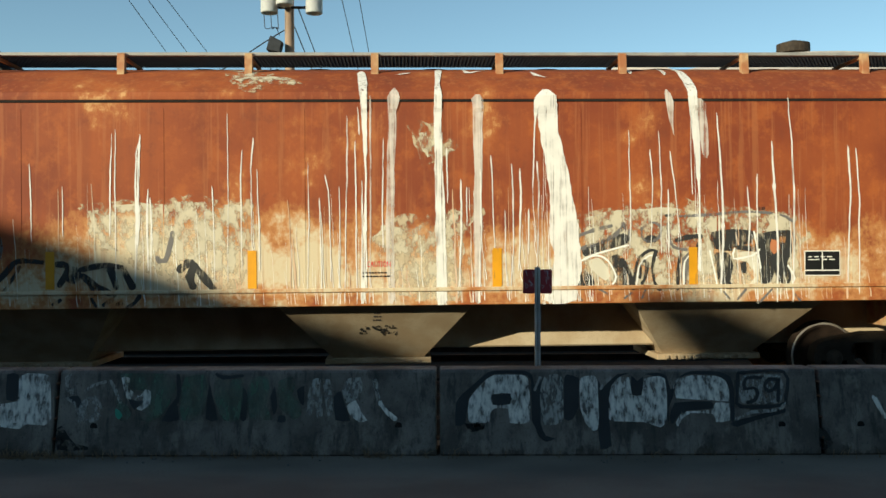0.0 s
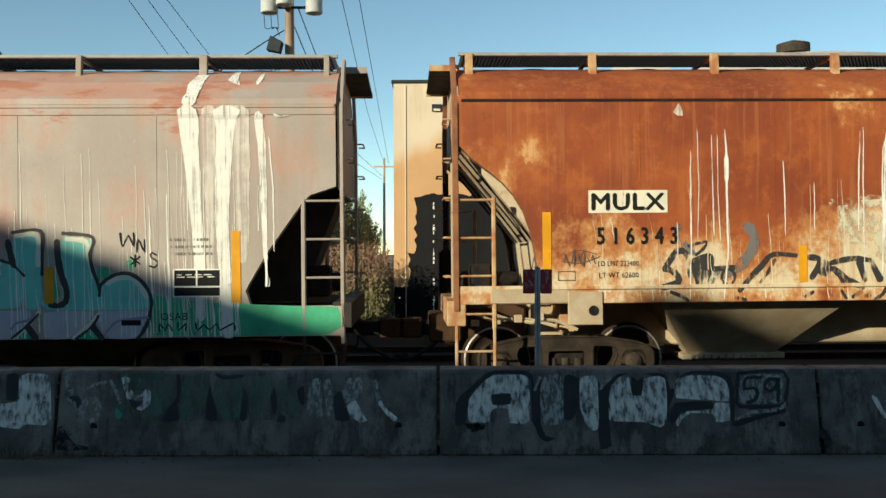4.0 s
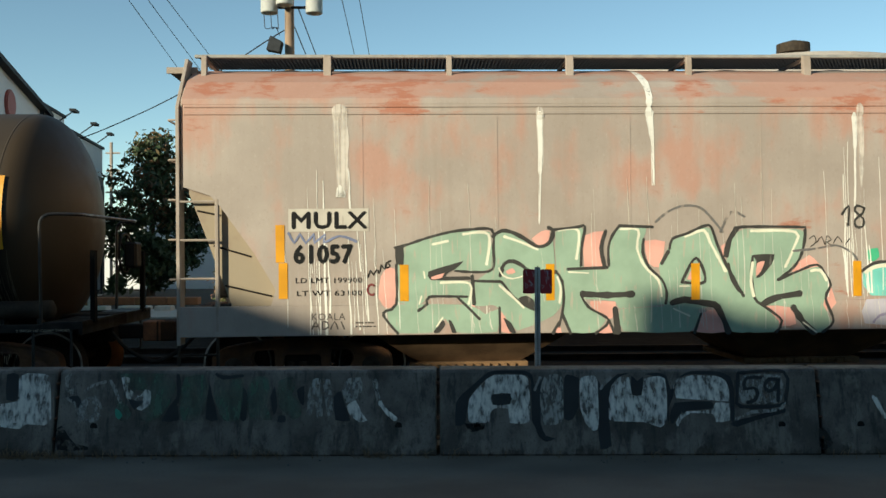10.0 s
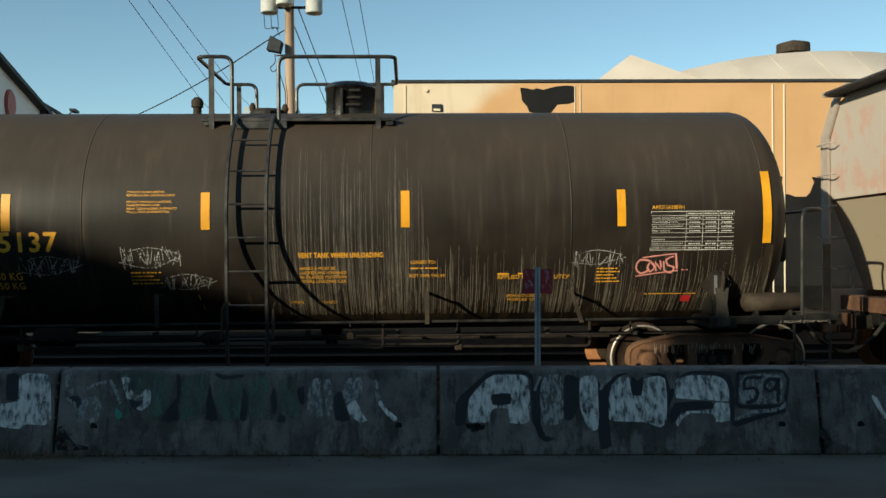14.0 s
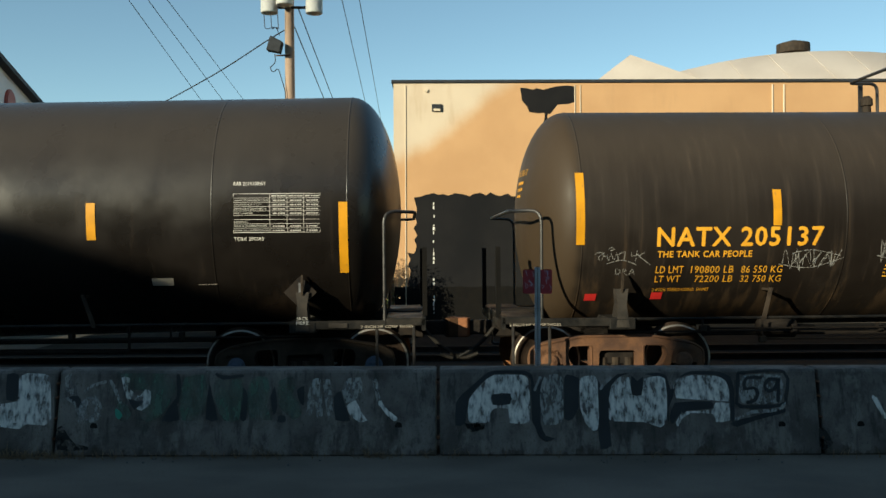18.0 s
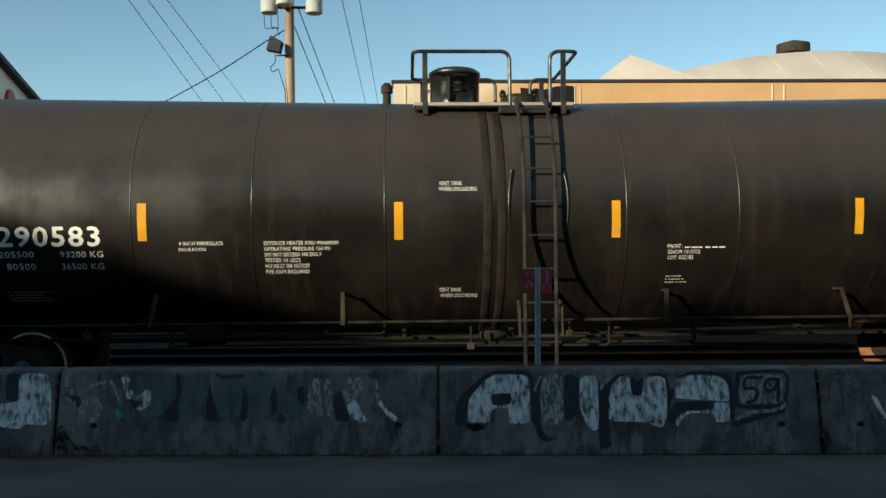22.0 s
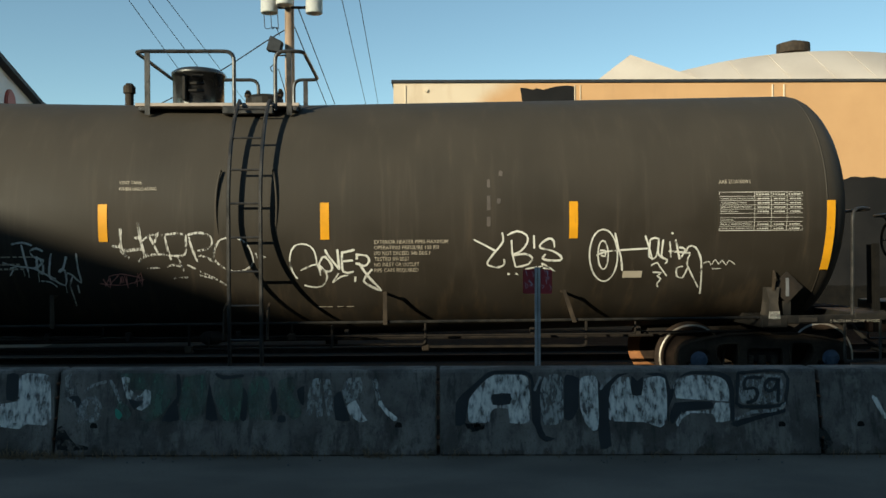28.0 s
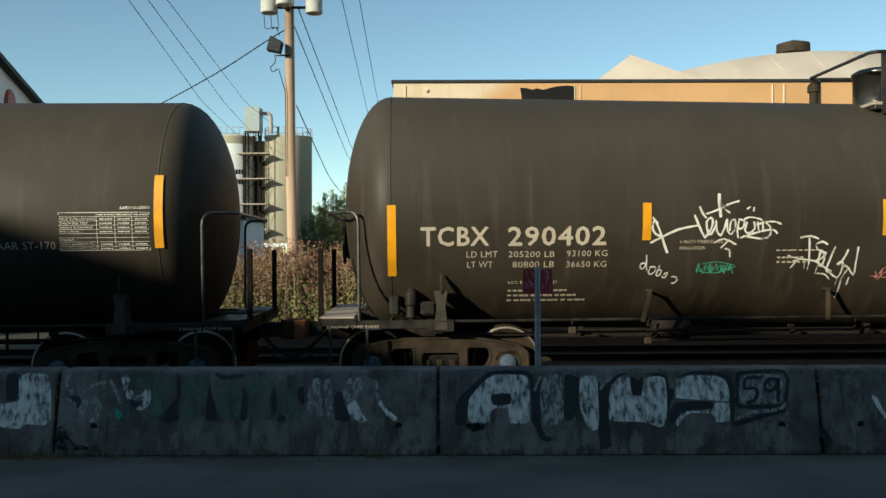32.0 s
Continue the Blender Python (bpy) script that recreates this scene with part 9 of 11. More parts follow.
blob(SIDE["b"], "graffiti_letter", MINT, None, 0, [(-2.026, 2.03), (-1.86, 2.1), (-1.606, 2.198), (-1.519, 2.197), (-1.449, 2.01), (-1.357, 1.795), (-1.236, 1.564), (-1.108, 1.348), (-0.95, 1.21), (-0.954, 0.852), (-1.258, 0.855), (-1.328, 1.064), (-1.443, 1.216), (-1.703, 1.154), (-1.646, 1.103), (-1.735, 0.862), (-2.698, 0.874), (-2.717, 1.195), (-2.092, 1.187), (-2.097, 1.373), (-2.16, 1.574), (-2.187, 1.731), (-2.078, 1.909)], lift=0.0102)
blob(SIDE["b"], "graffiti_letter", MINT, None, 0, [(-1.114, 2.18), (-0.409, 2.174), (-0.3, 2.144), (-0.317, 1.929), (-0.414, 1.714), (-0.627, 1.529), (-0.232, 1.669), (-0.122, 1.697), (0.029, 1.479), (-0.016, 1.35), (-0.077, 1.2), (0.06, 0.983), (-0.081, 0.84), (-0.263, 0.843), (-0.407, 1.024), (-0.471, 1.176), (-0.856, 1.216), (-0.625, 0.991), (-0.678, 0.848), (-1.229, 0.855), (-1.251, 1.507), (-1.322, 1.723), (-1.283, 1.937), (-1.209, 2.094)], lift=0.0102)
blob(SIDE["b"], "graffiti_detail", PINK, None, 0, [(-5.079, 1.603), (-4.895, 1.658), (-4.938, 1.588), (-5.065, 1.568)], lift=0.0145)
blob(SIDE["b"], "graffiti_detail", PINK, None, 0, [(-4.138, 1.665), (-4.045, 1.713), (-3.996, 1.649), (-4.103, 1.622)], lift=0.0145)
blob(SIDE["b"], "graffiti_detail", PINK, None, 0, [(-1.844, 1.528), (-1.712, 1.755), (-1.627, 1.525)], lift=0.0145)
blob(SIDE["b"], "graffiti_detail", PINK, None, 0, [(-0.923, 1.748), (-0.806, 1.775), (-0.866, 1.632), (-0.939, 1.554)], lift=0.0145)
blob(SIDE["b"], "graffiti_detail", OUTLINE, None, 0, [(-5.12, 1.674), (-4.894, 1.736), (-4.639, 1.811), (-4.761, 1.699), (-4.831, 1.672), (-4.924, 1.602), (-4.585, 1.612), (-4.543, 1.562), (-5.107, 1.554)], lift=0.012)
blob(SIDE["b"], "graffiti_detail", OUTLINE, None, 0, [(-0.987, 1.849), (-0.667, 1.86), (-0.727, 1.717), (-0.852, 1.575), (-0.932, 1.532), (-0.922, 1.776)], lift=0.012)
blob(SIDE["b"], "graffiti_detail", OUTLINE, None, 0, [(-3.992, 1.33), (-3.871, 1.364), (-3.779, 1.306), (-3.752, 1.207), (-3.837, 1.186)], lift=0.012)
blob(SIDE["b"], "graffiti_detail", OUTLINE, None, 0, [(-5.526, 1.975), (-5.406, 1.995), (-5.408, 1.748), (-5.513, 1.763)], lift=0.012)
blob(SIDE["b"], "graffiti_detail", OUTLINE, None, 0, [(-5.064, 0.897), (-4.928, 1.079), (-4.886, 1.008), (-4.972, 0.896)], lift=0.012)
blob(SIDE["b"], "graffiti_detail", OUTLINE, None, 0, [(-4.865, 1.078), (-4.816, 1.049), (-4.746, 0.893), (-4.817, 0.894)], lift=0.012)
blob(SIDE["b"], "graffiti_detail", OUTLINE, None, 0, [(-4.179, 1.098), (-4.066, 1.026), (-3.996, 0.883), (-4.081, 0.884)], lift=0.012)
strokes(SIDE["b"], "graffiti_outline", OUTLINE, 0.034, [[(-5.526, 1.975), (-5.399, 2.002), (-5.103, 2.098), (-4.82, 2.167), (-4.608, 2.193), (-4.304, 2.191), (-4.284, 1.964), (-4.294, 1.695), (-4.506, 1.661), (-4.768, 1.678)], [(-5.237, 1.181), (-5.124, 1.265), (-5.095, 1.356), (-4.615, 1.351)], [(-4.742, 1.345), (-4.616, 1.224), (-4.462, 1.066)], [(-4.224, 1.538), (-4.175, 1.523), (-4.014, 1.323), (-3.837, 1.207), (-3.766, 1.178)], [(-4.529, 1.548), (-4.217, 1.538)], [(-3.491, 1.651), (-3.414, 1.53), (-3.402, 1.245), (-3.462, 0.962)]])
strokes(SIDE["b"], "graffiti_outline", OUTLINE, 0.034, [[(-3.529, 2.185), (-3.201, 2.218), (-3.122, 2.224), (-3.167, 1.954), (-3.177, 1.726)], [(-3.348, 1.685), (-2.834, 1.702)], [(-2.685, 2.221), (-2.772, 2.107), (-2.824, 1.951), (-2.819, 1.723)], [(-2.685, 2.228), (-2.255, 2.21)], [(-2.371, 2.061), (-2.387, 1.89), (-2.303, 1.696), (-2.146, 1.545), (-2.083, 1.373), (-2.099, 1.237)], [(-3.173, 1.356), (-3.089, 1.206), (-2.826, 1.032), (-2.999, 0.87)], [(-2.826, 1.032), (-2.756, 0.867)]])
strokes(SIDE["b"], "graffiti_outline", OUTLINE, 0.036, [[(-2.041, 1.93), (-2.004, 2.058), (-1.823, 2.121), (-1.591, 2.219), (-1.505, 2.204), (-1.434, 1.996), (-1.343, 1.78), (-1.215, 1.543), (-1.094, 1.319)], [(-1.887, 1.514), (-1.704, 1.812), (-1.591, 1.511), (-1.894, 1.507)], [(-1.646, 1.103), (-1.735, 0.854)], [(-1.335, 1.83), (-1.304, 1.995), (-1.208, 2.152), (-1.114, 2.201), (-0.372, 2.195), (-0.292, 2.159), (-0.317, 1.929), (-0.414, 1.714), (-0.649, 1.522)], [(-0.649, 1.522), (-0.378, 1.635), (-0.137, 1.711), (-0.021, 1.566), (0.036, 1.451), (-0.032, 1.279), (0.067, 0.99), (-0.08, 0.848)]])
strokes(SIDE["b"], "graffiti_outline", OUTLINE, 0.036, [[(-0.972, 1.827), (-0.99, 1.576), (-0.949, 1.289), (-0.856, 1.209), (-0.603, 1.005), (-0.678, 0.855)], [(-5.506, 1.763), (-5.51, 1.269), (-5.637, 1.186), (-5.673, 1.13), (-5.569, 0.988), (-5.492, 0.902)], [(-4.213, 1.212), (-4.209, 0.886)], [(-3.425, 1.132), (-3.313, 0.874)], [(-3.462, 1.018), (-3.541, 0.877)], [(-1.285, 1.737), (-1.251, 1.543), (-1.151, 1.384)]])
strokes(SIDE["b"], "graffiti_outline", OUTLINE, 0.05, [[(-4.29, 2.106), (-4.183, 2.176), (-4.056, 2.16), (-3.886, 2.074), (-3.745, 1.98), (-3.645, 1.98), (-3.559, 2.043), (-3.529, 2.17), (-3.586, 2.214)], [(-4.188, 1.679), (-4.137, 1.771), (-4.031, 1.791), (-3.917, 1.733), (-3.833, 1.662), (-3.655, 1.646), (-3.491, 1.651)], [(-4.556, 1.612), (-4.531, 1.258)], [(-1.165, 2.18), (-1.26, 2.045), (-1.306, 1.83)], [(-2.858, 2.165), (-2.917, 1.952), (-2.876, 1.723)], [(-2.056, 1.901), (-2.144, 1.745)], [(-4.202, 1.609), (-4.173, 1.693)]])
strokes(SIDE["b"], "graffiti_outline", OUTLINE, 0.08, [[(-3.166, 1.37), (-2.837, 1.353), (-2.514, 1.363)], [(-2.02, 1.244), (-1.861, 1.285), (-1.688, 1.254), (-1.457, 1.216)], [(-1.443, 1.201), (-1.358, 1.036), (-1.294, 0.863)], [(-0.841, 1.223), (-0.658, 1.3), (-0.359, 1.347)], [(-0.456, 1.176), (-0.334, 0.995), (-0.183, 0.842)], [(-2.746, 1.181), (-2.713, 0.881)]])
strokes(SIDE["b"], "graffiti_highlight", HILITE, 0.032, [[(-4.665, 2.137), (-4.347, 2.134), (-4.371, 1.752)], [(-5.047, 2.013), (-4.856, 2.054)], [(-4.148, 2.104), (-3.936, 2.032), (-3.724, 1.938)], [(-4.952, 1.531), (-4.586, 1.513), (-4.602, 1.259)], [(-4.211, 1.488), (-4.077, 1.373), (-3.908, 1.208)], [(-3.478, 1.587), (-3.436, 1.444), (-3.452, 1.26)], [(-3.458, 2.177), (-3.208, 2.175), (-3.233, 1.812)], [(-2.671, 2.185), (-2.442, 2.176), (-2.458, 1.948), (-2.367, 1.719), (-2.189, 1.531), (-2.148, 1.331)]])
strokes(SIDE["b"], "graffiti_highlight", HILITE, 0.036, [[(-1.838, 2.085), (-1.599, 2.162), (-1.521, 2.011), (-1.322, 1.637)], [(-0.991, 2.15), (-0.416, 2.131), (-0.44, 1.93), (-0.552, 1.687)], [(-0.973, 1.748), (-0.998, 1.504), (-0.963, 1.318)], [(-0.218, 1.633), (-0.094, 1.639), (-0.015, 1.509)]])
strokes(SIDE["b"], "graffiti_highlight", HILITE, 0.020, [[(-4.216, 1.708), (-4.167, 1.615), (-4.047, 1.572), (-3.904, 1.606)], [(-3.334, 1.65), (-3.078, 1.633)], [(-1.917, 1.457), (-1.794, 1.456)], [(-1.999, 1.172), (-1.791, 1.077)], [(-3.152, 1.335), (-3.082, 1.199), (-2.939, 1.126)], [(-5.222, 1.266), (-5.193, 1.364)], [(-5.163, 1.675), (-5.149, 1.59)], [(-5.007, 0.981), (-4.928, 1.093)], [(-0.327, 0.98), (-0.153, 0.849)]])
strokes(SIDE["b"], "faded_graffiti", FADED2, 0.03, [[(-2.221, 2.271), (-2.047, 2.41), (-1.838, 2.479), (-1.629, 2.442), (-1.456, 2.265), (-1.353, 2.138)], [(-1.388, 2.138), (-1.246, 2.39), (-1.072, 2.332)], [(-0.445, 1.89), (-0.164, 1.916), (0.118, 1.956), (0.315, 1.862), (0.385, 1.769)]])
strokes(SIDE["b"], "painted_tag", INK, 0.012, [[(-0.233, 2.044), (-0.176, 2.085), (-0.149, 2), (-0.22, 1.945)], [(-0.135, 2), (-0.078, 2.07), (-0.036, 1.971)], [(-0.022, 1.971), (-0.007, 2.084), (0.049, 2.027), (-0.008, 1.999), (0.062, 1.956)], [(0.076, 1.984), (0.134, 2.069), (0.189, 1.997)], [(0.231, 1.969), (0.288, 2.039)]])
strokes(SIDE["b"], "painted_tag", OUTLINE, 0.032, [[(0.192, 2.351), (0.285, 2.464), (0.269, 2.209)], [(0.476, 2.434), (0.391, 2.463), (0.362, 2.392), (0.474, 2.292), (0.459, 2.193), (0.375, 2.194), (0.361, 2.279), (0.461, 2.363), (0.483, 2.434)]])
spill(SIDE["b"], SPILLBAND, [(2.762, 4.354, 0.086), (2.827, 4.066, 0.129), (2.865, 3.934, 0.072), (2.861, 3.80, 0.09)])
spill(SIDE["b"], SPILLBAND, [(2.861, 3.826, 0.143), (2.865, 3.529, 0.129), (2.847, 2.965, 0.093), (2.87, 2.33, 0.043)])
spill(SIDE["b"], SPILLBAND, [(6.443, 4.346, 0.114), (6.36, 4.058, 0.214), (6.349, 3.926, 0.172), (6.31, 3.74, 0.20)])
spill(SIDE["b"], SPILLBAND, [(6.304, 3.762, 0.243), (6.33, 3.447, 0.229), (6.368, 2.947, 0.186), (6.419, 2.232, 0.143), (6.465, 1.089, 0.114)])
spill(SIDE["b"], SPILLBAND, [(6.794, 3.761, 0.372), (6.778, 3.589, 0.257), (6.76, 3.231, 0.186), (6.721, 2.229, 0.157), (6.794, 0.87, 0.143)])
spill(SIDE["b"], SPILLBAND, [(7.184, 3.688, 0.114), (7.223, 3.229, 0.1), (7.242, 2.369, 0.072), (7.277, 1.509, 0.036)])
spill(SIDE["b"], SPILLBAND, [(7.372, 3.659, 0.043), (7.444, 3.616, 0.086), (7.56, 3.644, 0.036)])
spill(SIDE["b"], SPILLBAND, [(7.311, 3.372, 0.029), (7.362, 2.726, 0.029), (7.368, 1.938, 0.021)])
spill(SIDE["b"], SPILLBAND, [(6.826, 4.342, 0.057), (6.811, 4.138, 0.129), (6.903, 4.058, 0.072)])
spill(SIDE["b"], SPILLBAND, [(7.169, 4.29, 0.043), (7.139, 4.058, 0.072)])
spill(SIDE["b"], MILK, [(0.435, 3.775, 0.1), (0.459, 3.327, 0.072), (0.455, 2.697, 0.043)])
spill(SIDE["b"], MILK, [(6.939, 3.76, 0.286), (6.974, 2.943, 0.214), (6.991, 1.798, 0.1)])
spill(SIDE["b"], MILK, [(6.578, 3.761, 0.214), (6.583, 2.802, 0.157), (6.597, 1.373, 0.086)])
spill(SIDE["b"], SPILLBAND, [(-2.306, 4.35, 0.072), (-2.278, 4.11, 0.1), (-2.274, 3.954, 0.072), (-2.29, 3.72, 0.08)])
spill(SIDE["b"], SPILLBAND, [(-2.297, 3.736, 0.114), (-2.27, 3.551, 0.086), (-2.244, 3.238, 0.036), (-2.249, 2.74, 0.021)])
spill(SIDE["b"], SPILLBAND, [(-3.685, 3.683, 0.072), (-3.675, 3.244, 0.057), (-3.697, 2.254, 0.036)])
spill(SIDE["b"], SPILLBAND, [(0.362, 3.658, 0.072), (0.372, 3.227, 0.05), (0.362, 2.223, 0.036)])
spill(SIDE["b"], SPILLBAND, [(-6.205, 2.764, 0.072), (-6.193, 2.61, 0.114), (-6.15, 2.694, 0.057)])
spill(SIDE["b"], SPILLBAND, [(-6.093, 2.974, 0.029), (-6.082, 2.623, 0.043), (-6.07, 2.273, 0.021)])
spill(SIDE["b"], MILK, [(-6.198, 3.774, 0.186), (-6.174, 3.255, 0.172), (-6.165, 2.659, 0.129)])
spill(SIDE["b"], MILK, [(-3.685, 3.74, 0.1), (-3.663, 2.961, 0.057)])
spill(SIDE["b"], MILK, [(2.602, 3.725, 0.129), (2.637, 2.928, 0.1), (2.643, 2.205, 0.057)])
sticker(SIDE["c"], "reflective_stripe", YELLOW, -6.122, -6.012, 1.993, 2.914)
sticker(SIDE["c"], "reflective_stripe", YELLOW, -3.575, -3.465, 2.221, 2.683)
sticker(SIDE["c"], "reflective_stripe", YELLOW, -1.122, -1.012, 2.222, 2.688)
words(SIDE["c"], "NATX 205137", -5.068, 1.968, 0.237, 2.157, GOLD, 0.026)
words(SIDE["c"], "THE TANK CAR PEOPLE", -5.058, 1.824, 0.081, 1.232, GOLD, 0.022)
words(SIDE["c"], "LD LMT", -5.059, 1.619, 0.094, 0.363, GOLD, 0.01)
words(SIDE["c"], "190800 LB", -4.597, 1.617, 0.093, 0.559, GOLD, 0.01)
words(SIDE["c"], "86 550 KG", -3.936, 1.614, 0.093, 0.546, GOLD, 0.01)
words(SIDE["c"], "LT WT", -5.054, 1.5, 0.088, 0.329, GOLD, 0.01)
words(SIDE["c"], "72200 LB", -4.531, 1.498, 0.087, 0.503, GOLD, 0.01)
words(SIDE["c"], "32 750 KG", -3.923, 1.494, 0.087, 0.54, GOLD, 0.01)
words(SIDE["c"], "2 INCH TREAD COND. SHOES", -5.063, 1.379, 0.042, 0.744, GOLD, 0.01)
words(SIDE["c"], "CONSULT OWNER BEFORE", -2.041, 2.685, 0.026, 0.461, GOLD, 0.01)
words(SIDE["c"], "REPAIRING OR CLEANING TANK", -2.041, 2.644, 0.026, 0.599, GOLD, 0.01)
words(SIDE["c"], "PROTECT INTERIOR COATING", -2.041, 2.561, 0.026, 0.553, GOLD, 0.01)
words(SIDE["c"], "WHEN ENTERING TANK", -2.041, 2.520, 0.026, 0.415, GOLD, 0.01)
words(SIDE["c"], "WEAR CLEAN RUBBER OVERSHOES", -2.041, 2.478, 0.026, 0.622, GOLD, 0.01)
words(SIDE["c"], "TOOLS MUST BE PROTECTED", -2.041, 2.437, 0.026, 0.530, GOLD, 0.01)
lines_of_bars(SIDE["c"], -2.037, -1.642, 1.545, 1.729, 4, GOLD, 4)
sticker(SIDE["c"], "red_reflector", REDTAPE, -5.946, -5.792, 1.26, 1.353)
sticker(SIDE["c"], "red_reflector", REDTAPE, -5.064, -4.916, 1.27, 1.363)
strokes(SIDE["c"], "painted_tag", DIMCHALK, 0.01, [[(-5.867, 1.868), (-5.825, 1.896), (-5.765, 1.879), (-5.825, 1.832), (-5.801, 1.795)], [(-5.777, 1.795), (-5.754, 1.891)], [(-5.766, 1.843), (-5.706, 1.855)], [(-5.695, 1.939), (-5.659, 1.958), (-5.624, 1.934), (-5.671, 1.915)], [(-5.718, 1.867), (-5.694, 1.783), (-5.659, 1.879), (-5.623, 1.783), (-5.588, 1.891), (-5.564, 1.782)], [(-5.564, 1.866), (-5.482, 1.902), (-5.493, 1.794)], [(-5.399, 1.902), (-5.393, 1.842), (-5.303, 1.865)], [(-5.328, 1.914), (-5.338, 1.781)], [(-5.303, 1.841), (-5.232, 1.889)], [(-5.291, 1.837), (-5.146, 1.732)], [(-5.706, 1.747), (-5.516, 1.794), (-5.325, 1.733)], [(-5.587, 1.673), (-5.574, 1.605), (-5.527, 1.629), (-5.539, 1.668), (-5.587, 1.673)], [(-5.49, 1.604), (-5.487, 1.673), (-5.443, 1.66), (-5.479, 1.636), (-5.43, 1.599)], [(-5.406, 1.599), (-5.372, 1.677), (-5.335, 1.603)], [(-5.39, 1.628), (-5.342, 1.633)]])
strokes(SIDE["c"], "painted_tag", GOLD, 0.014, [[(-1.232, 1.388), (-1.199, 1.189)], [(-0.898, 1.409), (-0.855, 1.227)]])
words(SIDE["c"], "VENT TANK WHEN UNLOADING", 0.073, 1.859, 0.064, 1.071, GOLD, 0.022)
words(SIDE["c"], "HANDLE MUST BE", 0.088, 1.706, 0.038, 0.449, GOLD, 0.01)
words(SIDE["c"], "LOCKED AND CHAINED", 0.084, 1.65, 0.038, 0.591, GOLD, 0.01)
words(SIDE["c"], "IN CLOSED POSITION", 0.08, 1.595, 0.037, 0.593, GOLD, 0.01)
words(SIDE["c"], "BEFORE LOADING CAR", 0.076, 1.538, 0.038, 0.594, GOLD, 0.01)
words(SIDE["c"], "CLOSED", 0.277, 1.262, 0.036, 0.251, GOLD, 0.01)
words(SIDE["c"], "OPEN", -0.068, 1.265, 0.035, 0.166, GOLD, 0.01)
sticker(SIDE["c"], "reflective_stripe", YELLOW, 1.378, 1.488, 2.233, 2.695)
sticker(SIDE["c"], "reflective_stripe", YELLOW, 4.134, 4.244, 2.226, 2.693)
sticker(SIDE["c"], "reflective_stripe", YELLOW, 6.021, 6.131, 1.999, 2.921)
words(SIDE["c"], "LEASED TO:", 1.499, 1.772, 0.042, 0.316, GOLD, 0.01)
lines_of_bars(SIDE["c"], 1.493, 1.866, 1.707, 1.749, 1, GOLD, 3)
words(SIDE["c"], "BOT OPR VALVE", 1.48, 1.598, 0.042, 0.455, GOLD, 0.01)
lines_of_bars(SIDE["c"], 2.611, 3.142, 1.622, 1.671, 1, GOLD, 1)
words(SIDE["c"], "APPLIED 05-2022 BY UTCP", 2.607, 1.563, 0.054, 0.94, GOLD, 0.01)
words(SIDE["c"], "BRAKE CYLINDER", 2.75, 1.325, 0.036, 0.46, GOLD, 0.01)
words(SIDE["c"], "PRESSURE TAP", 2.76, 1.27, 0.036, 0.40, GOLD, 0.01)
lines_of_bars(SIDE["c"], 3.898, 4.212, 1.512, 1.724, 5, GOLD, 4)
lines_of_bars(SIDE["c"], 4.57, 5.264, 1.341, 1.376, 1, GOLD, 6)
sticker(SIDE["c"], "red_reflector", REDTAPE, 5.079, 5.203, 1.236, 1.322)
words(SIDE["c"], "AAR211A100W1", 4.586, 2.439, 0.05, 0.411, GOLD, 0.01)
data_table(SIDE["c"], 4.573, 5.645, 1.918, 2.409, PALEINK)
strokes(SIDE["c"], "painted_tag", PINKTAG, 0.024, [[(4.578, 1.781), (4.449, 1.796), (4.404, 1.698), (4.471, 1.619), (4.566, 1.654)], [(4.558, 1.711), (4.594, 1.767), (4.646, 1.696), (4.597, 1.64), (4.553, 1.697)], [(4.673, 1.654), (4.644, 1.767), (4.735, 1.668), (4.713, 1.781)], [(4.758, 1.767), (4.78, 1.653)], [(4.878, 1.836), (4.79, 1.795), (4.82, 1.724), (4.903, 1.695), (4.871, 1.624), (4.796, 1.646)], [(4.91, 1.864), (4.941, 1.681)]])
strokes(SIDE["c"], "painted_tag", PINKTAG, 0.016, [[(4.42, 1.583), (4.657, 1.618), (4.952, 1.652)], [(4.489, 1.824), (4.769, 1.858), (4.917, 1.871)], [(5.007, 1.666), (5.03, 1.659)], [(5.065, 1.666), (5.08, 1.659)]])
sticker(SIDE["d"], "reflective_stripe", YELLOW, -7.769, -7.659, 1.68, 2.555)
sticker(SIDE["d"], "reflective_stripe", YELLOW, -4.583, -4.473, 2.086, 2.55)
sticker(SIDE["d"], "reflective_stripe", YELLOW, -1.411, -1.301, 2.076, 2.546)
sticker(SIDE["d"], "reflective_stripe", YELLOW, 1.334, 1.444, 2.081, 2.549)
words(SIDE["d"], "TCBX", -7.411, 2.039, 0.235, 0.872, WHITE, 0.024)
words(SIDE["d"], "290583", -6.292, 2.035, 0.235, 1.238, WHITE, 0.026)
words(SIDE["d"], "LD LMT", -6.839, 1.897, 0.076, 0.402, WHITE, 0.01)
words(SIDE["d"], "205500", -6.303, 1.895, 0.076, 0.427, WHITE, 0.01)
words(SIDE["d"], "93200 KG", -5.551, 1.892, 0.075, 0.523, WHITE, 0.01)
words(SIDE["d"], "LT WT", -6.837, 1.748, 0.076, 0.336, WHITE, 0.01)
words(SIDE["d"], "80500", -6.227, 1.745, 0.077, 0.354, WHITE, 0.01)
words(SIDE["d"], "36500 KG", -5.555, 1.742, 0.076, 0.52, WHITE, 0.01)
words(SIDE["d"], "4 INCH FIBERGLASS", -4.089, 2.028, 0.047, 0.547, WHITE, 0.01)
words(SIDE["d"], "INSULATION", -4.09, 1.957, 0.041, 0.331, WHITE, 0.01)
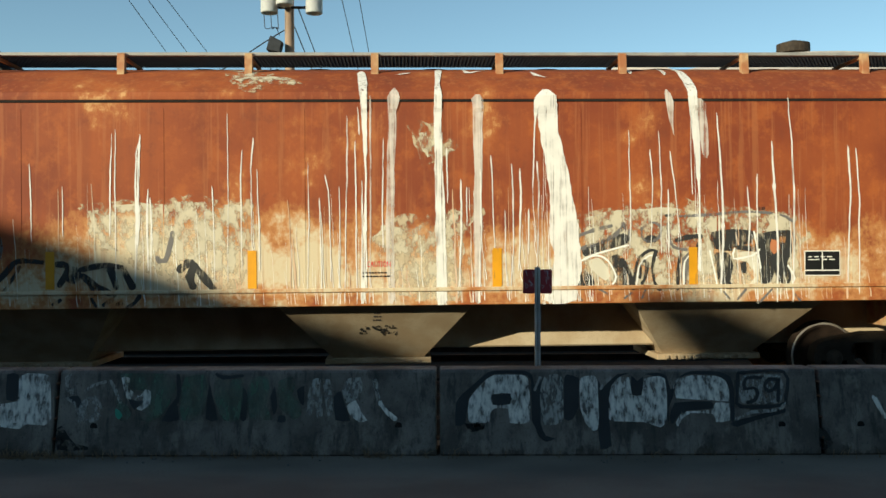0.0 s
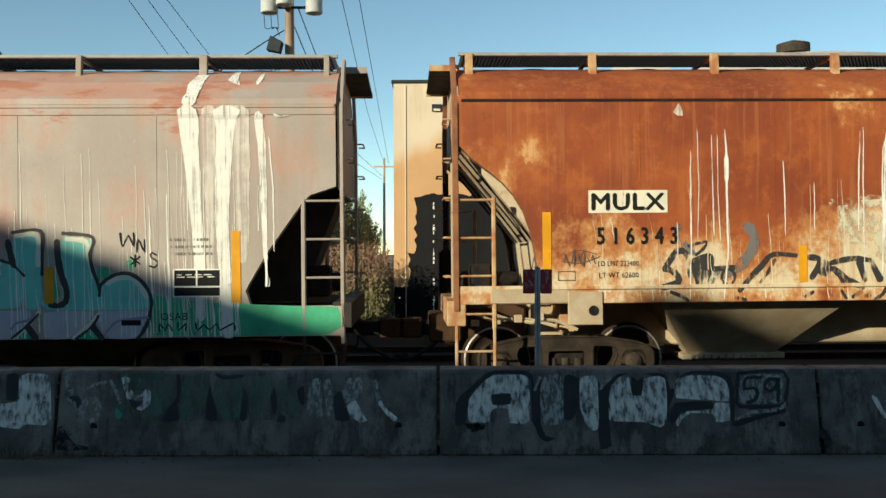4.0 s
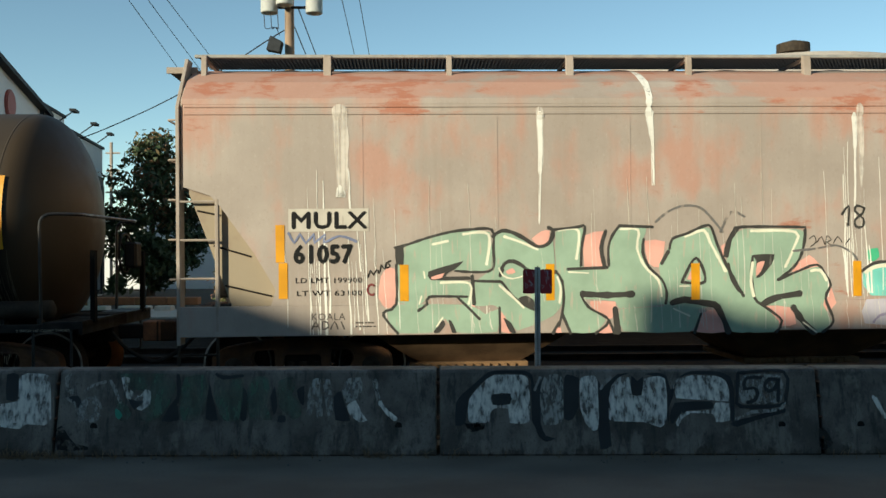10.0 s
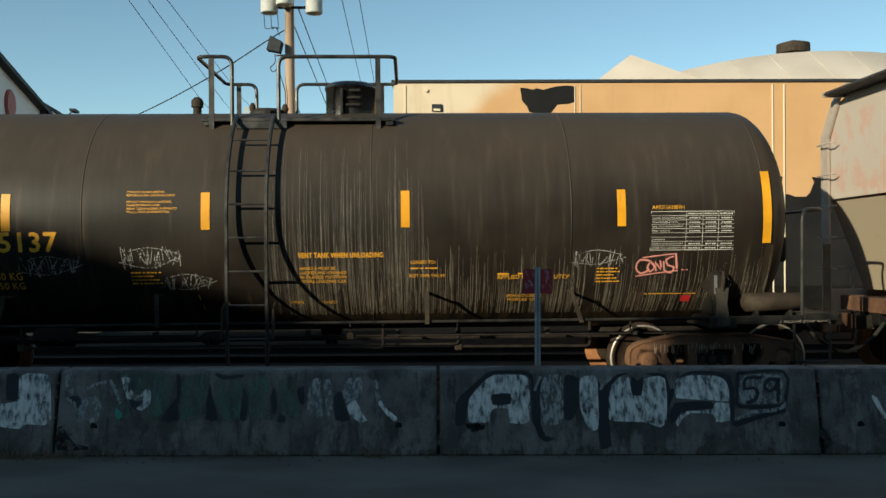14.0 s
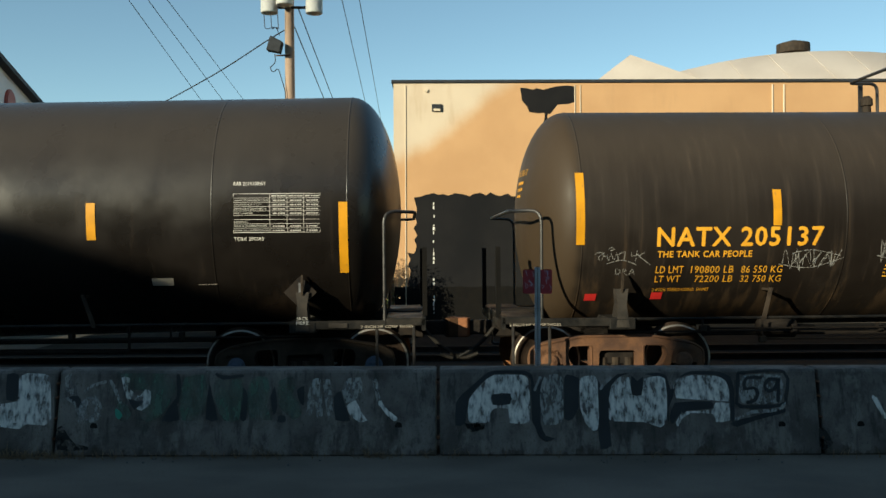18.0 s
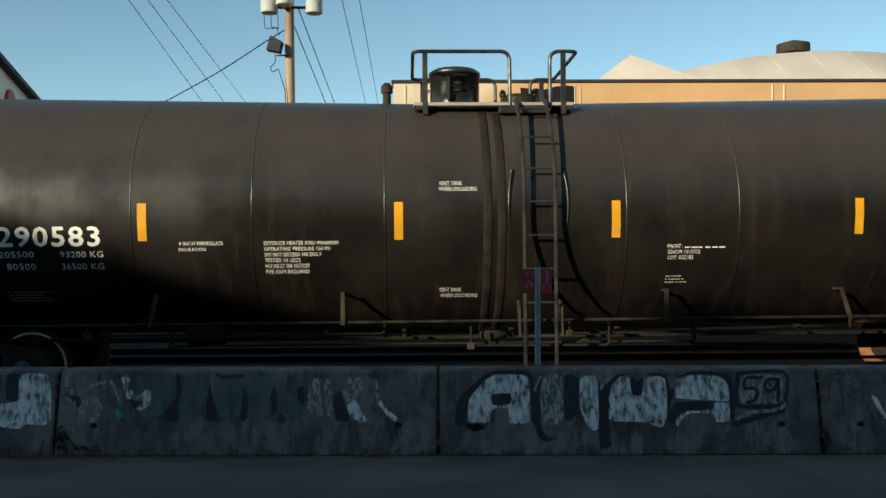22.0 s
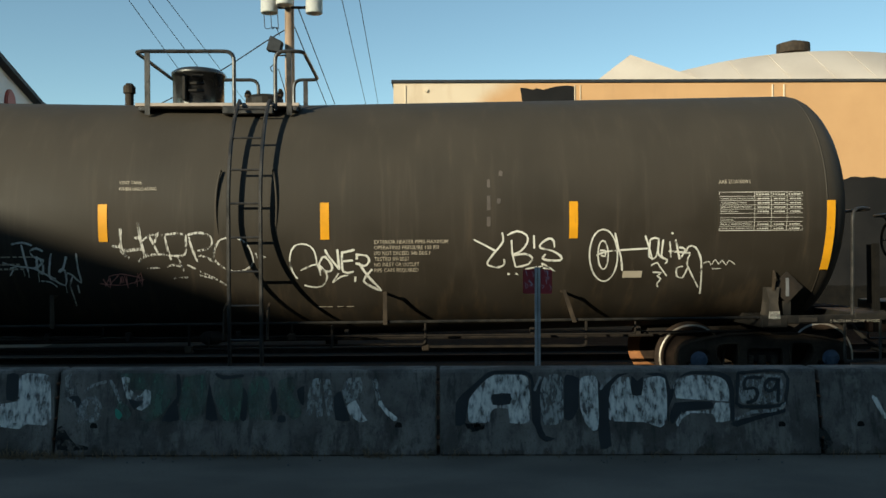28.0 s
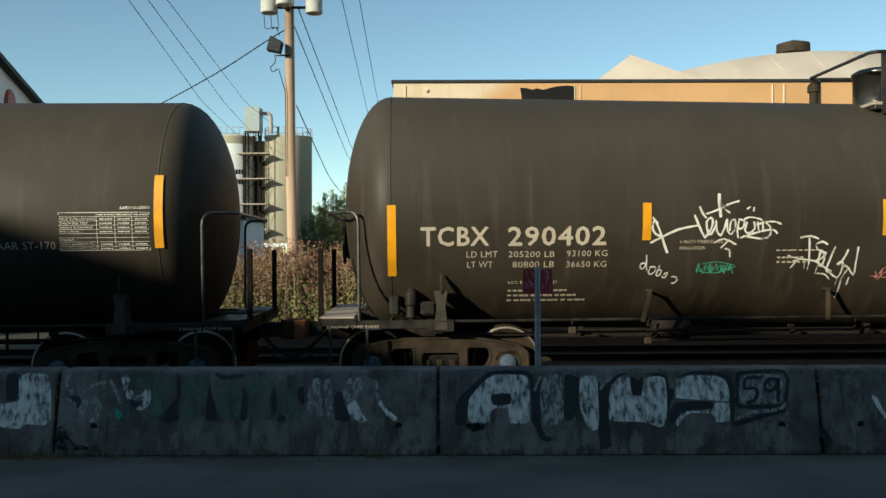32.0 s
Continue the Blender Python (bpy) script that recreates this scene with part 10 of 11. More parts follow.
words(SIDE["d"], "EXTERIOR HEATER PIPES MAXIMUM", -3.036, 2.024, 0.047, 0.925, WHITE, 0.01)
words(SIDE["d"], "OPERATING PRESSURE 150 PSI", -3.035, 1.953, 0.047, 0.819, WHITE, 0.01)
words(SIDE["d"], "DO NOT EXCEED 340 DEG F", -3.034, 1.882, 0.047, 0.707, WHITE, 0.01)
words(SIDE["d"], "TESTED 10 -2022", -3.033, 1.81, 0.049, 0.439, WHITE, 0.01)
words(SIDE["d"], "NO INLET OR OUTLET", -3.031, 1.738, 0.048, 0.553, WHITE, 0.01)
words(SIDE["d"], "PIPE CAPS REQUIRED", -3.029, 1.666, 0.048, 0.54, WHITE, 0.01)
words(SIDE["d"], "VENT TANK", -0.847, 2.755, 0.051, 0.294, WHITE, 0.01)
words(SIDE["d"], "WHEN UNLOADING", -0.851, 2.682, 0.051, 0.482, WHITE, 0.01)
words(SIDE["d"], "VENT TANK", -0.846, 1.41, 0.052, 0.286, WHITE, 0.01)
words(SIDE["d"], "WHEN UNLOADING", -0.831, 1.334, 0.051, 0.48, WHITE, 0.01)
lines_of_bars(SIDE["d"], -6.3, -5.732, 1.34, 1.488, 4, TAN, 5)
words(SIDE["d"], "PAINT:", 2.06, 1.944, 0.049, 0.186, WHITE, 0.01)
words(SIDE["d"], "GNGM 10-2022", 2.067, 1.872, 0.048, 0.414, WHITE, 0.01)
words(SIDE["d"], "LOT: R52283", 2.075, 1.799, 0.05, 0.325, WHITE, 0.01)
lines_of_bars(SIDE["d"], 2.076, 2.368, 1.498, 1.615, 3, TAN, 3)
lines_of_bars(SIDE["d"], 2.28, 2.815, 1.943, 1.984, 1, WHITE, 3)
sticker(SIDE["d"], "reflective_stripe", YELLOW, 4.47, 4.58, 2.102, 2.558)
sticker(SIDE["d"], "reflective_stripe", YELLOW, 7.573, 7.683, 1.668, 2.554)
words(SIDE["d"], "AAR 211A100W1", 6.267, 2.763, 0.05, 0.393, WHITE, 0.01)
data_table(SIDE["d"], 6.271, 7.341, 2.181, 2.661, PALEINK)
words(SIDE["d"], "TCBX 290583", 6.271, 2.082, 0.042, 0.366, WHITE, 0.01)
sticker(SIDE["d"], "worn_plate", TAN, 5.201, 5.469, 1.526, 1.62)
lines_of_bars(SIDE["d"], 5.773, 6.009, 1.53, 1.559, 1, TAN, 3)
words(SIDE["d"], "JACK", 7.02, 1.065, 0.042, 0.153, WHITE, 0.01)
words(SIDE["d"], "HERE", 7.03, 1.003, 0.043, 0.152, WHITE, 0.01)
sticker(SIDE["e"], "reflective_stripe", YELLOW, -7.772, -7.662, 1.618, 2.507)
sticker(SIDE["e"], "reflective_stripe", YELLOW, -4.542, -4.432, 2.045, 2.516)
words(SIDE["e"], "TCBX", -7.348, 1.998, 0.231, 0.85, TAN, 0.024)
words(SIDE["e"], "290402", -6.246, 1.994, 0.231, 1.239, TAN, 0.024)
words(SIDE["e"], "LD LMT", -6.774, 1.846, 0.077, 0.395, TAN, 0.01)
words(SIDE["e"], "205200 LB", -6.241, 1.844, 0.076, 0.589, TAN, 0.01)
words(SIDE["e"], "93100 KG", -5.497, 1.848, 0.077, 0.52, TAN, 0.01)
words(SIDE["e"], "LT WT", -6.763, 1.716, 0.078, 0.325, TAN, 0.01)
words(SIDE["e"], "80800 LB", -6.184, 1.713, 0.078, 0.533, TAN, 0.01)
words(SIDE["e"], "36650 KG", -5.494, 1.71, 0.078, 0.514, TAN, 0.01)
words(SIDE["e"], "60% EMPTY LOAD", -6.234, 1.5, 0.041, 0.641, TAN, 0.01)
lines_of_bars(SIDE["e"], -6.226, -5.159, 1.269, 1.464, 3, TAN, 6)
lines_of_bars(SIDE["e"], -2.8, -2.217, 1.895, 1.936, 1, TAN, 4)
lines_of_bars(SIDE["e"], -2.775, -2.372, 1.742, 1.857, 2, TAN, 3)
words(SIDE["e"], "4 INCH FIBERGLASS", -4.062, 2.001, 0.041, 0.562, TAN, 0.01)
words(SIDE["e"], "INSULATION", -4.055, 1.921, 0.042, 0.326, TAN, 0.01)
sticker(SIDE["e"], "reflective_stripe", YELLOW, -1.44, -1.33, 2.081, 2.541)
sticker(SIDE["e"], "reflective_stripe", YELLOW, 1.287, 1.397, 2.086, 2.544)
sticker(SIDE["e"], "reflective_stripe", YELLOW, 4.412, 4.522, 2.076, 2.539)
sticker(SIDE["e"], "reflective_stripe", YELLOW, 7.721, 7.831, 1.65, 2.534)
words(SIDE["e"], "EXTERIOR HEATER PIPES MAXIMUM", 1.955, 2.028, 0.046, 0.925, TAN, 0.01)
words(SIDE["e"], "OPERATING PRESSURE 150 PSI", 1.954, 1.957, 0.047, 0.807, TAN, 0.01)
words(SIDE["e"], "DO NOT EXCEED 340 DEG F", 1.953, 1.886, 0.047, 0.71, TAN, 0.01)
words(SIDE["e"], "TESTED 09-2021", 1.952, 1.815, 0.048, 0.43, TAN, 0.01)
words(SIDE["e"], "NO INLET OR OUTLET", 1.951, 1.743, 0.048, 0.564, TAN, 0.01)
words(SIDE["e"], "PIPE CAPS REQUIRED", 1.949, 1.671, 0.048, 0.559, TAN, 0.01)
words(SIDE["e"], "VENT TANK", -1.194, 2.788, 0.043, 0.278, TAN, 0.01)
words(SIDE["e"], "WHEN UNLOADING", -1.195, 2.71, 0.042, 0.461, TAN, 0.01)
words(SIDE["e"], "AAR 211A100W1", 6.336, 2.753, 0.051, 0.403, TAN, 0.01)
data_table(SIDE["e"], 6.335, 7.408, 2.157, 2.643, PALEINK)
lines_of_bars(SIDE["e"], 1.201, 1.697, 1.22, 1.247, 1, TAN, 2)
sticker(SIDE["e"], "worn_plate", TAN, 5.136, 5.388, 1.567, 1.654)
strokes(SIDE["e"], "painted_tag", SPRAY, 0.027, [[(-4.411, 2.327), (-4.372, 2.271), (-4.309, 2.131), (-4.257, 1.991), (-4.21, 1.885)], [(-4.29, 2.096), (-4.372, 2.118), (-4.416, 2.202), (-4.399, 2.285), (-4.351, 2.257)], [(-4.428, 2.013), (-4.291, 2.082), (-4.078, 2.178), (-3.833, 2.225)], [(-3.878, 2.351), (-3.826, 2.232), (-3.774, 2.127), (-3.736, 2.07)], [(-3.736, 2.07), (-3.675, 2.161), (-3.644, 2.265), (-3.67, 2.322), (-3.727, 2.266), (-3.704, 2.14), (-3.664, 2.112), (-3.603, 2.23)], [(-3.814, 2.456), (-3.774, 2.371), (-3.733, 2.322)], [(-3.602, 2.279), (-3.592, 2.16), (-3.539, 2.097), (-3.493, 2.194), (-3.462, 2.299)]])
strokes(SIDE["e"], "painted_tag", SPRAY, 0.023, [[(-3.462, 2.299), (-3.453, 2.159), (-3.399, 2.11), (-3.353, 2.207), (-3.365, 2.298), (-3.414, 2.264), (-3.425, 2.159)], [(-3.31, 2.277), (-3.327, 2.158), (-3.31, 2.067)], [(-3.309, 2.298), (-3.24, 2.276), (-3.256, 2.192), (-3.313, 2.179)], [(-3.205, 2.262), (-3.23, 2.157), (-3.175, 2.122), (-3.103, 2.177), (-3.115, 2.261)], [(-3.24, 2.297), (-3.169, 2.325), (-3.03, 2.296), (-2.907, 2.204), (-2.896, 2.105), (-2.968, 2.05), (-3.107, 2.065), (-3.246, 2.087)], [(-3.102, 2.226), (-2.961, 2.26), (-2.856, 2.266), (-2.766, 2.238)], [(-3.275, 2.066), (-3.105, 2.121), (-2.964, 2.155), (-2.859, 2.161), (-2.811, 2.119)], [(-3.066, 2.261), (-3.049, 2.135)], [(-3.003, 2.246), (-2.992, 2.148)]])
strokes(SIDE["e"], "painted_tag", SPRAY, 0.037, [[(-3.559, 2.616), (-3.558, 2.503), (-3.545, 2.335)]])
strokes(SIDE["e"], "painted_tag", SPRAY, 0.022, [[(-3.551, 2.51), (-3.481, 2.418), (-3.426, 2.383)], [(-3.725, 2.371), (-3.586, 2.419), (-3.446, 2.488), (-3.307, 2.53)], [(-3.203, 2.43), (-3.168, 2.451)], [(-3.119, 2.402), (-3.112, 2.444)], [(-3.607, 2.006), (-3.492, 2.054), (-3.336, 1.983)], [(-3.52, 1.942), (-3.423, 2.04)], [(-3.465, 1.927), (-3.41, 1.913), (-3.395, 1.828)]])
strokes(SIDE["e"], "painted_tag", SPRAY, 0.019, [[(-4.472, 1.852), (-4.465, 1.745), (-4.504, 1.674), (-4.54, 1.71), (-4.52, 1.753), (-4.466, 1.738), (-4.449, 1.666)], [(-4.4, 1.709), (-4.425, 1.637), (-4.388, 1.608), (-4.338, 1.651), (-4.351, 1.708), (-4.402, 1.694)], [(-4.286, 1.722), (-4.318, 1.6), (-4.277, 1.592), (-4.254, 1.65), (-4.294, 1.665)], [(-4.218, 1.606), (-4.171, 1.634), (-4.197, 1.562), (-4.237, 1.577)], [(-4.11, 1.576), (-4.041, 1.561), (-4.044, 1.502), (-4.096, 1.488)]])
strokes(SIDE["e"], "painted_tag", SPRAY, 0.025, [[(-2.504, 2.06), (-2.37, 2.08), (-2.266, 2.044)], [(-2.385, 2.045), (-2.369, 1.903), (-2.349, 1.725)], [(-2.141, 1.972), (-2.21, 2.008), (-2.282, 1.973), (-2.256, 1.902), (-2.144, 1.859), (-2.204, 1.788), (-2.276, 1.76)], [(-2.214, 1.902), (-2.233, 1.759), (-2.187, 1.687), (-2.154, 1.787), (-2.18, 1.866)], [(-2.036, 1.936), (-2.076, 1.794), (-2.103, 1.65), (-2.054, 1.613), (-1.928, 1.539), (-1.894, 1.684), (-1.921, 1.756), (-1.979, 1.714), (-1.921, 1.742), (-1.86, 1.899)], [(-1.872, 1.698), (-1.816, 1.669), (-1.726, 1.573), (-1.735, 1.755), (-1.732, 1.933)]])
strokes(SIDE["e"], "painted_tag", SPRAY, 0.019, [[(-1.817, 1.655), (-1.871, 1.538), (-1.863, 1.389), (-1.868, 1.275)], [(-1.777, 1.537), (-1.78, 1.448)], [(-2.641, 1.835), (-2.487, 1.79), (-2.276, 1.76), (-2.123, 1.672), (-2.032, 1.628)], [(-2.56, 1.763), (-2.488, 1.776)], [(-2.212, 1.6), (-2.106, 1.585), (-2.037, 1.525)], [(-2.579, 1.676), (-2.525, 1.748)]])
strokes(SIDE["e"], "painted_tag", SPRAY, 0.009, [[(-2.349, 1.725), (-2.353, 1.645)], [(-2.229, 1.702), (-2.241, 1.593)], [(-2.405, 1.732), (-2.401, 1.668)], [(-1.928, 1.539), (-1.932, 1.45)]])
strokes(SIDE["e"], "painted_tag", BROKENSPRAY, 0.034, [[(-1.169, 2.231), (-1.177, 2.068), (-1.159, 1.94), (-1.094, 1.881)], [(-1.269, 2.022), (-1.187, 2.022)], [(-1.18, 1.964), (-1.062, 1.975), (-0.92, 1.986)], [(-0.952, 2.3), (-0.926, 2.068), (-0.881, 1.892)], [(-0.993, 2.126), (-0.934, 2.126)]])
strokes(SIDE["e"], "painted_tag", BROKENSPRAY, 0.026, [[(-0.828, 2.149), (-0.786, 2.067), (-0.735, 1.95)], [(-0.762, 2.067), (-0.71, 2.183)], [(-0.901, 2.091), (-0.816, 2.16), (-0.653, 2.16), (-0.465, 2.178), (-0.373, 2.147)], [(-0.969, 1.834), (-0.904, 1.892), (-0.737, 1.922), (-0.575, 1.903), (-0.434, 1.902), (-0.384, 1.949), (-0.374, 2.136)], [(-0.63, 2.136), (-0.604, 1.973), (-0.574, 1.856)], [(-0.373, 2.147), (-0.303, 2.17), (-0.186, 2.182), (-0.071, 2.135), (-0.056, 2.041), (-0.113, 1.983), (-0.231, 1.96)], [(-0.339, 2.124), (-0.3, 1.972), (-0.252, 1.831)], [(-0.235, 1.902), (-0.131, 1.878), (-0.065, 1.83)]])
strokes(SIDE["e"], "painted_tag", BROKENSPRAY, 0.022, [[(0.007, 2.041), (0.056, 2.099), (0.231, 2.122), (0.356, 2.052), (0.421, 1.946), (0.437, 1.816), (0.385, 1.745), (0.264, 1.698), (0.114, 1.723), (0.003, 1.795), (-0.038, 1.877), (-0.02, 1.983), (0.007, 2.041)], [(0.478, 1.922), (0.498, 1.863)], [(0.523, 1.894), (0.592, 1.875)], [(-0.873, 1.751), (-0.731, 1.75)], [(-0.635, 1.762), (-0.562, 1.785), (-0.447, 1.761)], [(-0.483, 1.879), (-0.456, 1.785), (-0.429, 1.713)], [(-0.374, 1.784), (-0.285, 1.737)], [(-0.559, 1.618), (-0.392, 1.63)], [(-0.23, 1.701), (-0.084, 1.628), (0.092, 1.519)], [(-0.235, 1.653), (-0.04, 1.604)]])
strokes(SIDE["e"], "painted_tag", SPRAY, 0.019, [[(0.973, 1.599), (0.92, 1.695), (0.893, 1.826), (0.922, 1.956), (0.994, 2.026), (1.11, 2.026), (1.19, 1.967), (1.222, 1.872), (1.23, 1.777)], [(1.026, 1.702), (1.111, 1.742), (1.23, 1.777), (1.32, 1.705), (1.35, 1.609), (1.285, 1.499), (1.154, 1.488), (1.061, 1.513)], [(1.23, 1.777), (1.261, 1.706), (1.27, 1.638)], [(1.418, 1.548), (1.494, 1.656)], [(1.43, 1.548), (1.528, 1.62), (1.611, 1.632)]])
strokes(SIDE["e"], "painted_tag", SPRAY, 0.027, [[(1.291, 1.848), (1.252, 1.754), (1.319, 1.693), (1.402, 1.693), (1.416, 1.765), (1.338, 1.872), (1.291, 1.848)], [(1.341, 1.954), (1.385, 1.872), (1.508, 1.716)], [(1.492, 1.954), (1.508, 1.716)], [(1.55, 1.93), (1.554, 1.68), (1.683, 1.68)], [(1.545, 1.918), (1.702, 1.953)], [(1.558, 1.812), (1.676, 1.823)], [(1.736, 1.894), (1.702, 1.558)], [(1.724, 1.894), (1.853, 1.882), (1.886, 1.81), (1.826, 1.751), (1.722, 1.787)], [(1.757, 1.787), (1.87, 1.618), (2.031, 1.433), (1.913, 1.483), (1.809, 1.558), (1.871, 1.655), (1.919, 1.703)]])
strokes(SIDE["e"], "painted_tag", SPRAY, 0.025, [[(3.211, 2.066), (3.329, 2.007), (3.485, 1.923)], [(3.563, 2.148), (3.576, 2.041), (3.485, 1.923), (3.394, 1.804), (3.396, 1.744), (3.528, 1.719), (3.598, 1.755), (3.595, 1.815)], [(3.682, 2.053), (3.699, 1.886), (3.742, 1.73)], [(3.634, 2.124), (3.751, 2.171), (3.87, 2.123), (3.884, 2.028), (3.805, 1.922), (3.7, 1.875)], [(3.7, 1.863), (3.854, 1.886), (3.951, 1.838), (3.908, 1.754), (3.755, 1.718)], [(3.652, 1.634), (3.669, 1.626)], [(3.753, 1.633), (3.772, 1.626)], [(3.965, 2.111), (3.974, 1.957)], [(4.231, 1.968), (4.215, 2.051), (4.155, 2.075), (4.062, 2.016), (4.053, 1.957), (4.209, 1.92), (4.321, 1.848), (4.312, 1.8), (4.168, 1.801), (4.083, 1.825), (4.116, 1.873)]])
strokes(SIDE["e"], "painted_tag", SPRAY, 0.019, [[(3.876, 1.688), (3.982, 1.712), (4.089, 1.729), (4.075, 1.765), (4.124, 1.741), (4.25, 1.667), (4.103, 1.704)], [(4.847, 2.184), (4.908, 2.165), (4.965, 2.108), (5.008, 2.022), (5.038, 1.915), (5.048, 1.802), (5.038, 1.693), (5.01, 1.605), (4.962, 1.545), (4.904, 1.523), (4.837, 1.546), (4.773, 1.606), (4.724, 1.694), (4.692, 1.803), (4.683, 1.916), (4.699, 2.023), (4.733, 2.109), (4.786, 2.166), (4.847, 2.184)], [(4.849, 2.042), (4.871, 2.032), (4.892, 2.001), (4.909, 1.954), (4.921, 1.896), (4.926, 1.831), (4.924, 1.773), (4.915, 1.725), (4.899, 1.693), (4.878, 1.681), (4.853, 1.694), (4.83, 1.725), (4.81, 1.774), (4.798, 1.832), (4.793, 1.897), (4.796, 1.954), (4.808, 2.002), (4.825, 2.033), (4.849, 2.042)], [(4.82, 1.918), (4.88, 1.918), (4.886, 1.846), (4.837, 1.858)]])
strokes(SIDE["e"], "painted_tag", SPRAY, 0.023, [[(4.777, 1.858), (4.882, 1.901), (5.121, 1.924), (5.423, 1.94)], [(5, 2.132), (5.047, 1.953), (5.093, 1.833), (5.124, 1.663)], [(5.388, 2.095), (5.446, 1.952), (5.498, 1.807)], [(5.451, 2.047), (5.458, 1.832), (5.544, 1.831), (5.56, 2.059), (5.463, 2.059)], [(5.621, 2.047), (5.614, 1.855), (5.648, 1.819)], [(5.56, 2.059), (5.578, 1.855), (5.695, 1.794), (5.677, 1.746)], [(5.708, 2.023), (5.74, 1.83)], [(5.78, 2.046), (5.853, 1.806)], [(5.707, 1.903), (5.98, 1.878)], [(5.837, 1.95), (5.913, 1.926), (5.875, 1.83)], [(5.929, 1.89), (5.958, 1.962), (6.045, 1.95), (6.122, 1.829), (6.157, 1.683), (6.215, 1.343)], [(5.725, 2.135), (5.74, 2.125)]])
strokes(SIDE["e"], "painted_tag", SPRAY, 0.020, [[(5.983, 1.854), (5.963, 1.732), (6.163, 1.433)], [(5.905, 1.708), (5.834, 1.684), (5.852, 1.585), (5.932, 1.56), (5.971, 1.683)], [(5.496, 1.722), (5.565, 1.758), (5.608, 1.71), (5.715, 1.586)], [(5.533, 1.636), (5.647, 1.624), (5.591, 1.587), (5.648, 1.549), (5.61, 1.487), (5.628, 1.441)]])
strokes(SIDE["e"], "painted_tag", CHALK, 0.01, [[(6.172, 1.744), (6.242, 1.768), (6.275, 1.719)], [(6.286, 1.731), (6.326, 1.792), (6.373, 1.731), (6.415, 1.779), (6.475, 1.718), (6.502, 1.779), (6.586, 1.73)], [(6.297, 1.67), (6.408, 1.676)]])
strokes(SIDE["e"], "painted_tag", SHADOWINK, 0.04, [[(3.398, 2.814), (3.392, 2.243)], [(3.558, 2.924), (3.52, 2.526)]])
sticker(SIDE["f"], "reflective_stripe", YELLOW, 6.002, 6.112, 2.002, 2.904)
data_table(SIDE["f"], 4.837, 5.942, 1.978, 2.443, PALEINK)
words(SIDE["f"], "AAR211A100W1", 5.584, 2.479, 0.041, 0.365, WHITE, 0.01)
words(SIDE["f"], "AAR ST-170", 4.06, 1.995, 0.095, 0.725, TAN, 0.01)


def scrawl(side, mat, u0, u1, v0, v1, seed, width=0.009, letters=6):
    """A quick illegible tag: leaning zigzag loops, one or two long flourishes through them."""
    rnd = random.Random(seed)
    step = (u1 - u0) / letters
    lists = []
    for k in range(letters):
        u = u0 + step * k
        pts = [(u + step * rnd.uniform(0, 0.3), v0 + (v1 - v0) * rnd.uniform(0.15, 0.4))]
        for q in range(rnd.randint(3, 5)):
            pts.append((u + step * rnd.uniform(-0.1, 1.25), v0 + (v1 - v0) * (rnd.uniform(0.62, 1.0) if q % 2 == 0 else rnd.uniform(0.0, 0.4))))
        lists.append(pts)
    lists.append([(u0 - 0.3 * step, v0 + (v1 - v0) * 0.35), ((u0 + u1) / 2, v0 + (v1 - v0) * rnd.uniform(0.1, 0.3)), (u1 + 0.4 * step, v0 + (v1 - v0) * 0.6)])
    lists.append([(u0 + step, v0 + (v1 - v0) * 0.8), ((u0 + u1) / 2, v0 + (v1 - v0) * 0.95), (u1, v0 + (v1 - v0) * 0.7)])
    for pts in lists:
        part("painted_tag", ribbon(B(), pts, width, side[1], 0.012, rough=0.25), mat, side[0])


scrawl(SIDE["c"], DIMCHALK, -3.42, -2.66, 1.62, 1.92, 51, 0.009, 6)
scrawl(SIDE["c"], DIMCHALK, -2.14, -1.42, 1.72, 2.02, 52, 0.009, 7)
scrawl(SIDE["c"], DIMCHALK, -1.66, -1.02, 1.42, 1.68, 53, 0.009, 6)
scrawl(SIDE["e"], GREENTAG, -3.795, -3.323, 1.594, 1.77, 61, 0.009, 8)
scrawl(SIDE["e"], PINKTAG, -1.461, -0.978, 1.49, 1.69, 62, 0.009, 5)
scrawl(SIDE["a"], SHADOWINK, -7.071, -6.644, 1.7, 1.936, 71, 0.011, 5)
scrawl(SIDE["c"], DIMCHALK, 3.58, 4.22, 1.68, 1.94, 54, 0.008, 6)


def drips(side, u0, u1, n, low, mat, seed, most=1.9, least=0.3, wide=(0.008, 0.034), wob=0.010):
    """Thin runs of spilled slurry, pointed at the top, that reach down to the sill."""
    rnd = random.Random(seed)
    bm = B()
    for k in range(n):
        u = u0 + (u1 - u0) * rnd.random()
        top = low + least + (most - least) * rnd.random() ** 1.8
        end = low + rnd.choice((0.0, 0.0, 0.1, 0.4, 0.8)) * rnd.random()
        if top - end < 0.2:
            continue
        pts = [(u + rnd.uniform(-wob, wob) - wob * 0.8 * i, end + (top - end) * i / 5) for i in range(6)]
        ribbon(bm, pts, wide[0] + (wide[1] - wide[0]) * rnd.random() ** 2.2, side[1], 0.0105, step=0.2, rough=0.3, taper=True)
    ob = part("spill_drip", bm, mat, side[0], "fine pale drip marks")
    ob["kind"] = "stuff"


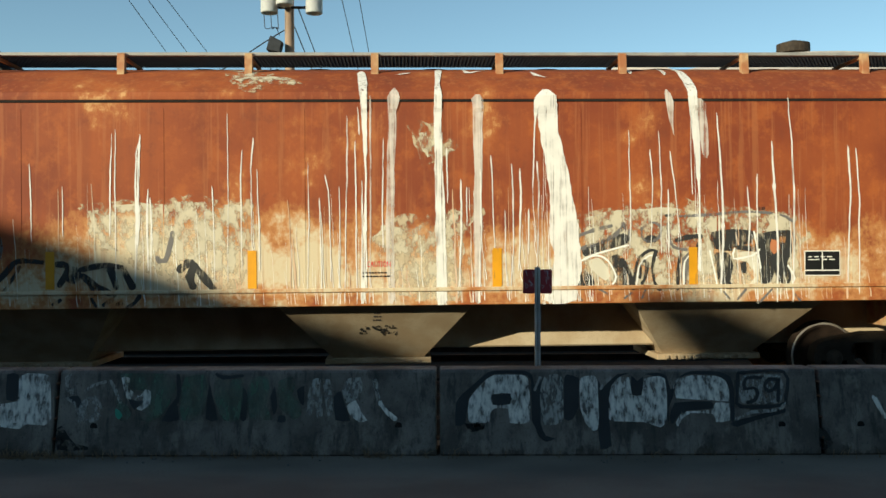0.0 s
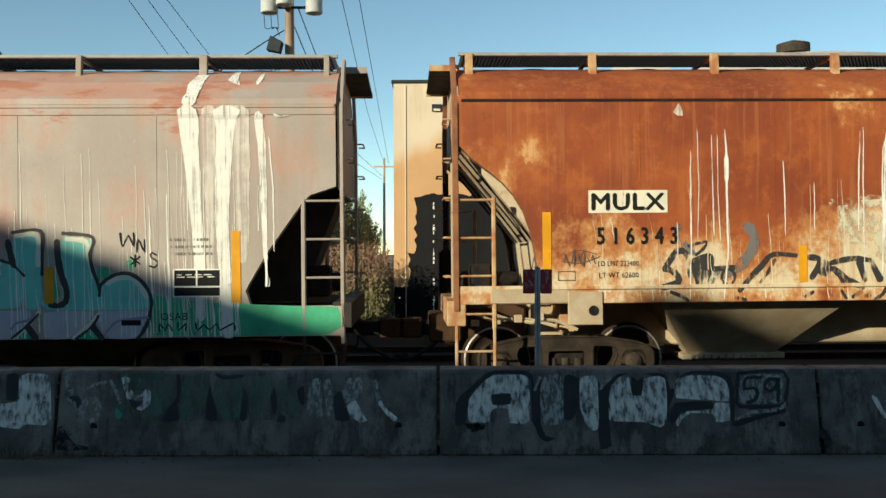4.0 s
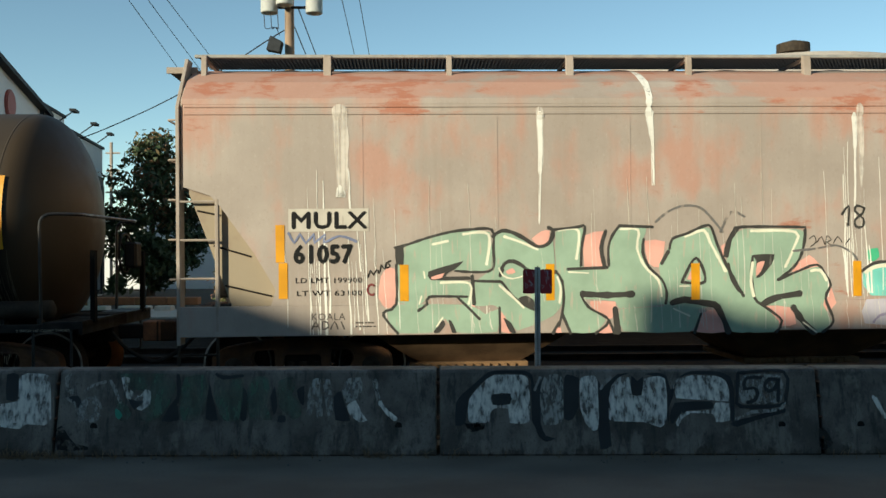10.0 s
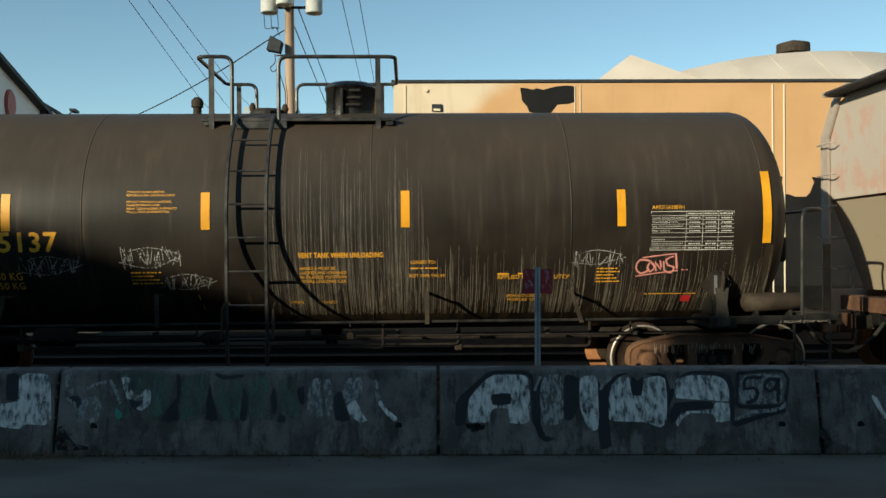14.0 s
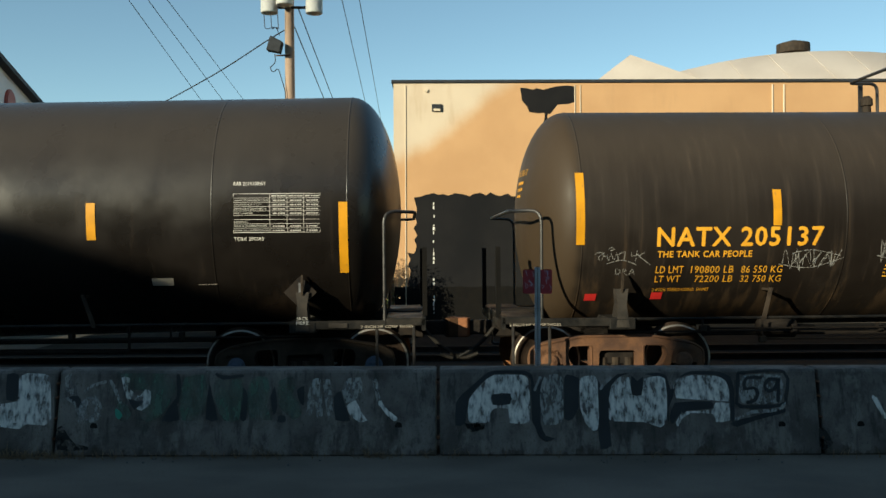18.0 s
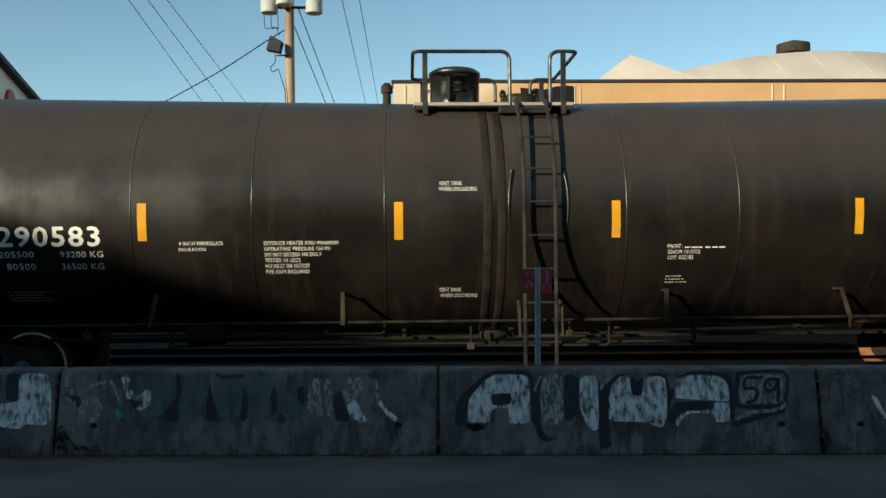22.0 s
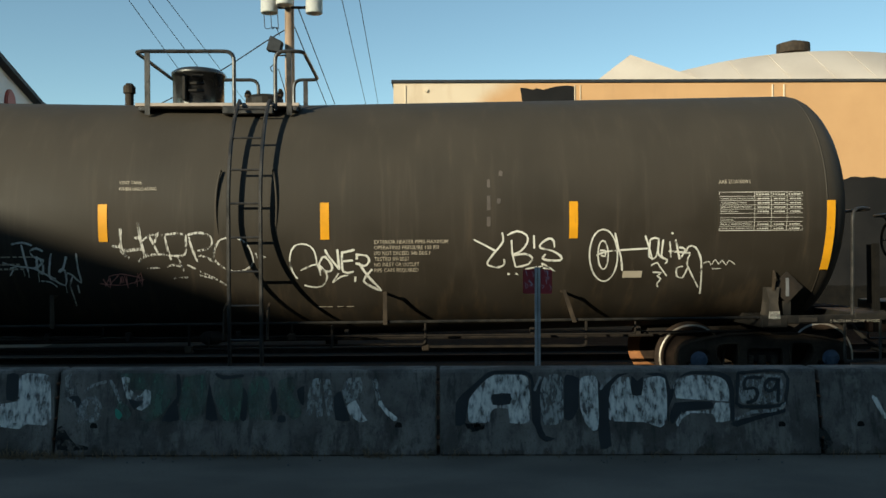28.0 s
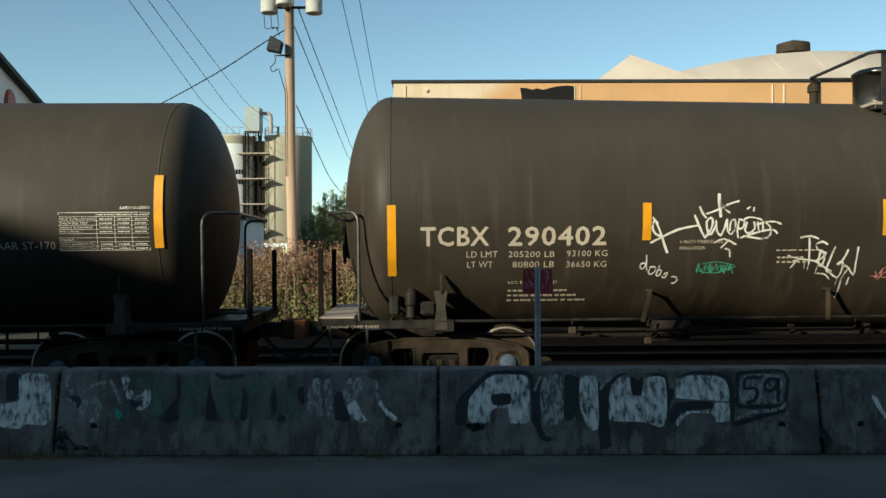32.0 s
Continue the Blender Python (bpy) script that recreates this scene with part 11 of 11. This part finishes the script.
GREYDRIP = paint("pale grey drip", (0.62, 0.58, 0.50), 0.7, 0.1)
TANDRIP = paint("tan drip", (0.60, 0.40, 0.26), 0.7, 0.15)
drips(SIDE["a"], -2.9, 2.6, 80, 1.28, SPILL, 1, 1.5, 0.3, (0.004, 0.016))
drips(SIDE["a"], 1.8, 5.6, 60, 1.28, SPILL, 2, 1.5, 0.3, (0.004, 0.016))
drips(SIDE["a"], -6.8, -2.9, 36, 1.28, CREAM_PATCH, 3, 1.6, 0.3, (0.004, 0.016))
drips(SIDE["a"], -6.8, 7.5, 60, 1.28, TANDRIP, 4, 1.5)
drips(SIDE["b"], -5.5, 6.9, 120, 0.90, GREYDRIP, 5, 2.0, 0.3, (0.006, 0.018))
drips(SIDE["b"], 3.6, 7.0, 80, 0.90, SPILL, 6, 2.4, 0.6, (0.006, 0.026))
drips(SIDE["b"], -7.0, -5.4, 22, 0.90, SPILL, 7, 2.2, 0.9)
drips(SIDE["b"], 0.0, 1.2, 16, 1.30, SPILL, 8, 2.0, 0.6)
drips(SIDE["c"], -0.1, 6.2, 640, 1.10, worn("dried tan drip", (0.24, 0.20, 0.15), (0.17, 0.135, 0.10), 0.7), 9, 0.9, 0.25, (0.004, 0.010), 0.002)
drips(SIDE["c"], -0.3, 1.75, 190, 1.12, worn("dried grey drip", (0.17, 0.15, 0.125), (0.11, 0.097, 0.082), 0.5), 10, 2.25, 0.8, (0.003, 0.008), 0.003)
rnd = random.Random(61)
bm = B()
for k in range(70):
    x, z = 5.52 + rnd.uniform(-0.95, 0.62), rnd.uniform(0.62, 0.70)
    ribbon(bm, [(x, z - rnd.uniform(0.04, 0.12)), (x + rnd.uniform(-0.006, 0.006), z)], rnd.uniform(0.004, 0.009), flat_wrap(-1.142), 0.004, rough=0.3)
part("spill_drip", bm, worn("dull tan drip", (0.30, 0.24, 0.18), (0.20, 0.15, 0.11), 0.7), car_c, "pale drip marks down the truck frame")["kind"] = "stuff"


# ---- fittings that stand out on single cars ----
def reservoir(car, x, y, z, length, r, mat):
    ob = part("air_reservoir", lathe(B(), [(x - length / 2, r * 0.5), (x - length / 2 + 0.04, r), (x + length / 2 - 0.04, r), (x + length / 2, r * 0.5)], "x", 20, (0, y, z)), mat, car, "air reservoir with rounded ends", True)
    for dx in (-0.28, 0.28):
        part("bracket", box(B(), x + dx * length - 0.02, x + dx * length + 0.02, y - r * 0.6, y + r * 0.6, z - r - 0.12, z - r * 0.7), BLACK, ob)


def placard(car, x, z, R, zc):
    """A diamond-shaped placard holder on a short arm."""
    y = -math.sqrt(max(0.01, R * R - (z - zc) ** 2)) - 0.14
    ob = part("placard_holder", prism(B(), [(x - 0.21, z), (x, z - 0.21), (x + 0.21, z), (x, z + 0.21)], "y", y, y + 0.012), DARKSTEEL, car, "diamond placard holder")
    part("clip", box(B(), x - 0.02, x + 0.02, y - 0.012, y, z - 0.12, z + 0.12), MESH, ob)
    part("arm", box(B(), x - 0.05, x + 0.05, y + 0.012, y + 0.4, z - 0.42, z - 0.18), BLACK, ob)


def control_valve(car, x, s):
    """Brake valve bodies, pipes and hoses on the end platform."""
    vb = part("brake_valve", box(B(), x - 0.16, x - 0.02, -1.32, -1.12, 1.10, 1.36, 0.03), BLACK, car, "brake control valve")
    part("valve_body", lathe(B(), [(1.08, 0.06), (1.22, 0.06), (1.24, 0.08), (1.40, 0.08), (1.46, 0.03)], "z", 14, (x + 0.12, -1.25, 0)), BLACK, vb)
    part("valve_body", box(B(), x + 0.24, x + 0.44, -1.34, -1.16, 1.10, 1.28, 0.03), BLACK, vb)
    for k in range(3):
        part("pipe", tube(B(), bend([(x - 0.1 + 0.14 * k, -1.2, 1.12), (x - 0.2 + 0.1 * k, -1.3, 0.92), (x + s * 0.4, -1.25, 0.90)], 0.06), 0.014, 5), BLACK, vb)


def brake_wheel(car, x, y, z):
    bm = lathe(B(), [(x - 0.012, 0.27), (x - 0.012, 0.30), (x + 0.012, 0.30), (x + 0.012, 0.27)], "x", 28, (0, y, z), False)
    for k in range(5):
        a = 2 * math.pi * k / 5
        tube(bm, [(x, y, z), (x, y + 0.28 * math.cos(a), z + 0.28 * math.sin(a))], 0.014, 5)
    bw = part("brake_wheel", bm, BLACK, car, "spoked hand brake wheel")
    part("gear_housing", box(B(), x + 0.03, x + 0.2, y - 0.14, y + 0.14, z - 0.22, z + 0.16, 0.03), BLACK, bw)


reservoir(car_c, 6.25, -1.22, 1.22, 0.80, 0.125, BROWNSTEEL)
placard(car_c, 5.45, 1.46, 1.53, 2.37)
placard(car_d, 7.06, 1.42, 1.63, 2.47)
placard(car_e, 7.30, 1.42, 1.63, 2.47)
for c_, h_ in ((car_d, 8.65), (car_e, 8.65)):
    control_valve(c_, -h_ + 1.05, -1)
    brake_wheel(c_, -h_ + 0.18, 0.75, 2.05)
brake_wheel(car_c, 6.98, 0.55, 1.95)
for c_ in (car_d, car_e):
    for row, word in enumerate(("HERE", "JACK")):
        lettering(word, 7.02, 1.015 + 0.055 * row, 0.042, flat_wrap(-1.472), WHITE, c_, 0.15, 0.01, 0.004)
    part("rule_plate", box(B(), 7.42, 7.66, -1.47, -1.452, 0.965, 1.025, 0.004), WEBGREY, c_)
for c_, h_ in ((car_c, 7.08), (car_d, 8.65), (car_e, 8.65), (car_f, 7.08)):
    for s_ in (-1, 1):
        x0 = -h_ + 0.10 if s_ < 0 else h_ - 0.82
        lettering("2 INCH HF COMP SHOES", x0, 0.96, 0.034, flat_wrap(-1.45), TAN, c_, 0.66, 0, 0.004)
for s_ in (-1, 1):
    x0 = s_ * 6.80
    jp = part("jacking_plate", box(B(), x0 - 0.22, x0 + 0.22, -1.625, -1.57, 0.98, 1.40, 0.008), CREAM, car_a, "cream jacking plate with a round hole")
    part("jacking_hole", lathe(B(), [(-1.632, 0.065), (-1.60, 0.065)], "y", 16, (x0 + 0.10, 0, 1.16)), BLACK, jp)
    x1 = s_ * 7.5
    part("sill_plate", box(B(), x1 - 0.5, x1 + 0.5, -1.615, -1.57, 1.26, 1.44, 0.006), CREAM, car_a)


def end_wrap(u, v, lift):
    return (-8.21 + 0.034 - lift, -u, v)


lettering("MULX", 0.82, 3.94, 0.11, end_wrap, INK, car_b, 0.42, 0.01, 0.004)
lettering("61057", 0.84, 3.76, 0.11, end_wrap, INK, car_b, 0.42, 0.01, 0.004)
bm = B()
for k in range(5):
    bars(bm, 0.55, 0.80, 3.06 + 0.075 * k, 0.035, lambda u, v, lift: (-8.21 + 0.034 - lift, -u, v), 3, 0.006)
part("small_print", bm, INK, car_b)["kind"] = "stuff"


def rust_end_wrap(u, v, lift):
    return (-8.43 + 0.034 - lift, -u, v)


part("mark_panel", plate(B(), 0.83, 1.30, 3.81, 3.96, rust_end_wrap, 0.003, 1), CREAM_PATCH, car_a)
lettering("MULX", 0.86, 3.835, 0.10, rust_end_wrap, INK, car_a, 0.42, 0.02, 0.006)
lettering("516343", 0.86, 3.68, 0.10, rust_end_wrap, INK, car_a, 0.48, 0.01, 0.006)


def bay_wrap(u, v, lift):
    return (u, -1.50 + (1.29 - v) * 1.18 - lift, v)


bm = B()
for row in range(3):
    bars(bm, -0.05 + 0.01 * row, 0.06 + 0.015 * (row % 2), 1.03 + 0.05 * row, 0.022, bay_wrap, 3, 0.006)
part("small_print", bm, SHADOWINK, car_a)["kind"] = "stuff"
rnd = random.Random(77)
bm = B()
for k in range(26):
    u, v = rnd.uniform(-0.22, 0.22), rnd.uniform(0.85, 0.95)
    ribbon(bm, [(u, v), (u + rnd.uniform(-0.05, 0.05), v + rnd.uniform(-0.03, 0.03)), (u + rnd.uniform(-0.06, 0.06), v + rnd.uniform(-0.04, 0.04))], rnd.uniform(0.008, 0.026), bay_wrap, 0.006, rough=0.5)
part("oily_smudge", bm, FADED, car_a, "blotchy dark smudge on the bay")["kind"] = "stuff"


def head_at(u, v, lift, R, c, cyl):
    """On the dished head of a tank, seen end on."""
    q = max(0.0, 1 - (u * u + (v - c) ** 2) / (R * R))
    return (-cyl - 0.66 * math.sqrt(q) - lift * 0.6, -u, v)


def head_wrap(u, v, lift):
    return head_at(u, v, lift, 1.63, 2.50, 7.68)


def head_wrap_c(u, v, lift):
    return head_at(u, v, lift, 1.53, 2.37, 6.04)


for k, (txt, u, v, w) in enumerate((("TCBX 290583", -0.05, 3.10, 0.62), ("CONDITIONALLY", 0.62, 1.52, 0.40), ("APPROVED", 0.68, 1.45, 0.26), ("CONTROL VALVE", 0.60, 1.38, 0.42))):
    lettering(txt, u, v, 0.09 if k == 0 else 0.038, head_wrap, TAN, car_d, w, 0, 0.008)
bm = B()
for k in range(2):
    bars(bm, 0.05, 0.50 - 0.1 * k, 2.96 - 0.11 * k, 0.05, head_wrap, 3, 0.008)
    bars(bm, 0.62, 0.98 - 0.05 * k, 1.31 - 0.07 * k, 0.036, head_wrap, 4, 0.008)
part("small_print", bm, TAN, car_d)["kind"] = "stuff"

lettering("NATX 205137", -0.10, 2.98, 0.085, head_wrap_c, GOLD, car_c, 0.60, 0, 0.008)
bm = B()
for k in range(3):
    bars(bm, 0.05, 0.45 - 0.06 * k, 2.86 - 0.09 * k, 0.04, head_wrap_c, 3, 0.008)
part("small_print", bm, GOLD, car_c)["kind"] = "stuff"


def motions():
    for car, s in CARS:
        walk(car, [(t, on_track(s + d)) for t, d in ROLLED])
    turn = [(k * 0.25, pose(0, 0, 0, 0, math.degrees(run(k * 0.25) / WHEEL_R), 0)) for k in range(129)]
    for w in WHEELS:
        place = Matrix.Translation(w.location)
        walk(w, [(t, place @ m) for t, m in turn])


motions()
